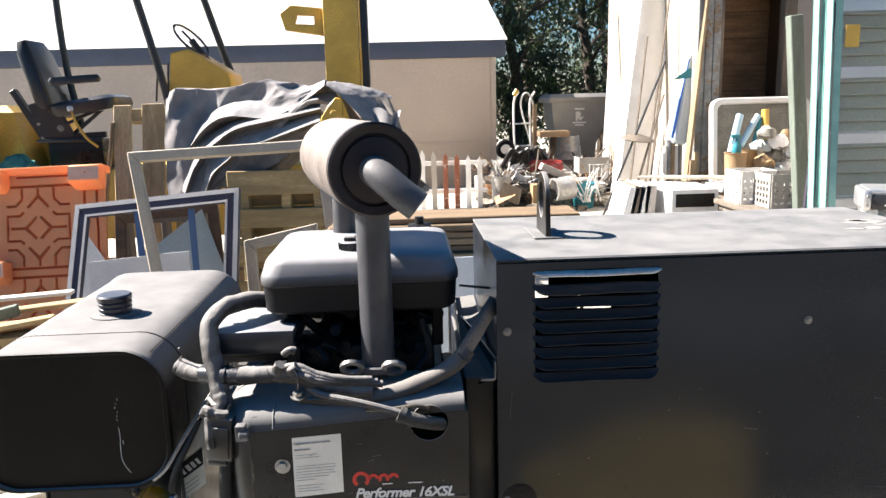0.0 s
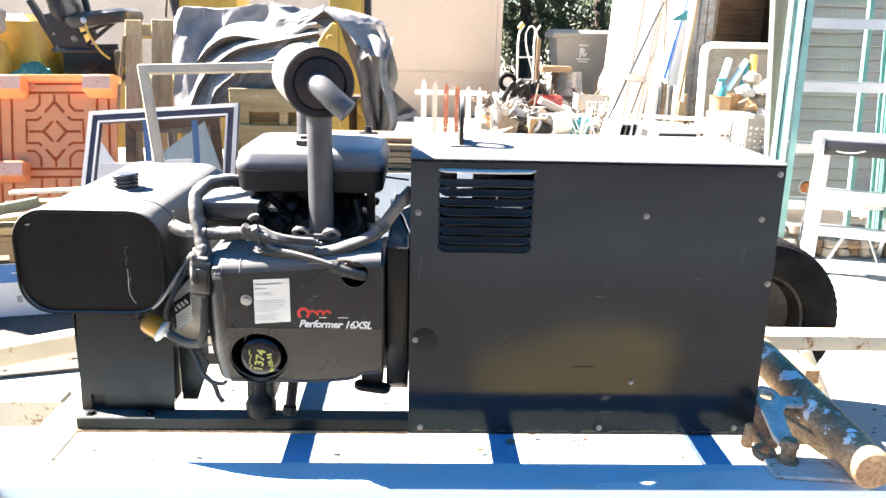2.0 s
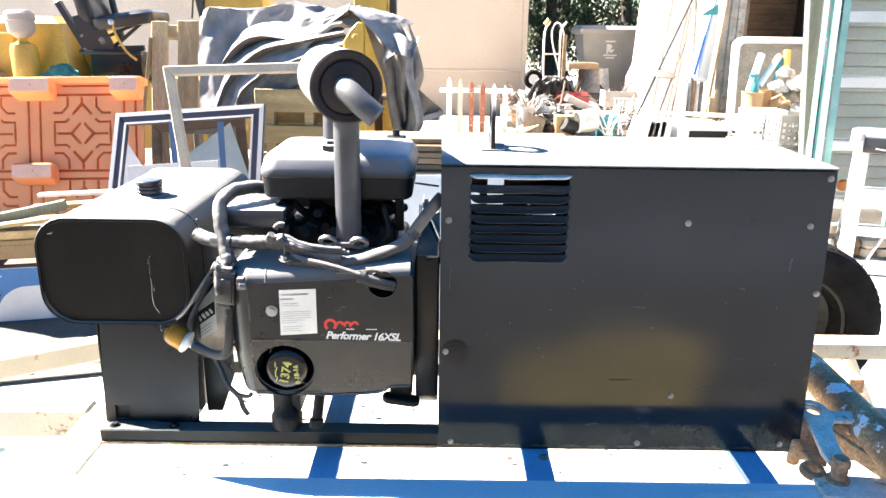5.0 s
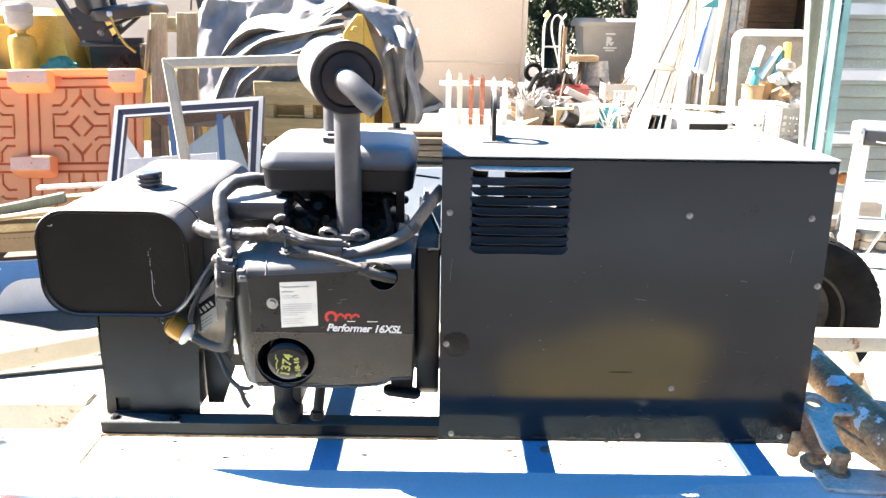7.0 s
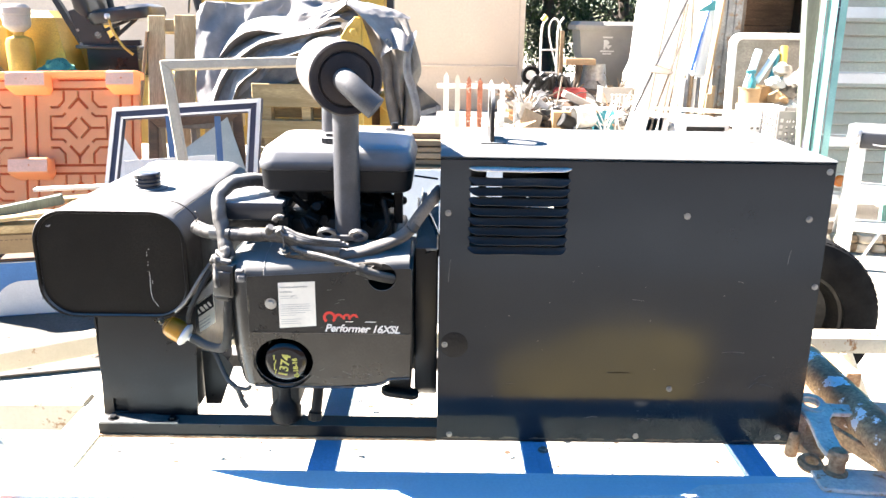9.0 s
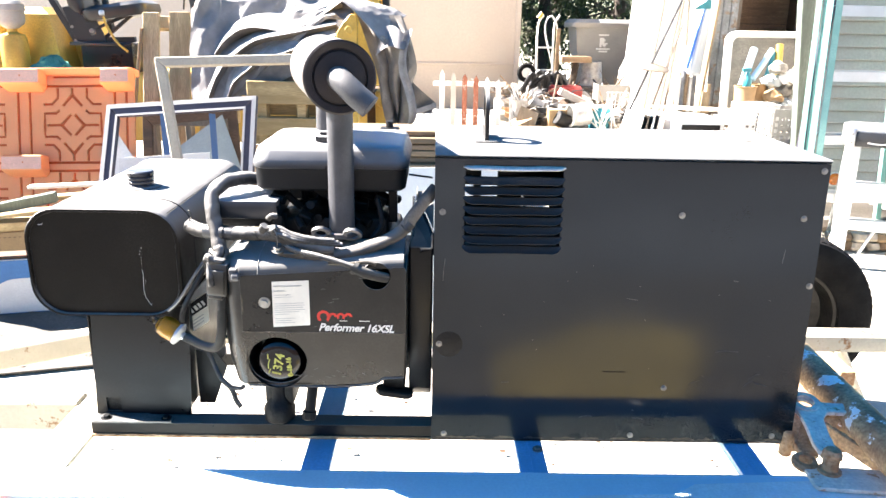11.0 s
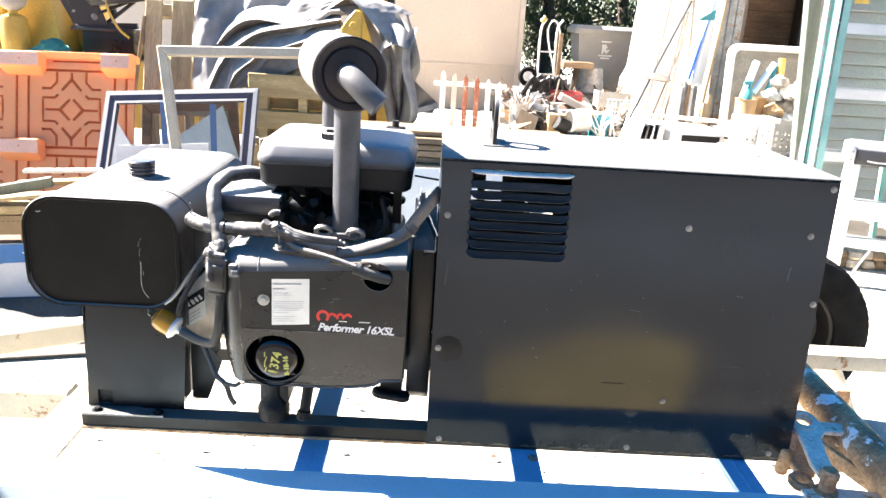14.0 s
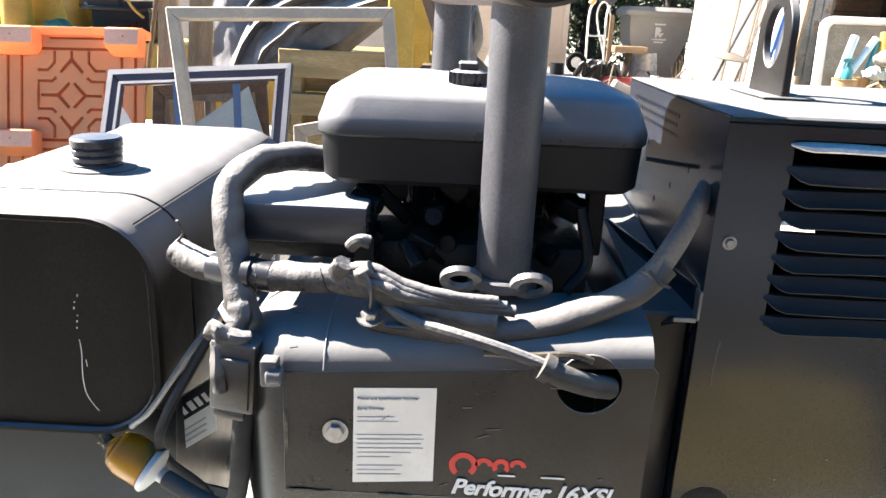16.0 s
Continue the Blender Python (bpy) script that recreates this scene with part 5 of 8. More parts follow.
for k in range(3):
    part("door_post", box(2.86 + 0.078 * k, 2.934 + 0.078 * k, 6.6 - 0.008 * k, 6.75, 0, 3.2, 0.006), "peeling", garage, "weathered grey upright plank with peeling paint")
part("door_jamb", box(3.1, 3.16, 6.68, 6.8, 0, 3.2, 0.005), "wood_grey", garage)
part("left_wall", box(2.95, 3.02, 6.76, 10.4, 0, 3.2), "driftwood", garage, "pale weathered plank side wall")
part("lintel", box(3.02, 3.9, 6.66, 6.8, 2.5, 3.2, 0.006), "wood_grey", garage)
part("bay_roof", box(2.7, 9.0, 6.3, 10.6, 3.21, 3.3), "wood_grey", garage)
part("right_partition", box(4.02, 4.08, 6.8, 10.4, 0, 3.2), "dark_wood", garage)
for k in range(11):
    part("board", box(3.03, 4.015, 7.5, 7.52 + 0.004 * (k % 3), 0.02 + 0.29 * k, 0.305 + 0.29 * k, 0.004, 1), "brown_boards", garage, "brown stained back board" if k == 0 else "")
part("wall_core", box(3.88, 9.0, 6.632, 6.78, 0, 3.2), "siding", garage)
part("corner_board", box(3.74, 3.86, 6.575, 6.7, 0, 3.2, 0.004), "wood_grey", garage)
single("green_post", beam((2.97, 4.5, 0.0), (2.765, 4.5, 2.0), 0.085, 0.1, 0.006), "post_green", "weathered grey-green upright timber post", "post")


# ---------------------------------------------------------------- trees
def tree(x, y, h, spread, n, seed):
    rs = random.Random(seed)
    t = thing("tree", "dark leafy tree in shade behind the shed", "tree", (x, y, 0), "trees behind the shed")
    bm = tube([(x, y, 0), (x + 0.1, y, h * 0.3), (x - 0.1, y + 0.1, h * 0.6), (x, y, h * 0.85)], 0.16, 10, 5, 0.2, 3, taper=0.05)
    for k in range(9):
        z = h * (0.2 + 0.07 * k)
        a = k * 2.4
        bm = join(bm, tube([(x, y, z), (x + 0.5 * spread * math.cos(a), y + 0.5 * spread * math.sin(a), z + 0.4), (x + spread * math.cos(a), y + spread * math.sin(a), z + 0.6)], 0.06, 7, 4, 0.2, 3, taper=0.015))
    part("trunk", bm, "bark", t)
    verts, faces = [], []
    clumps = [(x + spread * rs.uniform(-1.1, 1.1), y + spread * rs.uniform(-0.8, 0.8), h * rs.uniform(0.08, 1.0), rs.uniform(0.25, 0.6)) for _ in range(60)]
    for _ in range(n):
        cx, cy, cz, cr = rs.choice(clumps)
        d = Vector((rs.gauss(0, 1), rs.gauss(0, 1), rs.gauss(0, 1))).normalized() * cr * rs.random() ** 0.4
        p = Vector((cx, cy, max(cz, 0.1))) + d
        s = rs.uniform(0.035, 0.075)
        q = Euler((rs.uniform(0, 6.3), rs.uniform(0, 6.3), rs.uniform(0, 6.3))).to_matrix()
        base = len(verts)
        for a, b, c in ((-s, 0, 0), (0, -s * 0.45, s * 0.1), (s, 0, 0), (0, s * 0.45, s * 0.1)):
            verts.append(tuple(p + q @ Vector((a, b, c))))
        faces += [(base, base + 1, base + 2), (base, base + 2, base + 3)]
    me = bpy.data.meshes.new("crown")
    me.from_pydata(verts, [], faces)
    me.materials.append(M["leaf"])
    ob = new("crown", me)
    ob.parent, ob.matrix_parent_inverse = t, t.matrix_world.inverted()
    return t


tree(2.1, 14.6, 5.2, 1.3, 9000, 1)
tree(3.8, 15.4, 5.8, 1.5, 9000, 2)
tree(5.6, 15.0, 5.0, 1.5, 6000, 4)
tree(2.9, 18.2, 6.5, 1.9, 8000, 5)
tree(5.0, 18.5, 6.5, 2.0, 8000, 6)
tree(1.2, 19.0, 6.0, 1.6, 6000, 7)

# ---------------------------------------------------------------- orange barrier panel
barrier = thing("barrier_panel", "orange moulded plastic barrier panel with grooved pattern", "barrier", (-2.9, 3.5, 0))
BX0, BX1, BZ0, BZ1, BY = -3.95, -1.965, -0.06, 1.092, 3.45


def stroke(points, w):
    """A groove outline: a polyline with width, as one polygon."""
    pts = [Vector(p) for p in points]
    left, right = [], []
    for i, p in enumerate(pts):
        d = (pts[min(i + 1, len(pts) - 1)] - pts[max(i - 1, 0)]).normalized()
        n = Vector((-d.y, d.x)) * w / 2
        left.append(tuple(p + n))
        right.append(tuple(p - n))
    return left + right[::-1]


def fork(cx, cz, ang, w, stem, arm, spread=0.72):
    """A Y-shaped groove: stem at the angle, two arms opposite."""
    c, s = math.cos(ang), math.sin(ang)
    r = lambda u, v: (cx + u * c - v * s, cz + u * s + v * c)
    a = spread
    ca, sa = math.cos(a), math.sin(a)
    h = w / 2
    pts = [(stem, -h), (stem, h), (h * (1 + ca) / sa * 0.55, h)]
    tip = (-arm * ca, arm * sa)
    nrm = (sa * h, ca * h)
    pts += [(tip[0] + nrm[0], tip[1] + nrm[1]), (tip[0] - nrm[0], tip[1] - nrm[1]), (-h / sa * 0.9, 0)]
    pts += [(tip[0] - nrm[0], -tip[1] + nrm[1]), (tip[0] + nrm[0], -tip[1] - nrm[1]), (h * (1 + ca) / sa * 0.55, -h)]
    return [r(u, v) for u, v in pts]


grooves = []
W = 0.017
UNIT, UX, UZ, HALF = 0.626, -2.364, 0.757, 0.2485
for i in range(3):
    for j in range(2):
        cx, cz = UX - UNIT * i, UZ - 0.548 * j
        for s in (1, -1):
            grooves.append(fork(cx, cz + s * 0.185, s * math.pi / 2, W, 0.05, 0.09, 0.76))
            grooves.append(fork(cx - s * 0.07, cz - 0.004, math.pi if s > 0 else 0, W, 0.098, 0.088, 0.86))
            grooves.append(stroke([(cx - 0.225, cz + s * HALF), (cx - 0.1, cz + s * (HALF - 0.001)), (cx + 0.1, cz + s * (HALF - 0.001)), (cx + 0.225, cz + s * HALF)], W))
            grooves.append(stroke([(cx - s * 0.085, cz + 0.092), (cx - s * 0.108, cz + 0.072), (cx - s * 0.183, cz + 0.072), (cx - s * 0.183, cz + 0.02), (cx - s * 0.183, cz - 0.03), (cx - s * 0.183, cz - 0.078), (cx - s * 0.108, cz - 0.078), (cx - s * 0.085, cz - 0.098)], W))
            for q in (1, -1):
                grooves.append(stroke([(cx - s * 0.094, cz + q * 0.236), (cx - s * 0.094, cz + q * 0.172), (cx - s * 0.132, cz + q * 0.131), (cx - s * 0.188, cz + q * 0.131)], W))
        for dx in (-0.351, -0.276):
            grooves.append(stroke([(cx + dx, cz - 0.21), (cx + dx, cz), (cx + dx, cz + 0.21)], W))
for j in range(2):
    for dx in (0.276, 0.351):
        grooves.append(stroke([(UX + dx, UZ - 0.548 * j - 0.21), (UX + dx, UZ - 0.548 * j), (UX + dx, UZ - 0.548 * j + 0.21)], W))
for x0, x1 in ((-2.49, -2.18), (-3.12, -2.82), (-3.64, -3.46)):
    grooves.append(stroke([(x0, 1.062), (0.5 * (x0 + x1), 1.0622), (x1, 1.062)], 0.014))
part("face", plate([(BX0, BZ0), (BX1, BZ0), (BX1, BZ1), (BX0, BZ1)], grooves, 0.016, front(BY)), "orange", barrier, "grooved orange face")
part("body", box(BX0, BX1, BY + 0.0005, BY + 0.008, BZ0 - 0.02, BZ1 - 0.003, 0.002, 1), "orange_shade", barrier)
part("top_rim", box(BX0, BX1 - 0.003, BY - 0.03, BY + 0.092, BZ1 - 0.016, BZ1 + 0.03, 0.008), "orange", barrier, "sun-faded top rim")
for bx in (-2.047, -2.655, -3.29, -3.8):
    for bz in (1.012, 0.462):
        w = 0.092 if bx > -2.1 else 0.13
        part("lug", bevelled(loft([(rect(-w * 0.86, w * 0.86, 0, 0.02), -0.045), (rect(-w, w, 0, 0.085), -0.012), (rect(-w, w, 0, 0.105), 0.0), (rect(-w * 0.97, w * 0.97, 0, 0.1), 0.085), (rect(-w * 0.9, w * 0.9, 0, 0.09), 0.094)], Matrix.Translation((bx, BY - 0.0165, bz)) @ pose(0, 0, 0, 0, 0, 180)), 0.003, 1), "orange", barrier, "moulded square lug" if bz > 0.9 and bx > -2.1 else "")
        part("lug_face", plate(rect(-w * 0.97, w * 0.97, 0.003, 0.082), depth=0.0015, m=Matrix.Translation((bx, BY - 0.1205, bz)) @ pose(0, 0, 0, 87, 0, 0)), "orange_dusty", barrier, "dust-faded lug face" if bz > 0.9 and bx > -2.1 else "")
        part("lug_hole", rod((bx + 0.01, BY - 0.1165, bz + 0.045), (bx + 0.01, BY - 0.1225, bz + 0.045), 0.005, 10), "orange_shade", barrier)
# the panel leans back against the pallets, one end a little higher
TILT = Matrix.Translation((-2.4, 3.45, 0.75)) @ pose(0, 0, 0, -14, -1.3, 0) @ Matrix.Translation((2.4, -3.45, -0.75))
barrier.matrix_world = TILT @ barrier.matrix_world


# ---------------------------------------------------------------- pallets
def pallet(slats, runners, name_label, at, mat="pallet"):
    t = thing("pallet", name_label, "pallet", at, "pallets behind the engine")
    for b in runners:
        part("runner", box(*b, 0.004, 1), mat, t)
    for b in slats:
        part("slat", box(*b, 0.004, 1), mat, t)
    return t


rs = random.Random(21)
leant = pallet([(x0, x1, 4.18, 4.2, -0.05, 1.47 + 0.012 * rs.random()) for x0, x1 in ((-2.125, -2.005), (-1.935, -1.785), (-1.72, -1.6))], [(-2.125, -1.45, 4.2, 4.29, z, z + 0.09) for z in (0.0, 0.7, 1.36)], "weathered pallet leaning back, slats upright", (-1.9, 4.25, 0))
leant.matrix_world = Matrix.Translation((0, 4.18, 1.47)) @ pose(0, 0, 0, -13, 0, 0) @ Matrix.Translation((0, -4.18, -1.47)) @ leant.matrix_world
pallet([(-1.95, -1.42, 3.6, 3.62, z, z + 0.1) for z in (0.1, 0.4, 0.74)], [(-1.94 + 0.24 * k, -1.9 + 0.24 * k, 3.62, 3.71, 0.0, 0.83) for k in range(3)], "grey weathered pallet standing on edge", (-1.7, 3.65, 0), "wood_grey")
pallet([(-1.24, -0.66 + 0.03 * (k % 2), 3.5, 3.52, z, z + h) for k, (z, h) in enumerate(((0.05, 0.115), (0.25, 0.12), (0.48, 0.115), (0.7, 0.118), (0.905, 0.15)))] + [(-1.24, -0.62, 3.63, 3.65, z, z + 0.194) for z in (0.02, 0.22, 0.42, 0.62, 0.82)], [(x0, x0 + 0.06, 3.52, 3.628, 0.0, 1.05) for x0 in (-1.18, -0.92, -0.72)], "tan wooden pallet standing on edge under the tarp", (-0.9, 3.55, 0), "pallet_flat")

# ---------------------------------------------------------------- forklift
lift = thing("forklift", "yellow forklift with black seat, partly hidden by tarp", "forklift", (-2.4, 5.6, 0))
part("counterweight", loft([([(-4.7, 5.3), (-3.3, 5.3), (-3.3, 6.5), (-4.7, 6.5)], 0.3), ([(-4.7, 5.3), (-3.28, 5.3), (-3.28, 6.5), (-4.7, 6.5)], 1.0), ([(-4.62, 5.36), (-3.38, 5.36), (-3.38, 6.44), (-4.62, 6.44)], 1.44), ([(-4.5, 5.42), (-3.46, 5.42), (-3.46, 6.36), (-4.5, 6.36)], 1.5)]), "yellow", lift, "yellow counterweight hood")
part("hood_panel", box(-4.3, -3.72, 5.2, 5.29, 0.6, 1.36, 0.01), "yellow", lift)
part("side_panel", plate([(-3.9, 0.9), (-3.05, 0.9), (-3.2, 1.2), (-3.36, 1.46), (-3.9, 1.5)], depth=0.05, m=front(5.7), bevel=0.006), "yellow", lift)
part("vent_recess", box(-4.45, -4.03, 5.18, 5.205, 1.1, 1.255, 0.006), "vinyl", lift, "black vent opening")
part("ledge", loft([([(-4.6, 5.0), (-3.79, 5.0), (-3.79, 5.3), (-4.6, 5.3)], 0.9), ([(-4.6, 5.0), (-3.79, 5.0), (-3.79, 5.3), (-4.6, 5.3)], 1.0), ([(-4.6, 5.1), (-3.9, 5.1), (-3.9, 5.3), (-4.6, 5.3)], 1.075)]), "pallet", lift, "cream plastic ledge")
part("seat_bracket", plate([(-3.26, 1.5), (-3.19, 1.52), (-3.06, 1.4), (-2.98, 1.4), (-2.93, 1.3), (-2.9, 1.2), (-3.16, 1.19)], [circle(-3.02, 1.3, 0.03, 16)], 0.02, front(5.385), 0.003), "vinyl", lift, "black folded seat bracket")
part("gas_strut", rod((-2.98, 5.37, 1.33), (-2.62, 5.37, 1.48), 0.014, 10), "vinyl", lift)
part("seat_sill", box(-3.2, -2.66, 5.3, 5.36, 1.185, 1.215, 0.006), "vinyl", lift, "black seat rail")
part("filler_neck", lathe([(0.105, 0), (0.11, 0.02), (0.11, 0.28), (0.095, 0.32), (0.04, 0.34), (0.04, 0.38)], (-3.6, 5.15, 0.95), (-3.6, 5.15, 2), 28), "yellow", lift, "yellow filler pipe")
part("precleaner", lathe([(0.05, 0), (0.1, 0.04), (0.108, 0.06), (0.112, 0.14), (0.12, 0.15), (0.118, 0.2), (0.09, 0.225), (0.0, 0.23)], (-3.6, 5.15, 1.32), (-3.6, 5.15, 2), 28), "siding", lift, "beige intake bowl with pale cap")
part("chassis", box(-3.3, -0.4, 5.35, 6.4, 0.35, 0.95, 0.02), "yellow", lift)
part("seat_pedestal", box(-3.13, -2.68, 5.35, 5.9, 0.95, 1.2, 0.01), "charcoal", lift, "dark seat pedestal")
seat = part("seat_cushion", loft([(rounded(0.52, 0.5, 0.08), 0), (rounded(0.56, 0.54, 0.1), 0.04), (rounded(0.55, 0.53, 0.1), 0.09), (rounded(0.46, 0.44, 0.09), 0.12)], Matrix.Translation((-2.8, 5.55, 1.42)) @ pose(0, 0, 0, 0, -8, 0)), "vinyl", lift, "black vinyl seat cushion")
part("backrest", loft([(rounded(0.1, 0.46, 0.04), 0), (rounded(0.14, 0.5, 0.05), 0.1), (rounded(0.12, 0.46, 0.05), 0.5), (rounded(0.08, 0.36, 0.03), 0.6)], Matrix.Translation((-3.12, 5.6, 1.44)) @ pose(0, 0, 0, 0, -16, 0)), "vinyl", lift, "black vinyl backrest")
part("armrest", loft([(rounded(0.4, 0.09, 0.04), 0), (rounded(0.42, 0.1, 0.045), 0.03), (rounded(0.38, 0.08, 0.035), 0.06)], Matrix.Translation((-2.82, 5.28, 1.66)) @ pose(0, 0, 0, 0, -3, 0)), "vinyl", lift, "black armrest")
part("seat_frame", join(beam((-3.38, 5.4, 1.62), (-3.16, 5.4, 1.2), 0.06, 0.05), beam((-3.2, 5.4, 1.22), (-2.66, 5.4, 1.24), 0.04, 0.05), beam((-2.95, 5.42, 1.24), (-2.66, 5.42, 1.46), 0.03, 0.03), beam((-3.08, 5.45, 1.25), (-3.0, 5.45, 1.47), 0.1, 0.03)), "vinyl", lift, "black seat suspension frame")
for bx, bz in ((-3.19, 1.34), (-3.17, 1.22), (-3.03, 1.31)):
    part("bolt", hexbolt((bx, 5.37, bz), (0, -1, 0), 0.014, 0.01), "zinc", lift)
part("lever", tube([(-2.88, 5.3, 1.44), (-2.86, 5.29, 1.36), (-2.78, 5.28, 1.22), (-2.7, 5.3, 1.14)], 0.011, 8), "yellow", lift, "yellow lever")
part("lever_knob", lathe([(0.01, 0), (0.03, 0.012), (0.034, 0.03), (0.028, 0.05), (0.01, 0.058)], (-2.885, 5.3, 1.43), (-2.89, 5.3, 1.6), 16), "alu", lift)
part("overhead_post", tube([(-3.0, 5.75, 1.3), (-3.08, 5.75, 1.9), (-3.1, 5.75, 2.7)], 0.03, 10), "vinyl", lift, "black overhead guard post")
part("overhead_post", tube([(-2.12, 5.5, 1.3), (-2.2, 5.5, 1.75), (-2.42, 5.5, 2.7)], 0.032, 10), "vinyl", lift)
part("overhead_post", tube([(-1.66, 6.2, 1.5), (-1.8, 6.2, 1.9), (-2.05, 6.2, 2.75)], 0.032, 10), "vinyl", lift)
part("guard_roof", box(-3.2, -2.0, 5.4, 6.4, 2.72, 2.78, 0.01), "vinyl", lift)
part("steering_wheel", moved(lathe([(0.165, 0), (0.178, 0.012), (0.19, 0), (0.178, -0.012), (0.165, 0)], (0, 0, 0), (0, 0, 1), 36, False), Matrix.Translation((-1.98, 5.75, 2.02)) @ pose(0, 0, 0, 12, 48, 0)), "vinyl", lift, "thin black steering wheel")
part("steering_column", join(rod((-1.98, 5.75, 2.02), (-1.75, 5.75, 1.7), 0.03), beam((-2.05, 5.74, 2.1), (-1.9, 5.74, 1.93), 0.02, 0.02)), "vinyl", lift)
part("dash", plate([(-2.15, 1.5), (-1.6, 1.5), (-1.62, 1.72), (-1.95, 1.93), (-2.1, 1.9)], depth=0.5, m=front(6.0), bevel=0.01), "yellow", lift, "yellow dash panel")
part("levers", join(beam((-2.25, 5.5, 1.5), (-2.2, 5.5, 1.86), 0.015, 0.015), beam((-2.15, 5.5, 1.5), (-2.12, 5.5, 1.82), 0.015, 0.015)), "vinyl", lift)
part("mast_channel", box(-0.78, -0.5, 5.3, 5.52, 0.1, 3.4, 0.01), "yellow", lift, "yellow mast channel")
part("mast_inner", box(-0.48, -0.42, 5.34, 5.5, 0.1, 3.4, 0.006), "vinyl", lift)
part("mast_channel", box(-0.78, -0.5, 6.2, 6.42, 0.1, 3.4, 0.01), "yellow", lift)
part("mast_bracket", plate([(-1.1, 2.05), (-0.79, 2.0), (-0.79, 2.22), (-1.05, 2.25), (-1.14, 2.18)], [[(-1.02, 2.1), (-0.86, 2.09), (-0.86, 2.16), (-1.0, 2.17)]], 0.06, front(5.42), 0.004), "yellow", lift, "yellow mast bracket")
boss = part("fork_carriage", box(-0.433, -0.31, 3.9, 4.6, 0.1, 0.963, 0.01), "yellow", lift, "yellow carriage plate below the tarp")
part("boss", lathe([(0.06, 0), (0.06, 0.02), (0.05, 0.03)], (-0.37, 3.9, 0.905), (-0.37, 3, 0.905), 24), "yellow", boss)
part("carriage_upright", plate([(-0.645, 0.0), (-0.51, 0.0), (-0.51, 1.47), (-0.55, 1.485), (-0.6, 1.43), (-0.645, 1.36)], depth=0.06, m=front(3.53), bevel=0.006), "yellow", lift, "yellow fork upright")
# made-up brown block fills in the shaded spot next to the carriage
part("carriage_web", box(-0.5, -0.434, 4.0, 4.5, 0.1, 0.95, 0.006), "dark_wood", lift, "dark brown block drawn for the shade beside the carriage")
part("carriage_bolt", hexbolt((-0.562, 3.468, 1.385), (0, -1, 0), 0.026, 0.015), "yellow", lift)
single("pale_plank", beam((-2.26, 4.1, 0.55), (-2.12, 4.13, 1.36), 0.05, 0.02, 0.002), "tan_plank", "pale plank leaning on the pallet", "plank")
def sheet(fn, nu, nv, thick=0.004):
    """A cloth: fn(u, v) gives the place, u and v from 0 to 1."""
    bm = bmesh.new()
    rows = [[bm.verts.new(fn(i / nu, j / nv)) for i in range(nu + 1)] for j in range(nv + 1)]
    for a, b in zip(rows, rows[1:]):
        for k in range(nu):
            bm.faces.new((a[k], a[k + 1], b[k + 1], b[k]))
    bmesh.ops.recalc_face_normals(bm, faces=bm.faces)
    out = bmesh.ops.extrude_face_region(bm, geom=bm.faces[:])
    bmesh.ops.translate(bm, vec=(0, thick, -thick * 0.6), verts=[v for v in out["geom"] if isinstance(v, bmesh.types.BMVert)])
    return bm


def rag_shape(u, v):
    a, w = 2 * math.pi * u, v
    r = (0.2 * (1 - w) ** 0.6) * (1 + 0.35 * noise.noise(Vector((math.cos(a) * 1.6, math.sin(a) * 1.6, w * 3))))
    return -3.28 + r * math.cos(a), 5.12 + 0.6 * r * math.sin(a), 0.95 + 0.15 * w ** 0.8 + 0.03 * noise.noise(Vector((math.cos(a) * 3, math.sin(a) * 3, w * 5)))


single("green_rag", sheet(rag_shape, 40, 14, 0.003), "rag_teal", "crumpled teal rag on the forklift step", "rag")


# ---------------------------------------------------------------- tarp
def ridge(x, y, z):
    return 1.0 - 2.0 * abs(noise.noise(Vector((x, y, z))))


tarp = thing("canvas_tarp", "rumpled grey canvas tarp draped over the forklift mast", "tarp", (-0.95, 3.9, 0.0))


def tarp_main(u, v):
    x = -1.665 + 1.1 * u
    crest = 1.525 + 0.05 * math.sin(2.4 * u) - 0.03 * (u < 0.02) + 0.012 * math.sin(13 * u)
    hem = 0.82 + 0.62 * max(0.0, min(1.0, (u - 0.22) / 0.62)) ** 0.8
    s = v * 1.7
    if s < 0.7:
        y, z = 4.5 - 0.62 * s / 0.7, crest - 0.04 * (1 - s / 0.7)
    else:
        w = (s - 0.7) / 1.0
        y, z = 3.88 - 0.1 * math.sin(w * 1.5) - 0.12 * w, crest - (crest - hem) * w
    r = ridge(u * 2.6 + v * 1.1, v * 1.6 - u, 2.0)
    r2 = ridge(u * 6 + v * 4, v * 5 - u * 3, 5.0)
    y -= 0.06 * r + 0.022 * r2 + 0.007 * ridge(u * 13 + v * 5, v * 9, 7.0)
    z += 0.03 * r * (1 - v) + 0.012 * r2
    x += 0.025 * r2 * v
    return x, y, z


part("main_sheet", sheet(tarp_main, 80, 70), "tarp", tarp, "grey canvas main sheet", 30)
def crumple(a, b, c):
    return ridge(a, b, c) * 0.6 + ridge(a * 2.3, b * 2.3, c + 4) * 0.3 + ridge(a * 5.1, b * 5.1, c + 9) * 0.15


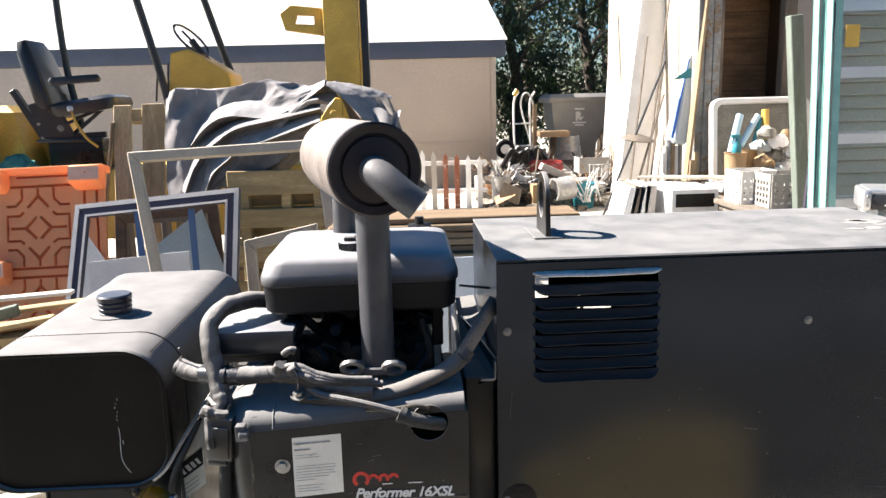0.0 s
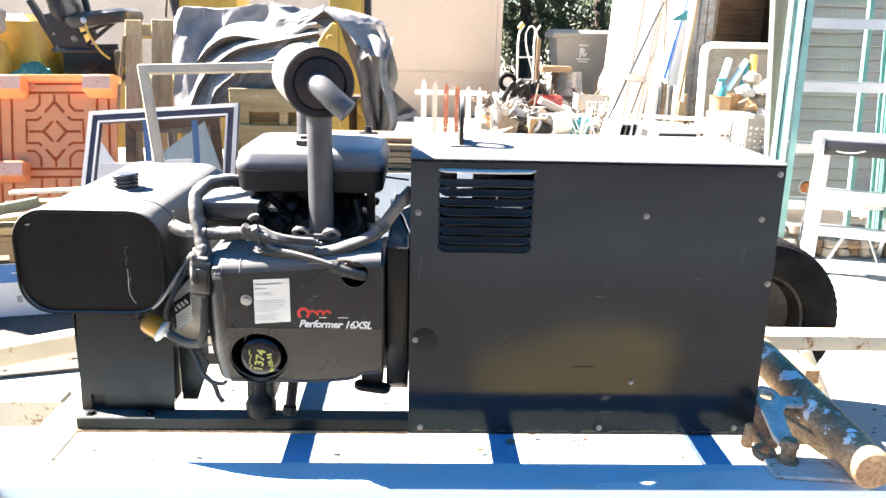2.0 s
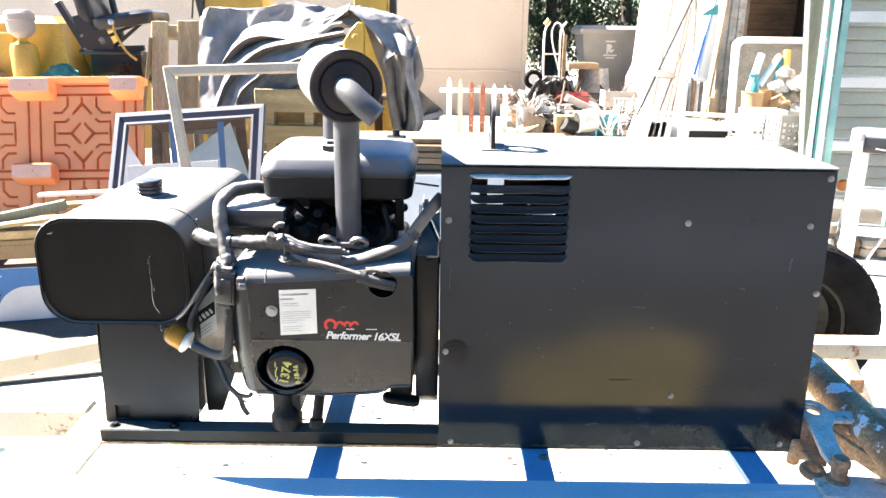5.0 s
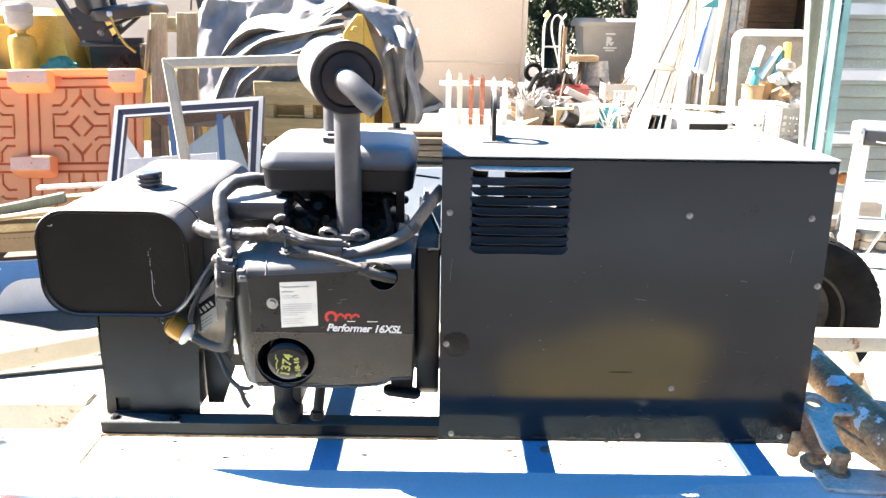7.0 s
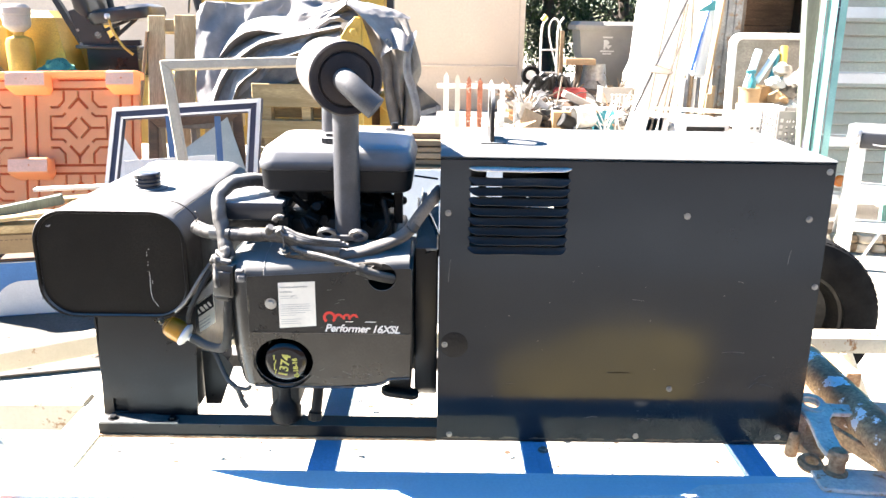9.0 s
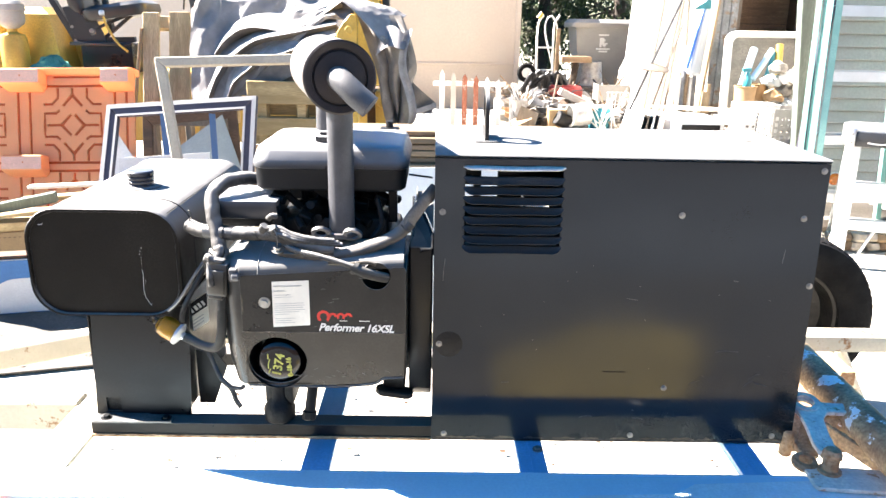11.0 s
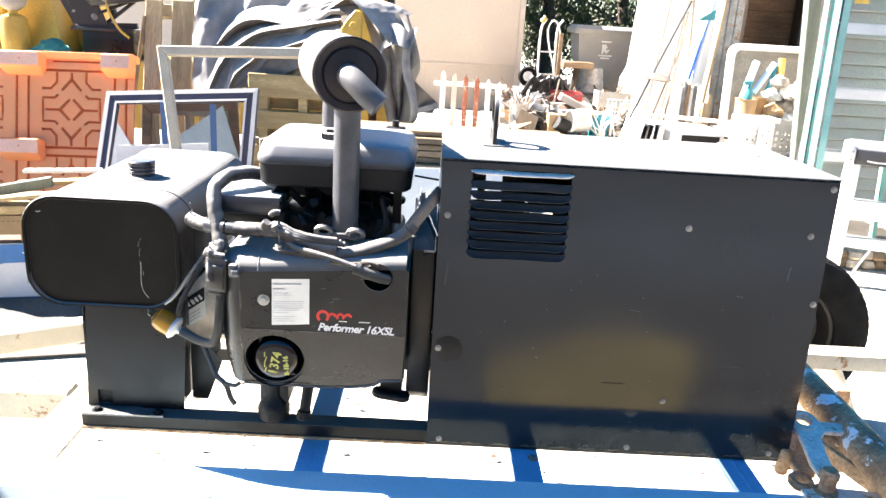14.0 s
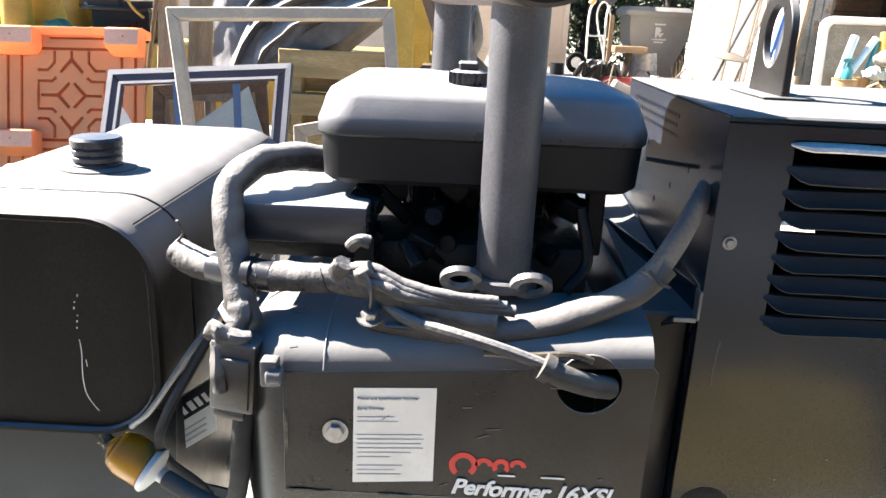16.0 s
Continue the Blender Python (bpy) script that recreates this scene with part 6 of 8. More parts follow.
# the cloth of each ridge paints it as sunlit or shaded
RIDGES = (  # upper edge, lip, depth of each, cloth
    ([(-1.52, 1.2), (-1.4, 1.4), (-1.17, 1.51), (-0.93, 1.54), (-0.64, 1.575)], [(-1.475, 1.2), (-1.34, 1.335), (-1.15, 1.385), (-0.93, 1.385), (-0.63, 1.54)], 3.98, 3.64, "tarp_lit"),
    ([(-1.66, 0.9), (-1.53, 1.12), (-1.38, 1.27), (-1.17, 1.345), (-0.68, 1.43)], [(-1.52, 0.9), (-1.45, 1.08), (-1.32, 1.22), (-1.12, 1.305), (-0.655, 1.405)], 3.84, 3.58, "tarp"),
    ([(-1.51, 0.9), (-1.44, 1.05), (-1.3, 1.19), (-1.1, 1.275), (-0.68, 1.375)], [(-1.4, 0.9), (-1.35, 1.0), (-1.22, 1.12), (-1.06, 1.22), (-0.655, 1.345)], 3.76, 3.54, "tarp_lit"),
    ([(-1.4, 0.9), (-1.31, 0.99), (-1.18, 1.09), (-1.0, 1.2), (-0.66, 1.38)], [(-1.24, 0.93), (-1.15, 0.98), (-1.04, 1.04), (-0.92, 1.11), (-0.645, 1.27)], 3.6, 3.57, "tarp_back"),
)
for k, (upper, lip, y0, y1, cloth_mat) in enumerate(RIDGES):
    UP = smooth_path([(x, y0, z) for x, z in upper], 18)
    LIP = smooth_path([(x, y1, z) for x, z in lip], 18)

    def fold(u, v, k=k, up=UP, lip=LIP):
        i = min(int(u * 72), 71)
        a, b = up[i].lerp(up[i + 1], u * 72 - i), lip[i].lerp(lip[i + 1], u * 72 - i)
        wave = 0.012 * math.sin(7 * u + 2.3 * k) + 0.005 * math.sin(19 * u + k)
        r = 0.011 * crumple(u * 3 + k, v * 1.5 + u, k * 3.1)
        if v < 0.6:
            w = v / 0.6
            p = a.lerp(b, w) + Vector((0, 0, 0.03 * math.sin(math.pi * w) + wave * w))
        else:
            w = (v - 0.6) / 0.4
            p = b + Vector((0.02 * w, 0.26 * w - 0.02 * math.sin(math.pi * w), wave - 0.05 * w * (1 + 0.4 * math.sin(7 * u + k))))
        return p.x, p.y - r, p.z + 0.7 * r
    part("fold", sheet(lambda u, v, f=fold: f(u, 0.6 * v), 72, 16), cloth_mat, tarp, "canvas fold with sunlight in its colour" if k == 0 else "brown canvas wedge with shade in its colour" if k == 3 else "", 28)
    part("fold_lining", sheet(lambda u, v, f=fold: f(u, 0.6 + 0.4 * v), 72, 10), "tarp_back", tarp, "brown underside of a fold, shade painted in" if k == 0 else "", 28)


def tarp_flap(u, v):
    top = Vector((-0.63 + 0.42 * u, 3.85, 1.555 + 0.02 * math.sin(3 * u) - 0.085 * u * u))
    low = Vector((-0.6 + 0.27 * u, 3.46, 1.552 - 0.265 * u ** 1.2))
    p = top.lerp(low, v)
    r = 0.012 * crumple(u * 2.5, v * 2 + u, 11.0) * (1 - 0.7 * v)
    return p.x, p.y - r, p.z + 0.03 * math.sin(math.pi * v) * (1 - 0.5 * v) + r


part("flap", sheet(tarp_flap, 50, 30), "tarp", tarp, "pale canvas corner turned over the mast", 40)
FAN_LEFT = smooth_path([(-0.54, 3.7, 1.5), (-0.47, 3.62, 1.3), (-0.4, 3.6, 1.13), (-0.355, 3.6, 0.95), (-0.31, 3.62, 0.775)], 12)
FAN_RIGHT = smooth_path([(-0.24, 3.75, 1.475), (-0.165, 3.66, 1.33), (-0.12, 3.64, 1.17), (-0.155, 3.62, 1.06), (-0.17, 3.6, 0.9), (-0.215, 3.6, 0.75)], 12)


def along(path, w):
    f = w * (len(path) - 1)
    k = min(int(f), len(path) - 2)
    return path[k].lerp(path[k + 1], f - k)


def tarp_right(u, v):
    p = along(FAN_LEFT, v).lerp(along(FAN_RIGHT, v), u)
    pl = abs(math.sin(8.5 * u + 1.4 * v + 1.6 * noise.noise(Vector((u * 2, v * 2.5, 8)))))
    swell = math.sin(math.pi * min(1.0, 0.12 + v))
    return p.x + 0.012 * math.sin(5 * v + 9 * u), p.y - 0.1 * pl * (0.3 + 0.5 * v) - 0.05 * swell * math.sin(math.pi * u) - 0.012 * ridge(u * 5, v * 6, 6), p.z - 0.035 * math.sin(7 * u + 1) * v


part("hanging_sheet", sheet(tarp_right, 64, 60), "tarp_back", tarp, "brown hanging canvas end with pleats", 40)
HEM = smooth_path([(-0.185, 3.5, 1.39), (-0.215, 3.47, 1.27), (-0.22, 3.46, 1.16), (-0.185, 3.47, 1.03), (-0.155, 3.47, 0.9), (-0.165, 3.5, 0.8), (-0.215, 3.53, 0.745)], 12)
part("hem_band", sheet(lambda u, v: tuple(along(HEM, v) + Vector((0.05 * (u - 0.5), 0.03 * math.sin(3 * u), 0.02 * (u - 0.5) - 0.006 * math.sin(20 * v)))), 8, 60), "tarp_lit", tarp, "turned-over hem with sunlight in its colour", 40)
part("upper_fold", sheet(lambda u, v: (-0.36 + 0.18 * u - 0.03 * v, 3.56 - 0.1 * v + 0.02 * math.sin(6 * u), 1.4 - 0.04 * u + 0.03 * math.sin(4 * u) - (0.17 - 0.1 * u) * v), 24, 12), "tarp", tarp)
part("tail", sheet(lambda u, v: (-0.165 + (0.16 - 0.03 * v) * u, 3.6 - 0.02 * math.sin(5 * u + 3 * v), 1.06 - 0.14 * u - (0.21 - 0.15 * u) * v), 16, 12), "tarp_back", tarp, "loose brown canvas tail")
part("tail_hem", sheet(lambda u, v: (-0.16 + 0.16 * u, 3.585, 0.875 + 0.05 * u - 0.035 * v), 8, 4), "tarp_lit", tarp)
for k, (gx, gz) in enumerate(((-0.325, 1.315), (-0.345, 1.335), (-0.02, 0.91))):
    part("eyelet", lathe([(0.008, 0), (0.016, 0), (0.016, 0.004), (0.008, 0.004), (0.008, 0)], (gx, 3.475 if gx < -0.1 else 3.58, gz), (gx, 3.3, gz), 16, False), "galv", tarp)

# ---------------------------------------------------------------- picture frames and sheets
def frame_thing(corners, w, d, mat, label, inner=None):
    t = thing("picture_frame", label, "picture frame", tuple((Vector(corners[2]) + Vector(corners[3])) / 2), "empty frames leaning")
    c = [Vector(p) for p in corners]
    n = (c[1] - c[0]).cross(c[3] - c[0]).normalized()
    mid = sum(c, Vector()) / 4
    for k in range(4):
        a, b = c[k], c[(k + 1) % 4]
        way = (b - a).normalized()
        ins = (mid - (a + b) / 2).normalized()
        ia = a + way * w + ins * w if k % 2 == 0 else a + way * w + ins * w
        ib = b - way * w + ins * w
        bm = bmesh.new()
        lo = [bm.verts.new(p) for p in (a, b, ib, ia)]
        bm.faces.new(lo)
        out = bmesh.ops.extrude_face_region(bm, geom=bm.faces[:])
        bmesh.ops.translate(bm, vec=n * d, verts=[v for v in out["geom"] if isinstance(v, bmesh.types.BMVert)])
        bevelled(bm, min(w, d) * 0.15, 1)
        rail = part("rail", bm, mat, t)
        if inner:
            bm = bmesh.new()
            for f0, f1 in ((0.04, 0.34), (0.8, 0.95)):
                bm.faces.new([bm.verts.new(p - n * 0.006) for p in (a + (ia - a) * f0, b + (ib - b) * f0, b + (ib - b) * f1, a + (ia - a) * f1)])
            out = bmesh.ops.extrude_face_region(bm, geom=bm.faces[:])
            bmesh.ops.translate(bm, vec=n * 0.0055, verts=[v for v in out["geom"] if isinstance(v, bmesh.types.BMVert)])
            part("inlay", bm, inner, rail)
    return t


frame_thing([(-1.9, 2.9, 0.955), (-1.015, 2.82, 1.03), (-1.06, 2.55, 0.02), (-1.98, 2.6, 0.02)], 0.075, 0.03, "frame_dark", "dark picture frame with white beading leaning upright", "frame_white")
frame_thing([(-1.425, 2.4, 1.253), (-0.52, 2.4, 1.29), (-0.36, 2.0, 0.05), (-1.17, 2.0, 0.02)], 0.05, 0.035, "driftwood", "narrow pale grey wood frame leaning upright")
frame_thing([(-1.78, 3.1, 0.87), (-1.2, 3.06, 0.93), (-1.14, 2.95, 0.05), (-1.8, 2.98, 0.05)], 0.06, 0.02, "dark_wood", "dark brown wood frame behind the white one")
frame_thing([(-1.015, 2.82, 0.745), (-0.62, 2.8, 0.83), (-0.6, 2.66, 0.03), (-0.98, 2.7, 0.03)], 0.06, 0.025, "driftwood", "small pale gilt frame against the pallet")
single("glass_sheet", plate([(-1.72, 0.02), (-1.12, 0.02), (-1.1, 0.35), (-1.28, 0.9), (-1.66, 0.62)], depth=0.004, m=Matrix.Translation((0, 2.92, 0)) @ pose(0, 0, 0, 82, 0, 0)), "glass_pale", "pale dusty glass sheet leaning in the frames", "glass sheet")
single("white_board", plate([(-1.8, 0.1), (-1.28, 0.1), (-1.28, 0.72), (-1.79, 0.68)], depth=0.01, m=Matrix.Translation((0, 2.66, 0)) @ pose(0, 0, 0, 84, 0, 0)), "white_board", "white painted board leaning in the frame", "board")
for sx in (-1.58, -1.3):
    single("blue_strap", box(sx, sx + 0.035, 2.845, 2.85, 0.05, 0.92), "card_blue", "dark blue webbing strap hanging in the frame", "strap", "straps")
single("white_card", plate([(-2.0, 0.5), (-1.9, 0.78), (-1.8, 0.6), (-1.85, 0.05), (-2.0, 0.05)], depth=0.004, m=front(3.0)), "white_board", "white card leaning behind the frame", "card")

# ---------------------------------------------------------------- carton and scrap wood
carton = thing("carton", "blue and white printed fruit carton on the ground", "carton", (-2.05, 2.25, 0))
CM = Matrix.Translation((-2.3, 1.985, 0)) @ pose(0, 0, 0, 0, 0, 14)
CF = CM @ FRONT
part("box_body", moved(box(0, 0.62, 0.0, 0.4, 0.006, 0.285, 0.004), CM), "card_sky", carton, "sky-blue printed carton wall")
arc = [(0.085 + 0.15 * (1 - math.cos(0.157 * k)), 0.03 + 0.16 * math.sin(0.157 * k)) for k in range(11)]
part("white_band", plate([(0.08, 0.012)] + arc + [(0.618, 0.198), (0.618, 0.012)], depth=0.0012, m=CF @ pose(0, 0, 0.0002)), "white_board", carton, "white printed field with a rounded corner")
part("hand_hole", moved(box(-0.011, 0.011, -0.002, 0.0, -0.036, 0.036), CM @ pose(0.098, -0.0004, 0.18, 0, -8, 0)), "black", carton, "dark hand hole")
part("top_edge", moved(box(0.0, 0.62, -0.003, 0.004, 0.2855, 0.289, 0.001, 1), CM), "white_board", carton, "white cut edge of the carton")
for k in range(2):
    part("print_line", moved(box(0.04, 0.13 - 0.02 * k, -0.0012, -0.0002, 0.245 + 0.014 * k, 0.252 + 0.014 * k), CM), "white_ink", carton)
part("print_line", moved(box(0.3, 0.37, -0.0012, -0.0002, 0.238, 0.243), CM), "white_ink", carton)
for k in range(4):
    part("print_bar", moved(box(0.31 + 0.075 * k, 0.335 + 0.075 * k, -0.0022, -0.0014, 0.085, 0.12), CM), "ink", carton)
tray = thing("fruit_tray", "brown cardboard fruit tray standing on the carton", "tray", (-2.05, 2.25, 0.29))
part("front_wall", plate([(0.015, 0.335), (0.63, 0.335), (0.645, 0.428), (-0.005, 0.428)], depth=0.006, m=CF @ pose(0, 0, -0.004)), "card", tray, "brown front wall")
part("side_wall", plate([(0.0, 0.3), (0.38, 0.3), (0.39, 0.428), (-0.005, 0.428)], depth=0.005, m=CM @ Matrix(((0, 0, 1, 0.008), (1, 0, 0, 0), (0, 1, 0, 0), (0, 0, 0, 1)))), "card", tray)
part("tray_floor", moved(box(0.02, 0.62, 0.01, 0.38, 0.2895, 0.297), CM), "dark_wood", tray)
part("back_wall", moved(box(0.02, 0.62, 0.38, 0.386, 0.297, 0.425), CM), "card", tray)
for u in (0.02, 0.3, 0.58):
    part("corner_post", moved(box(u, u + 0.03, 0.006, 0.02, 0.297, 0.335), CM), "card", tray)
part("packing_slip", moved(box(0.33, 0.37, 0.06, 0.062, 0.298, 0.32), CM), "white_board", tray)
for k in range(26):
    part("perforation", moved(box(0.03 + 0.022 * k, 0.041 + 0.022 * k, -0.0035, -0.002, 0.402, 0.405), CM), "dark_wood", tray)
SCRAP = (  # start, end, width, height, timber
    ((-2.33, 2.04, 0.452), (-1.68, 2.21, 0.458), 0.12, 0.042, "pallet_flat", "tan board lying along the tray"),
    ((-2.25, 2.1, 0.51), (-1.9, 2.2, 0.575), 0.045, 0.05, "post_green", "grey-green timber offcut lying slantwise on the boards"),
    ((-2.24, 2.04, 0.49), (-1.72, 2.14, 0.55), 0.06, 0.02, "pallet_flat", "pale board lying slantwise on the tray"),
    ((-2.2, 2.3, 0.46), (-1.5, 2.42, 0.47), 0.09, 0.03, "wood", "flat brown board across the tray"),
    ((-2.1, 2.24, 0.545), (-1.62, 2.32, 0.575), 0.07, 0.022, "pallet_flat", "pale board lying on the pile"),
    ((-2.0, 2.16, 0.5), (-1.66, 2.28, 0.515), 0.08, 0.025, "brown_boards", "short red-brown board on the pile"),
    ((-2.12, 2.36, 0.585), (-1.74, 2.4, 0.6), 0.05, 0.018, "white_board", "white painted strip on top of the pile"),
)
for p0, p1, w, h, timber, label in SCRAP:
    single("scrap_board", beam(p0, p1, w, h, 0.003), timber, label, "scrap board", "scrap wood pile")
# grey sheet stands in for the shade that the carton pile casts
single("gravel_strip", plate([(-2.9, 1.76), (-2.5, 1.72), (-2.15, 1.77), (-1.85, 1.7), (-1.5, 1.74), (-1.2, 1.7), (-1.1, 2.1), (-1.9, 2.5), (-2.9, 2.4)], depth=0.005, m=pose(0, 0, -0.001)), "asphalt_pale", "grey sheet on the ground painted as shade by the carton", "ground", kind="structure")
# lumber behind the engine
for k in range(9):
    single("lumber_board", box(-0.55 + 0.02 * (k % 2), 0.25 - 0.03 * (k % 3), 1.9 - 0.03 * (k % 2), 2.25, 0.01 + 0.075 * k, 0.07 + 0.075 * k, 0.004, 1), "wood", "pale lumber board stacked flat behind the engine", "lumber", "lumber stack")
for k in range(9):
    single("lumber_board", box(-0.5 + 0.03 * (k % 3), 0.6 - 0.05 * (k % 4), 1.98 - 0.025 * (k % 2) + 0.012 * (k % 3), 2.25, 0.692 + 0.0305 * k, 0.716 + 0.0305 * k + 0.003 * (k % 2), 0.003, 1), "wood", "thin pale board stacked flat behind the engine", "lumber", "lumber stack")
single("plywood_sheet", plate([(-0.45, 0.02), (0.35, 0.02), (0.35, 0.86), (-0.45, 0.84)], depth=0.012, m=Matrix.Translation((0, 1.62, 0)) @ pose(0, 0, 0, 84, 0, 0)), "pale_blue", "pale blue-white painted sheet leaning on the lumber", "sheet")


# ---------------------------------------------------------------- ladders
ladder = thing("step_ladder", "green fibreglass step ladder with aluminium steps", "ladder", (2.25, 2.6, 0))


for side in (1, -1):
    def mirror(bm, side=side):
        return bm if side > 0 else moved(bm, Matrix.Translation((4.7, 0, 0)) @ Matrix.Diagonal((-1, 1, 1, 1)))
    for name, p0, p1, deep, flange in (("front_rail", Vector((2.019, 2.475, 0.292)), Vector((2.074, 2.693, 2.3)), 0.1, 0.034), ("rear_rail", Vector((2.019, 2.585, 0.292)), Vector((2.074, 2.825, 2.3)), 0.085, 0.03)):
        ahead = Vector((0.0, -deep / 2 + 0.0025, 0.0))
        web = part(name, mirror(beam(p0, p1, 0.006, deep, 0.001)), "fibreglass", ladder, "sea-green fibreglass rail")
        for s in (1, -1):
            q = ahead * s + Vector((flange / 2 + 0.0032, 0, 0))
            part("flange", mirror(beam(p0 + q, p1 + q, flange, 0.005, 0.001)), "fibreglass", web)
        for z in (0.56, 0.87, 1.2, 1.53, 1.86):
            if name == "front_rail":
                at = p0.lerp(p1, (z + 0.01 - 0.292) / 2.008) + Vector((-0.003, -0.02, 0))
                part("rivet", mirror(rod(at, at + Vector((-0.004, 0, 0)), 0.008, 10, 0.001)), "zinc", web)
part("rear_leg", beam((2.52, 2.62, 0.292), (2.52, 2.85, 2.3), 0.03, 0.03), "fibreglass", ladder)
for k, z in enumerate((0.56, 0.87, 1.2, 1.53, 1.86)):
    z += 0.035
    y = 2.465 + 0.22 * z / 2.3
    part("step", join(box(2.062 + 0.04 * z / 2.3, 2.638 - 0.04 * z / 2.3, y - 0.045, y + 0.045, z - 0.004, z, 0.001, 1), box(2.062 + 0.04 * z / 2.3, 2.638 - 0.04 * z / 2.3, y - 0.045, y - 0.041, z - 0.055, z - 0.0045, 0.001, 1)), "alu", ladder, "aluminium step" if k == 0 else "")
part("top_cap", box(2.06, 2.64, 2.7, 2.86, 2.3, 2.35, 0.008), "fibreglass", ladder)
part("caution_label", box(2.108, 2.18, 2.57, 2.573, 1.66, 1.77), "yellow", ladder, "yellow caution label")
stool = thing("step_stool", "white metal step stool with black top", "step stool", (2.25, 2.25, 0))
part("top_step", box(2.02, 2.5, 2.1, 2.34, 0.955, 0.99, 0.008), "alu", stool, "aluminium top")
part("front_edge", box(2.036, 2.5, 2.088, 2.0995, 0.893, 0.965, 0.004), "vinyl", stool, "black front edge")
part("print_mark", plate(stroke([(2.09, 0.915), (2.13, 0.91), (2.18, 0.912), (2.22, 0.925)], 0.006), depth=0.001, m=front(2.0875)), "white_ink", stool, "pale curved mark")
part("end_cap", box(2.0, 2.035, 2.085, 2.34, 0.89, 0.985, 0.01), "alu", stool)
for z in (0.915, 0.955):
    part("rivet", rod((2.018, 2.0848, z), (2.018, 2.08, z), 0.007, 10, 0.002), "zinc", stool)
for sx in (2.035, 2.44):
    part("leg", beam((sx, 2.12, 0.9), (sx - 0.005 if sx < 2.2 else sx + 0.04, 2.03, 0.292), 0.07, 0.03, 0.004), "white_plastic", stool, "white painted front leg")
    part("leg", beam((sx, 2.3, 0.9), (sx, 2.5, 0.292), 0.025, 0.035, 0.003), "alu", stool)
for z, y in ((0.715, 2.1), (0.53, 2.07)):
    part("tread", join(box(2.06, 2.44, y - 0.05, y + 0.06, z - 0.01, z, 0.003), box(2.06, 2.44, y - 0.056, y - 0.051, z - 0.04, z, 0.002, 1)), "alu", stool, "aluminium tread")
part("back_bar", box(2.05, 2.45, 2.36, 2.37, 0.6, 0.625, 0.002, 1), "alu", stool)
for s in (1, -1):
    part("brace", beam((2.245 - 0.13 * s, 2.04, 0.33), (2.245 - 0.06 * s, 2.06, 0.485), 0.02, 0.008), "alu", stool)
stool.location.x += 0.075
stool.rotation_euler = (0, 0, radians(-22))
# scaled 1.25 about the camera's eye: same view, farther back, feet on the ground
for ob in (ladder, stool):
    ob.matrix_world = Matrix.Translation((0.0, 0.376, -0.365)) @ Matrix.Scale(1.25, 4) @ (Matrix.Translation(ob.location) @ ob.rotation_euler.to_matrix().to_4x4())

# ---------------------------------------------------------------- camper body with ribbed panels
camper = thing("camper", "old camper trailer body with ribbed grey siding", "camper", (4.0, 4.6, 0))
CB = 2.67
part("body_shell", plate([(CB + 0.04, 0.26), (6.2, 0.26), (6.2, 2.9), (CB + 0.16, 2.9)], depth=0.07, m=front(4.118), bevel=0.004), "siding", camper, "grey camper front wall")
part("body_box", box(3.9, 6.15, 4.125, 6.0, 0.26, 2.85, 0.02), "siding", camper, "grey camper box")
for k in range(29):
    z = 0.24 + 0.09 * k
    x = CB + 0.062 + 0.047 * (z - 0.22)
    part("siding_board", loft([(rect(x, 6.15, -0.01, 0.01), 0), (rect(x, 6.15, -0.012, 0.012), 0.006), (rect(x + 0.004, 6.15, 0.012, 0.022), 0.081)], pose(0, 4.026, z)), "siding", camper, "grey ribbed siding strip" if k == 0 else "")
    part("rivet", rod((x + 0.02, 4.036, z + 0.04), (x + 0.02, 4.023, z + 0.04), 0.007, 8), "grey_plastic", camper)
part("corner_trim", plate([(CB - 0.01, 0.24), (CB + 0.058, 0.24), (CB + 0.183, 2.9), (CB + 0.115, 2.9)], depth=0.03, m=front(4.045), bevel=0.004), "frame_dark", camper, "dark slate corner trim")
part("skirt_rail", box(CB, 6.2, 4.015, 4.045, 0.2, 0.24, 0.004), "grey_plastic", camper)
lens = part("marker_lamp", rod((2.985, 4.025, 0.365), (2.985, 3.99, 0.365), 0.045, 20, 0.015), "amber_lens", camper, "round orange marker lamp")
part("lamp_base", rod((2.985, 4.045, 0.365), (2.985, 4.014, 0.365), 0.058, 20, 0.006), "white_plastic", lens)
part("axle_beam", box(3.0, 6.0, 4.5, 4.6, 0.1, 0.26), "black", camper)
part("wheel", rod((4.6, 4.3, 0.28), (4.6, 4.5, 0.28), 0.28, 24, 0.03), "tyre", camper)
st = random.Random(14)
for k in range(30):
    sx, sz = 2.3 + 0.085 * (k % 15) + st.uniform(-0.02, 0.02), 0.0 + 0.06 * (k // 15)
    w, h = st.uniform(0.035, 0.05), st.uniform(0.05, 0.06)
    single("stone", loft([(rounded(1.7 * w, 0.1, 0.02, 3), 0), (rounded(2 * w, 0.13, 0.03, 3), h * 0.4), (rounded(1.6 * w, 0.1, 0.03, 3), h)], pose(sx, 3.42 + st.uniform(-0.02, 0.02), sz, 0, 0, st.uniform(-8, 8))), "driftwood" if k % 3 else "wood", "flat tan stone in a low row", "stone", "row of stones")
for k in range(16):
    single("stone", loft([(rounded(0.14, 0.12, 0.04, 3), 0), (rounded(0.17, 0.15, 0.05, 3), 0.05), (rounded(0.1, 0.09, 0.04, 3), 0.1)], pose(2.4 + 0.09 * k + st.uniform(-0.03, 0.03), 3.78 + st.uniform(-0.1, 0.1), 0.0, 0, 0, st.uniform(0, 90))), "wood_grey", "dark grey stone under the camper", "stone", "row of stones")

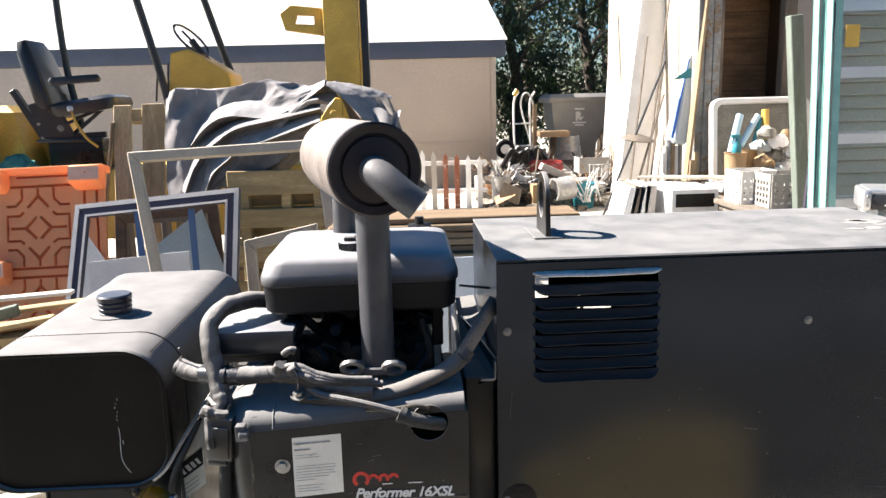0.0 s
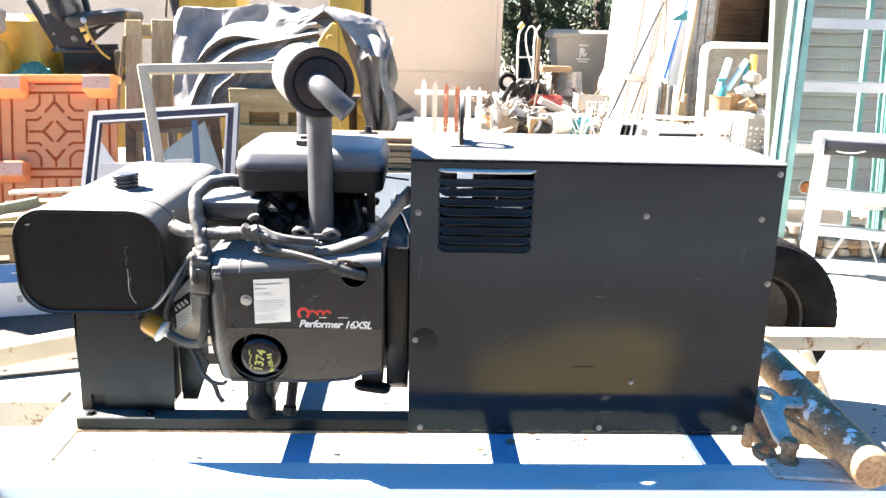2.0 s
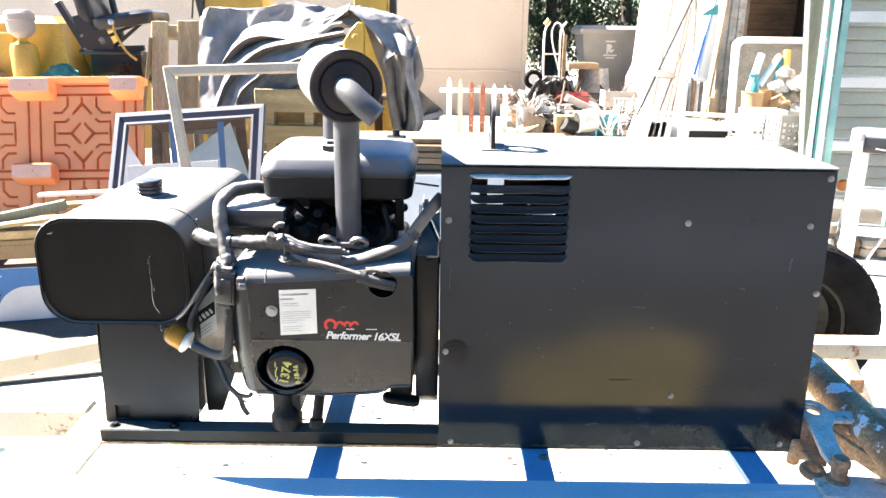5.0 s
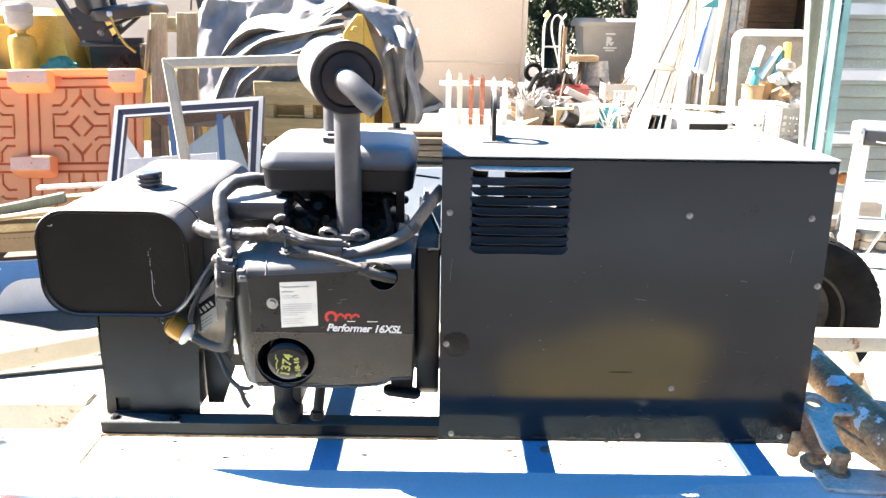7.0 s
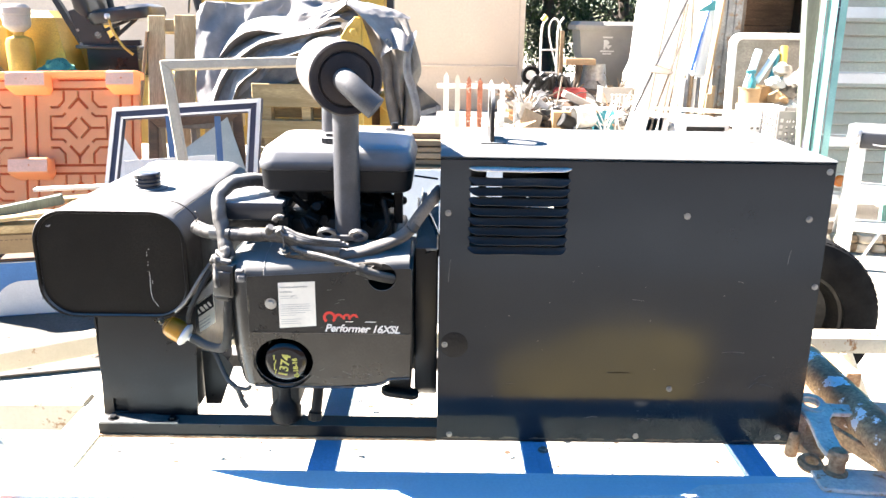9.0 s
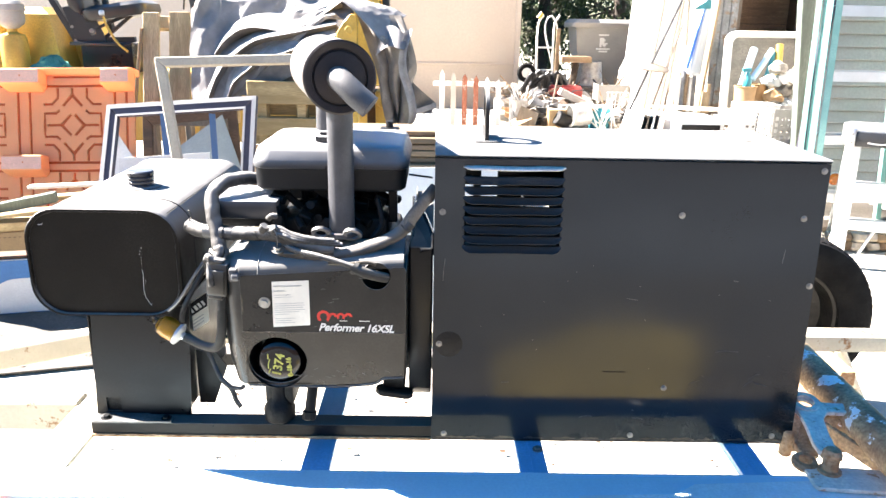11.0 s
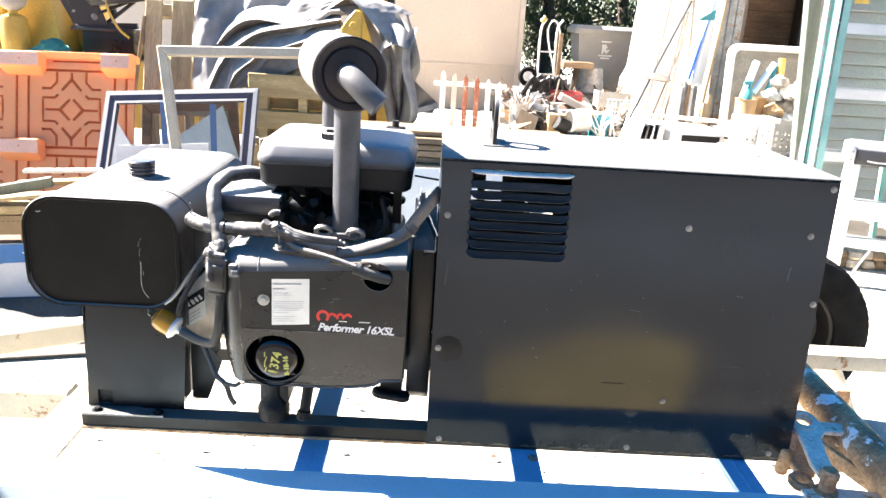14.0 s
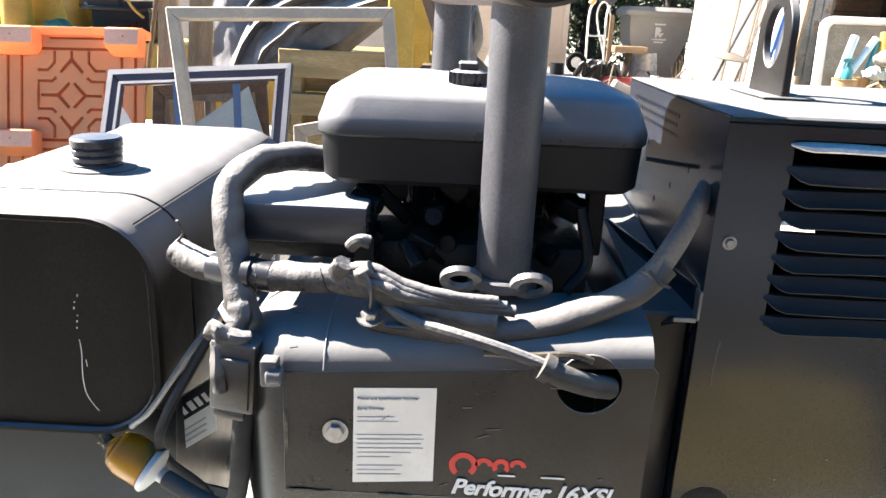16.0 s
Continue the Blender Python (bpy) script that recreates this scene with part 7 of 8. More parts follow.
# ---------------------------------------------------------------- picket fence piece
picket_fence = thing("picket_fence", "short leaning piece of old picket fence", "fence", (0.45, 9, 0))
cols = ("white_board", "siding", "brick_red", "brick_red", "white_board", "white_board")
for k in range(6):
    x = 0.04 + 0.155 * k
    h = 0.8 - 0.022 * k
    part("picket", plate([(x, 0.0), (x + 0.068, 0.0), (x + 0.068, h - 0.07), (x + 0.034, h), (x, h - 0.07)], depth=0.02, m=Matrix.Translation((0, 9, 0)) @ pose(0, 0, 0, 86, 0, 0)), cols[k], picket_fence, ("white picket", "grey picket", "rust-brown picket")[(0, 1, 2, 2, 0, 0)[k]])
for z in (0.2, 0.58):
    part("fence_rail", box(-0.05, 0.95, 9.03 + 0.06 * z, 9.06 + 0.06 * z, z, z + 0.06, 0.004), "white_board", picket_fence)

# ---------------------------------------------------------------- wheeled bin
bin_ = thing("wheeled_bin", "grey plastic wheeled recycling bin with closed lid", "bin", (2.7, 11.6, 0))
part("bin_body", loft([(rect(-0.26, 0.26, -0.3, 0.3), 0.06), (rect(-0.3, 0.3, -0.34, 0.34), 0.7), (rect(-0.31, 0.31, -0.35, 0.35), 0.72), (rect(-0.42, 0.42, -0.37, 0.37), 0.99), (rect(-0.46, 0.46, -0.4, 0.4), 1.36)], pose(2.72, 11.65, 0)), "grey_plastic", bin_, "tapered grey bin body")
part("bin_lid", loft([(rounded(1.0, 0.88, 0.06), 1.361), (rounded(1.04, 0.9, 0.07), 1.38), (rounded(1.03, 0.9, 0.07), 1.44), (rounded(0.92, 0.8, 0.06), 1.5)], pose(2.7, 11.65, 0)), "grey_plastic", bin_, "grey bin lid")
for k, (w, z) in enumerate(((0.16, 1.24), (0.22, 1.02), (0.14, 0.98))):
    part("print_bar", box(2.72 - w / 2, 2.72 + w / 2, 11.24, 11.262 if k else 11.255, z, z + 0.025), "white_ink", bin_)
part("print_mark", plate([(2.66, 1.06), (2.69, 1.06), (2.69, 1.11), (2.74, 1.06), (2.79, 1.13), (2.72, 1.12), (2.75, 1.17), (2.72, 1.21), (2.66, 1.21)], depth=0.02, m=front(11.265)), "white_ink", bin_, "white printed mark")
for sx in (2.44, 2.98):
    part("wheel", rod((sx, 11.95, 0.12), (sx + 0.05, 11.95, 0.12), 0.12, 20, 0.01), "tyre", bin_)

# ---------------------------------------------------------------- clutter heap, one thing after another
def pot(name, x, y, z, r0, r1, h, mat, label, cat, flip=False, lip=True):
    prof = [(r0, 0), (r1, h)] if not flip else [(r1, 0), (r0, h)]
    (a, _), (b, _) = prof
    pr = [(a * 0.96, 0.0), (a, 0.004), (a + (b - a) * 0.33, h * 0.33), (a + (b - a) * 0.34 + 0.004, h * 0.35), (a + (b - a) * 0.37, h * 0.38), (b, h - 0.01), (b + (0.008 if lip else 0), h - 0.006), (b + (0.008 if lip else 0), h)]
    if not flip:
        pr += [(b - 0.006, h), (a * 0.9, 0.01)]
    return single(name, lathe(pr, (x, y, z), (x, y, z + 1), 28), mat, label, cat)


pot("bucket", 2.5, 11.0, 0.46, 0.2, 0.155, 0.38, "tin", "upturned pale metal bucket on a stump", "bucket", False, False)
single("stump", lathe([(0.2, 0), (0.17, 0.2), (0.18, 0.46)], (2.5, 11.0, 0), (2.5, 11, 1), 18), "wood_grey", "cut grey timber stump", "stump")
pot("metal_pail", 1.14, 9.0, 0.0, 0.12, 0.14, 0.42, "tin", "ribbed galvanised pail full of scraps", "pail")
rs = random.Random(31)
for k in range(10):
    a = rs.uniform(0, 6.3)
    p = Vector((1.14 + 0.06 * math.cos(a), 9 + 0.06 * math.sin(a), 0.3))
    single("scrap_strip", beam(p, p + Vector((rs.uniform(-0.2, 0.2), rs.uniform(-0.1, 0.1), rs.uniform(0.2, 0.34))), 0.012, 0.02), "white_plastic" if k % 2 else "galv", "pale strip of scrap standing in the pail", "scrap strip", "scraps in the pail")
single("red_case", loft([(rounded(0.48, 0.24, 0.03), 0), (rounded(0.5, 0.26, 0.04), 0.03), (rounded(0.5, 0.26, 0.04), 0.12), (rounded(0.44, 0.2, 0.04), 0.16)], pose(1.93, 10.0, 0.38, 0, 3, -6)), "red", "red metal tool case on the heap", "tool case")
single("grey_case", box(1.6, 2.3, 9.7, 10.3, 0.2, 0.37, 0.01), "siding", "flat grey case in the heap", "case")
single("green_case", moved(box(-0.3, 0.3, -0.12, 0.12, 0, 0.1, 0.01), pose(2.02, 9.5, 0.33, 0, 24, 0)), "siding", "grey-green metal box lying tilted on the heap", "box")
single("cardboard_box", box(1.5, 1.74, 8.58, 8.8, 0.0, 0.33, 0.004), "card", "open brown cardboard box", "cardboard box")
single("steel_drum_hoop", lathe([(0.13, 0), (0.15, 0.0), (0.15, 0.03), (0.143, 0.04), (0.143, 0.1), (0.15, 0.11), (0.15, 0.26), (0.13, 0.26), (0.13, 0)], (1.76, 8.5, 0.27), (2.0, 8.56, 0.29), 36, False), "tin", "open steel drum lying on its side", "drum")
single("plank_table", box(1.95, 2.42, 10.6, 11.0, 0.84, 0.93, 0.006), "wood", "small wooden tray on a bent post", "tray")
single("bent_post", tube([(2.15, 10.8, 0.0), (2.1, 10.8, 0.3), (2.18, 10.8, 0.6), (2.2, 10.8, 0.84)], 0.06, 10, 5, 0.3, 10), "bark", "gnarled dark wooden post", "post")
single("brown_stake", box(1.86, 1.92, 10.7, 10.74, 0.0, 1.35, 0.004), "wood", "brown upright wooden stake", "stake")
truck = thing("hand_truck", "pale tubular hand truck with small wheel", "hand truck", (1.75, 10.9, 0))
for hx in (1.6, 1.86):
    part("tube", tube([(hx, 10.75, 0.06), (hx, 10.9, 0.6), (hx, 11.0, 1.35), (hx + 0.08, 11.0, 1.55)], 0.018, 8), "white_plastic", truck)
for hz in (0.35, 0.7, 1.05):
    part("crossbar", rod((1.6, 10.83 + 0.12 * hz, hz), (1.86, 10.83 + 0.12 * hz, hz), 0.014, 8), "white_plastic", truck)
part("loop", tube([(1.9, 11.0, 0.5), (1.93, 11.0, 1.2), (1.85, 11, 1.5), (1.75, 11, 1.5), (1.72, 11, 1.3), (1.85, 11, 0.8)], 0.014, 8), "white_plastic", truck)
part("grip", rod((1.6, 11.0, 1.5), (1.66, 11.0, 1.58), 0.035, 10), "yellow", truck, "yellow grip")
part("wheel", lathe([(0.06, 0), (0.13, 0.0), (0.15, 0.03), (0.13, 0.06), (0.06, 0.06)], (1.4, 10.5, 0.68), (1.4, 10.6, 0.68), 28), "tyre", truck)
part("wheel_rim", lathe([(0.0, -0.01), (0.075, -0.01), (0.08, 0.04)][1:], (1.4, 10.5, 0.68), (1.4, 10.6, 0.68), 24), "white_plastic", truck)
for k in range(9):
    hx, hy = 1.42 + 0.06 * k, 10.0 + 0.03 * (k % 3)
    single("black_hose", tube([(hx - 0.2 * rs.random(), hy, 0.42 + 0.1 * rs.random()), (hx, hy - 0.05, 0.64 + 0.1 * rs.random()), (hx + 0.16 * rs.random(), hy, 0.5)], 0.035, 8), "vinyl" if k % 3 else "black", "thick black hose heaped on a crate", "hose", "heap of hoses")
crate = thing("grey_crate", "white wire crate on a grey crate", "crate", (2.5, 9.5, 0))
part("wall_panel", join(box(2.3, 2.74, 9.4, 9.42, 0.38, 0.6), box(2.3, 2.32, 9.42, 9.75, 0.38, 0.6), box(2.72, 2.74, 9.42, 9.75, 0.38, 0.6)), "grey_plastic", crate)
for k in range(8):
    part("wire", rod((2.42 + 0.055 * k, 9.3, 0.15), (2.42 + 0.058 * k, 9.28, 0.52), 0.006, 6), "white_plastic", crate)
for z in (0.16, 0.34, 0.51):
    part("wire", rod((2.4, 9.29, z), (2.86, 9.29, z), 0.006, 6), "white_plastic", crate)
tub_ = pot("teal_tub", 2.2, 8.7, 0.0, 0.13, 0.15, 0.33, "cyan", "round teal plastic tub", "tub")
for k in range(16):
    a, b = rs.uniform(0, 6.3), rs.uniform(0.1, 0.45)
    p = Vector((2.12 + 0.3 * rs.random(), 8.4 + 0.2 * rs.random(), 0.1))
    single("white_twig", tube([p, p + Vector((0.1 * math.cos(a), 0.05, b * 0.6)), p + Vector((0.22 * math.cos(a), 0.0, b))], 0.008, 6, 4), "white_plastic", "thin pale plastic stem in the heap", "stem", "pale stems in the heap")
dry = bmesh.new()
for k in range(170):
    p = Vector((rs.uniform(2.7, 3.3), rs.uniform(8.8, 10.5), rs.uniform(0.2, 0.5)))
    d = Vector((rs.gauss(0, 0.12), rs.gauss(0, 0.1), rs.uniform(0.05, 0.4)))
    dry = join(dry, beam(p, p + d, 0.008, 0.003, 0)) if k % 1 == 0 else dry
single("dry_grass", dry, "wood", "tangle of dry straw and grass stems", "dry grass", kind="stuff")
litter = bmesh.new()
rs = random.Random(77)
for k in range(90):
    x, y = rs.uniform(0.9, 3.0), rs.uniform(8.3, 10.6)
    s = rs.uniform(0.03, 0.1)
    litter = join(litter, moved(box(-s, s, -s * 0.6, s * 0.6, 0, s * rs.uniform(0.3, 1.2), 0.0), pose(x, y, 0.0, 0, rs.uniform(-15, 15), rs.uniform(0, 180))))
single("yard_litter", litter, "debris", "scattered small scraps of metal and wood on the ground", "scraps", kind="stuff")
for k in range(14):
    x, y = rs.uniform(1.0, 2.9), rs.uniform(8.9, 10.4)
    single("heap_block", moved(box(-0.14, 0.14, -0.1, 0.1, 0.0, rs.uniform(0.12, 0.4), 0.008), pose(x, y, 0.0, 0, 0, rs.uniform(0, 90))), ("wood_grey", "siding", "galv", "dark_wood", "white_board")[k % 5], ("grey wood block", "dull grey box", "dented metal box", "dark wooden block", "white painted block")[k % 5] + " in the clutter heap", "box", "clutter heap")

# ---------------------------------------------------------------- leaning white boards and poles
def leaning(x0, x1, z1, y0, y1, w, mat="white_board", label="tall white board leaning against the garage", name="leaning_board", th=0.03):
    return single(name, beam((x0, y0, 0.0), (x1, y1, z1), w, th, 0.003), mat, label, "board", "boards leaning together")


leaning(2.62, 2.9, 2.6, 9.3, 9.9, 0.09)
rs = random.Random(41)
for k in range(7):
    x0 = 2.5 + 0.06 * k + rs.uniform(-0.03, 0.03)
    y0 = 8.3 - 0.16 * k + rs.uniform(0, 0.1)
    tilt = rs.uniform(0.1, 0.2)
    h = rs.uniform(2.3, 3.0)
    leaning(x0, x0 + tilt * h, h, y0, y0 + 0.35, rs.choice((0.05, 0.07, 0.1)), ("white_board", "white_board", "driftwood")[k % 3], ("white painted board", "white painted board", "bare pale timber")[k % 3] + " leaning upright with others")
single("plywood_sheet", moved(box(-0.19, 0.19, -0.015, 0.015, 0, 2.9, 0.004), Matrix.Translation((2.5, 7.6, 0)) @ pose(0, 0, 0, -7, 8, 0)), "white_board", "wide white plywood sheet leaning upright", "plywood sheet", "boards leaning together")
# dark strips stand in for the shaded gaps between white boards
for k, (x0, x1, z1) in enumerate(((2.34, 2.62, 2.1), (2.5, 2.86, 2.5), (2.56, 2.8, 1.7))):
    leaning(x0, x1, z1, 7.25 - 0.04 * k, 7.5, 0.022, "wood_grey", "thin dark strip drawn for a shaded gap between boards", "leaning_strip", 0.015)
single("round_disc", lathe([(0.175, 0), (0.18, 0.01), (0.15, 0.03), (0.02, 0.06)], (2.4, 7.05, 0.97), (2.5, 6.9, 2), 30), "wood_grey", "round dull disc base of an upturned stand", "disc")
single("stand_pole", rod((1.96, 7.0, 0.0), (2.68, 7.05, 1.8), 0.013, 10), "vinyl", "thin dark pole leaning through the disc", "pole")
single("dark_pole", beam((2.24, 6.95, 0.0), (2.66, 7.0, 1.45), 0.03, 0.015), "wood_grey", "dark narrow strip leaning on the panels", "pole")
umbrella = thing("umbrella", "folded pale blue umbrella with one bright blue panel", "umbrella", (2.78, 6.95, 0.5))
UA = aim((2.77, 6.93, 0.92), (2.93, 6.99, 1.85))
part("cloth", loft([([(r * (1 + 0.16 * math.cos(5 * a)) * math.cos(a), r * (1 + 0.16 * math.cos(5 * a)) * math.sin(a)) for a in [2 * math.pi * q / 30 for q in range(30)]], h) for r, h in ((0.08, 0), (0.105, 0.03), (0.09, 0.3), (0.055, 0.65), (0.016, 0.95))], UA), "pale_blue", umbrella, "pale blue folded cloth")
part("blue_panel", join(beam((2.7, 6.815, 0.99), (2.8, 6.89, 1.4), 0.012, 0.045, 0.003), beam((2.798, 6.888, 1.39), (2.915, 6.965, 1.82), 0.01, 0.022, 0.003)), "blue_cloth", umbrella, "bright blue panel")
part("shaft", rod((2.69, 6.9, 0.42), (2.77, 6.93, 0.94), 0.012, 10), "galv", umbrella)
single("tan_plank", beam((2.72, 6.56, 0.0), (2.93, 6.6, 2.4), 0.085, 0.03, 0.003), "tan_plank", "tan plank leaning beside the garage post", "plank", "boards leaning together")
single("notched_board", plate([(2.76, 0.0), (2.84, 0.0), (2.86, 0.86), (2.82, 0.86), (2.82, 0.78), (2.78, 0.78)], depth=0.03, m=front(6.5)), "tan_plank", "short tan board with a notched top", "board", "boards leaning together")
single("green_flag", plate([(2.72, 1.6), (2.9, 1.72), (2.97, 1.62)], depth=0.006, m=front(6.9)), "cyan", "small green triangular flag on the panels", "flag")
for k in range(5):
    single("tool_handle", rod((2.6 + 0.045 * k, 6.75, 0.0), (2.66 + 0.04 * k, 6.9, 0.9 + 0.06 * (k % 3)), 0.022, 10), ("white_plastic", "galv", "wood")[k % 3], "upright tool handle leaning in a row", "tool", "tools in a row")

# ---------------------------------------------------------------- tub, buckets and crates at the garage bay
surround = thing("shower_surround", "white plastic shower tray leaning on edge", "shower tray", (3.4, 6.2, 0))
SO = rounded(1.0, 1.35, 0.1, 6)
part("rim", plate(SO, [rounded(0.88, 1.23, 0.07, 6)], 0.09, Matrix.Translation((3.39, 6.28, 0.72)) @ pose(0, 0, 0, 84, 0, 0), 0.012), "white_plastic", surround, "rounded white rim")
part("pan", plate(rounded(0.9, 1.25, 0.07, 6), depth=0.02, m=Matrix.Translation((3.39, 6.36, 0.725)) @ pose(0, 0, 0, 84, 0, 0)), "pan_grey", surround, "grimy grey pan")
tb = pot("brown_bucket", 2.95, 5.8, 0.63, 0.085, 0.1, 0.27, "card", "brown plastic bucket with dark marks", "bucket")
pot("brown_bucket", 3.12, 5.95, 0.63, 0.085, 0.1, 0.28, "card", "second brown bucket standing behind", "bucket")
for k, (ax_, az, bx_, bz_) in enumerate(((2.99, 0.88, 3.1, 1.24), (3.08, 0.94, 3.28, 1.23), (3.2, 0.9, 3.3, 1.2), (3.33, 0.95, 3.345, 1.28))):
    single("roll", rod((ax_, 6.0, az), (bx_, 6.08, bz_), (0.036, 0.03, 0.02, 0.035)[k], 14, 0.004), ("roll_blue", "roll_blue", "cyan", "yellow")[k], ("pale blue plastic roll", "pale blue plastic roll", "thin teal tube", "yellow paper roll")[k] + " standing in the tray", "roll", "rolls in the tray")
spray = thing("spray_bottle", "teal spray bottle with trigger head", "spray bottle", (2.95, 5.75, 0.87))
part("bottle", lathe([(0.035, 0), (0.04, 0.01), (0.04, 0.09), (0.016, 0.14), (0.014, 0.16)], (2.96, 5.8, 0.87), (2.96, 5.8, 2), 18), "cyan", spray)
part("trigger_head", join(box(2.9, 2.985, 5.785, 5.815, 1.03, 1.065, 0.008), beam((2.925, 5.8, 1.03), (2.91, 5.8, 0.98), 0.012, 0.012)), "cyan", spray)
def bag(x, y, z, r, h, seed):
    bm = loft([(circle(0, 0, r * f, 18, r * g), h * v) for f, g, v in ((0.7, 0.6, 0.0), (1.0, 0.8, 0.15), (1.05, 0.85, 0.4), (0.85, 0.7, 0.7), (0.5, 0.4, 0.92), (0.2, 0.15, 1.0))])
    for v in bm.verts:
        q = noise.noise(v.co * 16 + Vector((seed, 0, 0))) + 0.6 * noise.noise(v.co * 40 + Vector((0, seed, 0)))
        v.co += Vector((v.co.x, v.co.y, 0.15)) * 0.24 * q
    return moved(bm, pose(x, y, z, 0, 0, 50 * seed))


for k in range(10):
    single("plastic_bag", bag(3.22 + 0.12 * (k % 3), 5.86 - 0.09 * (k % 2), 0.63 + 0.045 * k, 0.1 - 0.012 * (k % 3), 0.1, k), ("white_plastic", "glass_pale", "white_board", "card", "pan_grey")[k % 5], ("crumpled white plastic bag", "crumpled pale green bag", "crumpled white paper bag", "flattened brown paper bag", "dull grey cloth bundle")[k % 5] + " in the heap", "bag", "bags in the tray")
single("work_bench", box(2.75, 3.55, 5.6, 6.1, 0.55, 0.6, 0.006), "white_board", "low pale bench under the heap", "bench")
for bx in (2.8, 3.45):
    single("bench_leg", box(bx, bx + 0.06, 5.65, 6.05, 0.0, 0.549, 0.004), "wood_grey", "plain timber trestle under the bench", "trestle", "trestles")


def milk_crate(x, y, z, mat, label):
    t = thing("milk_crate", label, "crate", (x, y, z), "milk crates")
    s, h, n = 0.15, 0.27, 5
    for (ax, ay, bx, by) in ((-s, -s, s, -s), (s, -s, s, s), (s, s, -s, s), (-s, s, -s, -s)):
        holes = [rect(-s + 0.02 + 0.052 * i, -s + 0.05 + 0.052 * i, 0.03 + 0.05 * j, 0.06 + 0.05 * j) for i in range(n) for j in range(4)]
        ang = math.degrees(math.atan2(by - ay, bx - ax))
        part("side", plate(rect(-s, s - 0.009, 0, h), holes, 0.008, Matrix.Translation((x + (ax + bx) / 2, y + (ay + by) / 2, z)) @ pose(0, 0, 0, 0, 0, ang) @ FRONT), mat, t)
    part("base", box(x - s + 0.01, x + s - 0.01, y - s + 0.01, y + s - 0.01, z + 0.001, z + 0.01), mat, t)
    return t


single("low_table", box(2.55, 3.2, 4.55, 5.3, 0.5, 0.54, 0.004), "wood_grey", "low grey board table", "table")
for bx in (2.58, 3.12):
    single("table_trestle", box(bx, bx + 0.05, 4.6, 5.25, 0, 0.499, 0.004), "wood_grey", "plain board trestle under the low table", "trestle", "trestles")
milk_crate(2.76, 5.05, 0.541, "white_plastic", "white plastic milk crate")
milk_crate(2.87, 4.75, 0.541, "grey_plastic", "grey plastic milk crate")
case = thing("white_cabinet", "white cabinet lying on its back, dark slot", "cabinet", (2.35, 5.6, 0))
part("carcass", box(2.25, 2.68, 5.5, 6.2, 0.0, 0.6, 0.006), "white_board", case)
part("dark_slot", box(2.285, 2.64, 5.494, 5.499, 0.44, 0.56), "engine", case, "dark opening")
for k in range(4):
    single("leaning_slab", moved(box(-0.05, 0.05, -0.25, 0.25, 0, 0.62, 0.004), Matrix.Translation((1.84 + 0.085 * k, 6.0, 0)) @ pose(0, 0, 0, 0, 14 - 3 * k, 0)), ("white_board", "wood_grey", "white_board", "siding")[k], ("white", "dark grey", "white", "grey")[k] + " slab standing on edge", "slab", "slabs on edge")
single("plastic_sheeting", sheet(lambda u, v: (2.72 + 0.42 * u + 0.1 * v, 5.35 + 0.4 * v, 0.612 + 0.02 * v + 0.022 * ridge(u * 4, v * 3, 3.0)), 30, 30), "tarp_lit", "crumpled grey plastic sheeting on the bench", "sheeting")
for k in range(3):
    single("pale_plank", beam((2.2 + 0.1 * k, 6.35, 0.635), (3.0 + 0.1 * k, 5.9 - 0.1 * k, 0.64 + 0.015 * k), 0.1, 0.02), "driftwood", "pale plank lying across the cabinet", "plank", "pale planks")


# ---------------------------------------------------------------- more of the clutter heap
def mound():
    bm = bmesh.new()
    nx, ny = 60, 50
    rows = []
    for j in range(ny + 1):
        row = []
        for i in range(nx + 1):
            x, y = 0.9 + 2.5 * i / nx, 8.7 + 2.9 * j / ny
            e = min(i, nx - i, j, ny - j) / 8
            h = min(1.0, e) * (0.16 + 0.12 * j / ny + 0.16 * noise.noise(Vector((x * 3, y * 3, 0))) + 0.1 * noise.noise(Vector((x * 11, y * 11, 3))))
            row.append(bm.verts.new((x, y, max(-0.01, h) if e > 0 else -0.02)))
        rows.append(row)
    for a, b in zip(rows, rows[1:]):
        for k in range(nx):
            bm.faces.new((a[k], a[k + 1], b[k + 1], b[k]))
    return bm


single("debris_mound", mound(), "debris", "low mound of brown debris under the clutter", "debris", kind="stuff")
rs = random.Random(52)
KINDS = ("rod", "board", "can", "loop", "sheet", "hose", "block")
LOOK = {"rod": ("metal_rod", "thin metal rod sticking out of the heap", "rod"), "board": ("short_board", "short weathered board thrown on the heap", "board"),
        "can": ("tin_can", "dented tin can lying in the heap", "can"), "loop": ("wire_loop", "loop of stiff wire in the heap", "wire"),
        "sheet": ("metal_offcut", "bent sheet metal offcut in the heap", "sheet metal"), "hose": ("old_hose", "dark length of old hose in the heap", "hose"),
        "block": ("wooden_offcut", "sawn timber offcut in the heap", "offcut")}
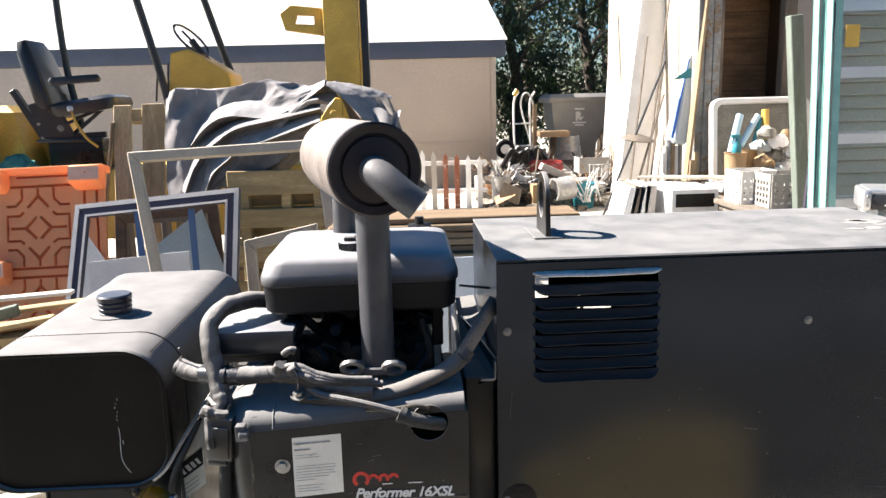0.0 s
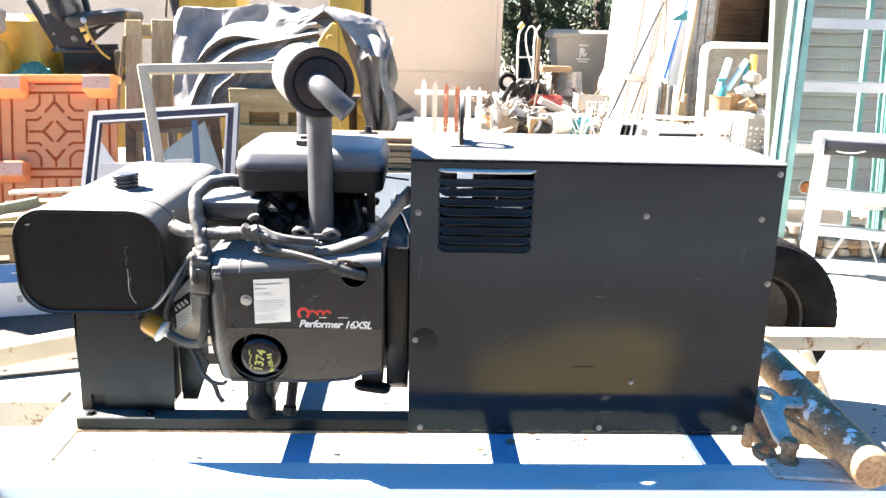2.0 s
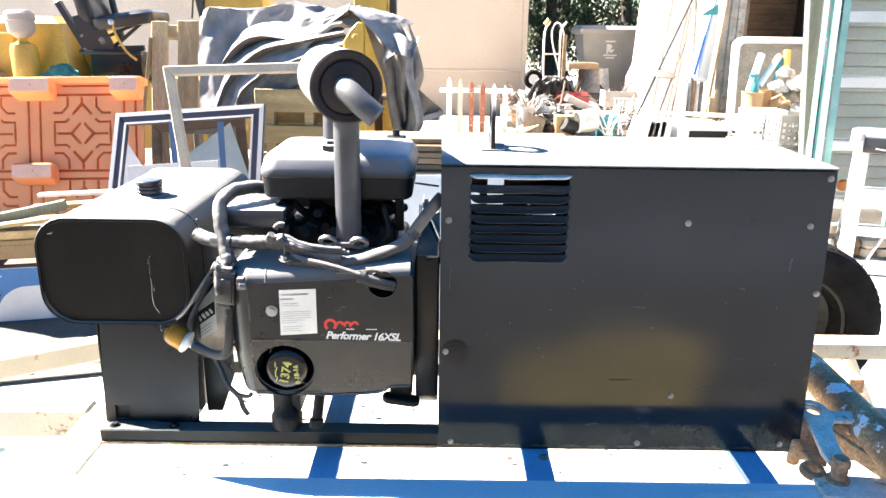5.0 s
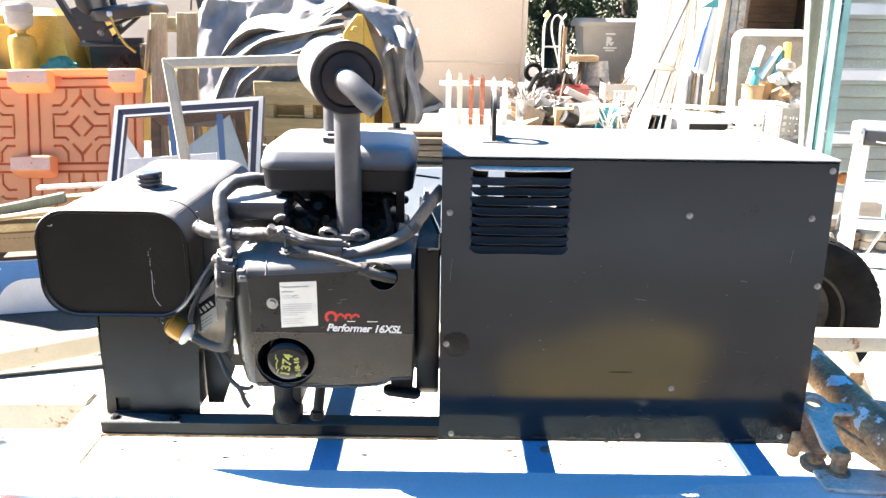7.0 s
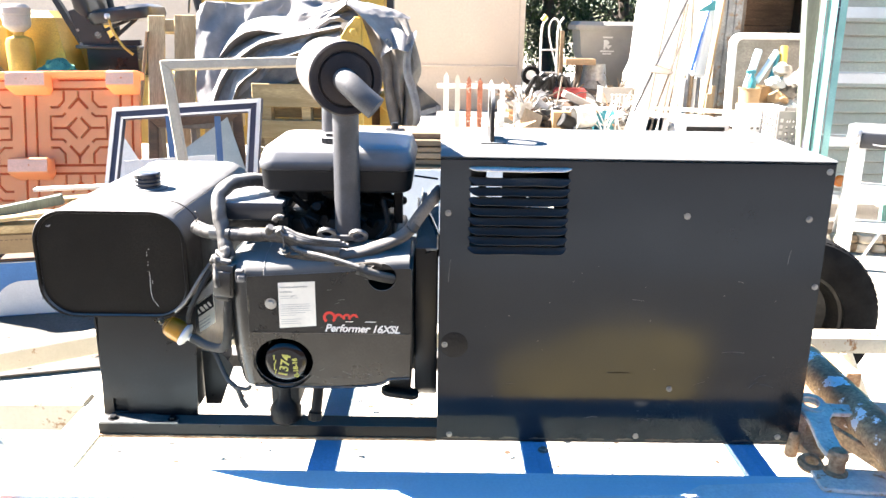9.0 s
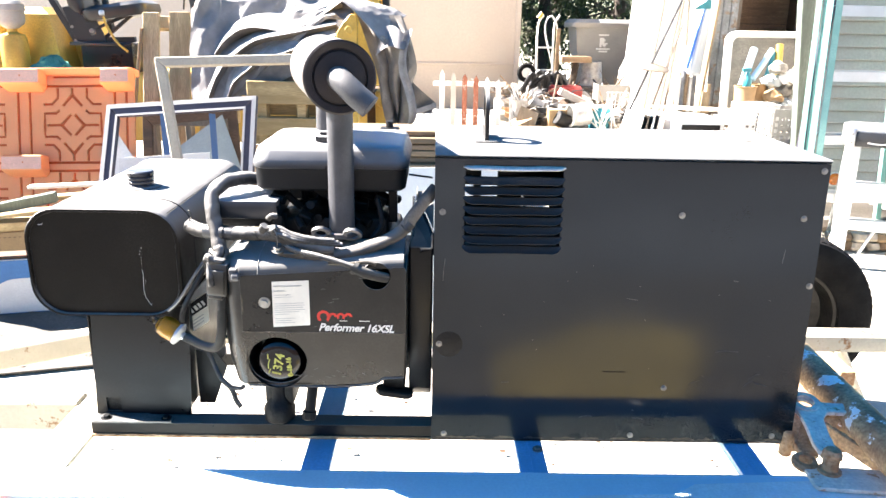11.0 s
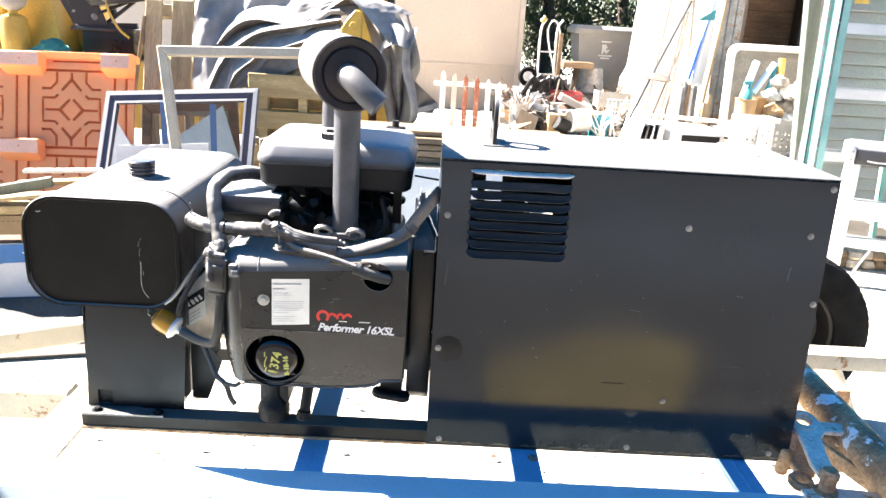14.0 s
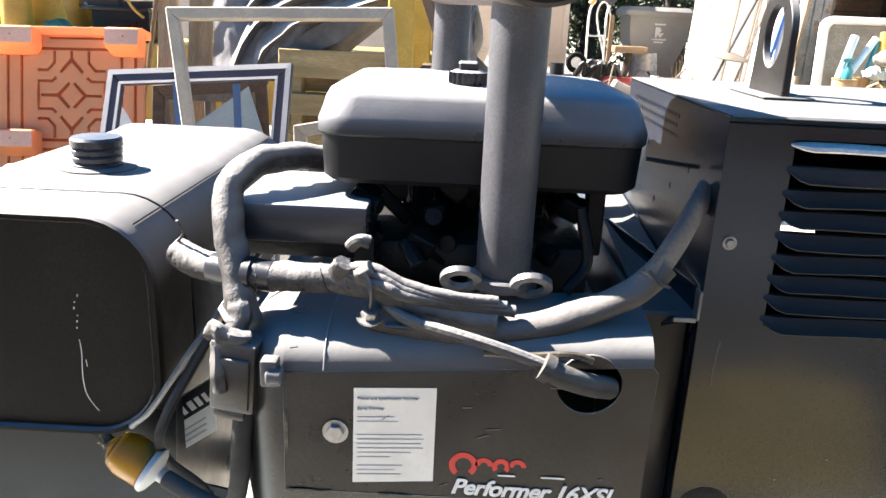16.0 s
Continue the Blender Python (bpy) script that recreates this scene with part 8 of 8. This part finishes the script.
for k in range(170):
    kind = KINDS[k % 7]
    x, y = rs.uniform(0.98, 3.3), rs.uniform(8.6, 11.0)
    z = 0.1 + 0.18 * (y - 8.6) / 2.4 + rs.uniform(0.0, 0.15)
    p = Vector((x, y, z))
    d = Vector((rs.gauss(0, 1), rs.gauss(0, 0.6), rs.uniform(0.0, 1.1))).normalized()
    if kind == "rod":
        bm, mat = rod(p, p + d * rs.uniform(0.25, 0.6), rs.uniform(0.006, 0.014), 8), rs.choice(("galv", "rust", "wood_grey", "white_plastic", "vinyl"))
    elif kind == "board":
        bm, mat = beam(p, p + d * rs.uniform(0.25, 0.6), rs.uniform(0.05, 0.12), 0.02), rs.choice(("wood_grey", "wood", "dark_wood", "dark_wood", "rust", "white_board"))
    elif kind == "can":
        r = rs.uniform(0.04, 0.1)
        bm, mat = lathe([(r * 0.9, 0), (r, 0.01), (r * 0.97, r), (r, 2 * r), (r * 0.9, 2 * r + 0.01)], p, p + d, 16), rs.choice(("galv", "rust", "bark", "wood_grey", "card", "black"))
    elif kind == "loop":
        r = rs.uniform(0.08, 0.2)
        bm, mat = moved(tube([(r * math.cos(a), r * math.sin(a), 0.02 * math.sin(3 * a)) for a in (0, 1, 2, 3, 4, 5, 6, 7)], 0.007, 6, 5), Matrix.Translation(p) @ pose(0, 0, 0.05, rs.uniform(20, 120), rs.uniform(0, 60), 0)), rs.choice(("galv", "vinyl", "rust", "white_plastic"))
    elif kind == "sheet":
        bm, mat = moved(plate([(-0.15, -0.1), (0.13, -0.12), (0.16, 0.09), (-0.1, 0.12)], depth=0.004), Matrix.Translation(p) @ pose(0, 0, 0, rs.uniform(0, 90), rs.uniform(-40, 40), rs.uniform(0, 180))), rs.choice(("galv", "wood_grey", "bark", "rust"))
    elif kind == "hose":
        bm, mat = tube([p, p + Vector((0.1, -0.05, 0.1)), p + Vector((0.25, 0.02, 0.04)), p + Vector((0.36, -0.08, -0.04))], 0.016, 8), rs.choice(("vinyl", "bark", "rubber"))
    else:
        bm, mat = moved(box(-0.1, 0.1, -0.045, 0.045, -0.03, 0.03, 0.004, 1), Matrix.Translation(p) @ pose(0, 0, 0, rs.uniform(-40, 40), rs.uniform(-40, 40), rs.uniform(0, 180))), rs.choice(("wood_grey", "wood", "dark_wood"))
    name, label, cat = LOOK[kind]
    single(name, bm, mat, label, cat, "clutter heap")


# ---------------------------------------------------------------- leaf litter
rs = random.Random(99)
verts, faces = [], []
for k in range(350):
    x, y = rs.uniform(-2.6, 2.4), rs.uniform(0.3, 2.2)
    s = rs.uniform(0.006, 0.02)
    a = rs.uniform(0, 6.3)
    n = len(verts)
    for q in range(5):
        r = s * (0.5 + 0.7 * rs.random())
        verts.append((x + r * math.cos(a + 1.257 * q), y + 0.6 * r * math.sin(a + 1.257 * q), 0.006 + 0.008 * rs.random()))
    faces.append(tuple(range(n, n + 5)))
me = bpy.data.meshes.new("leaf_litter")
me.from_pydata(verts, [], faces)
me.materials.append(M["dark_wood"])
tagged(new("leaf_litter", me), "scattered brown leaf flakes on the concrete", "leaf litter", kind="stuff")
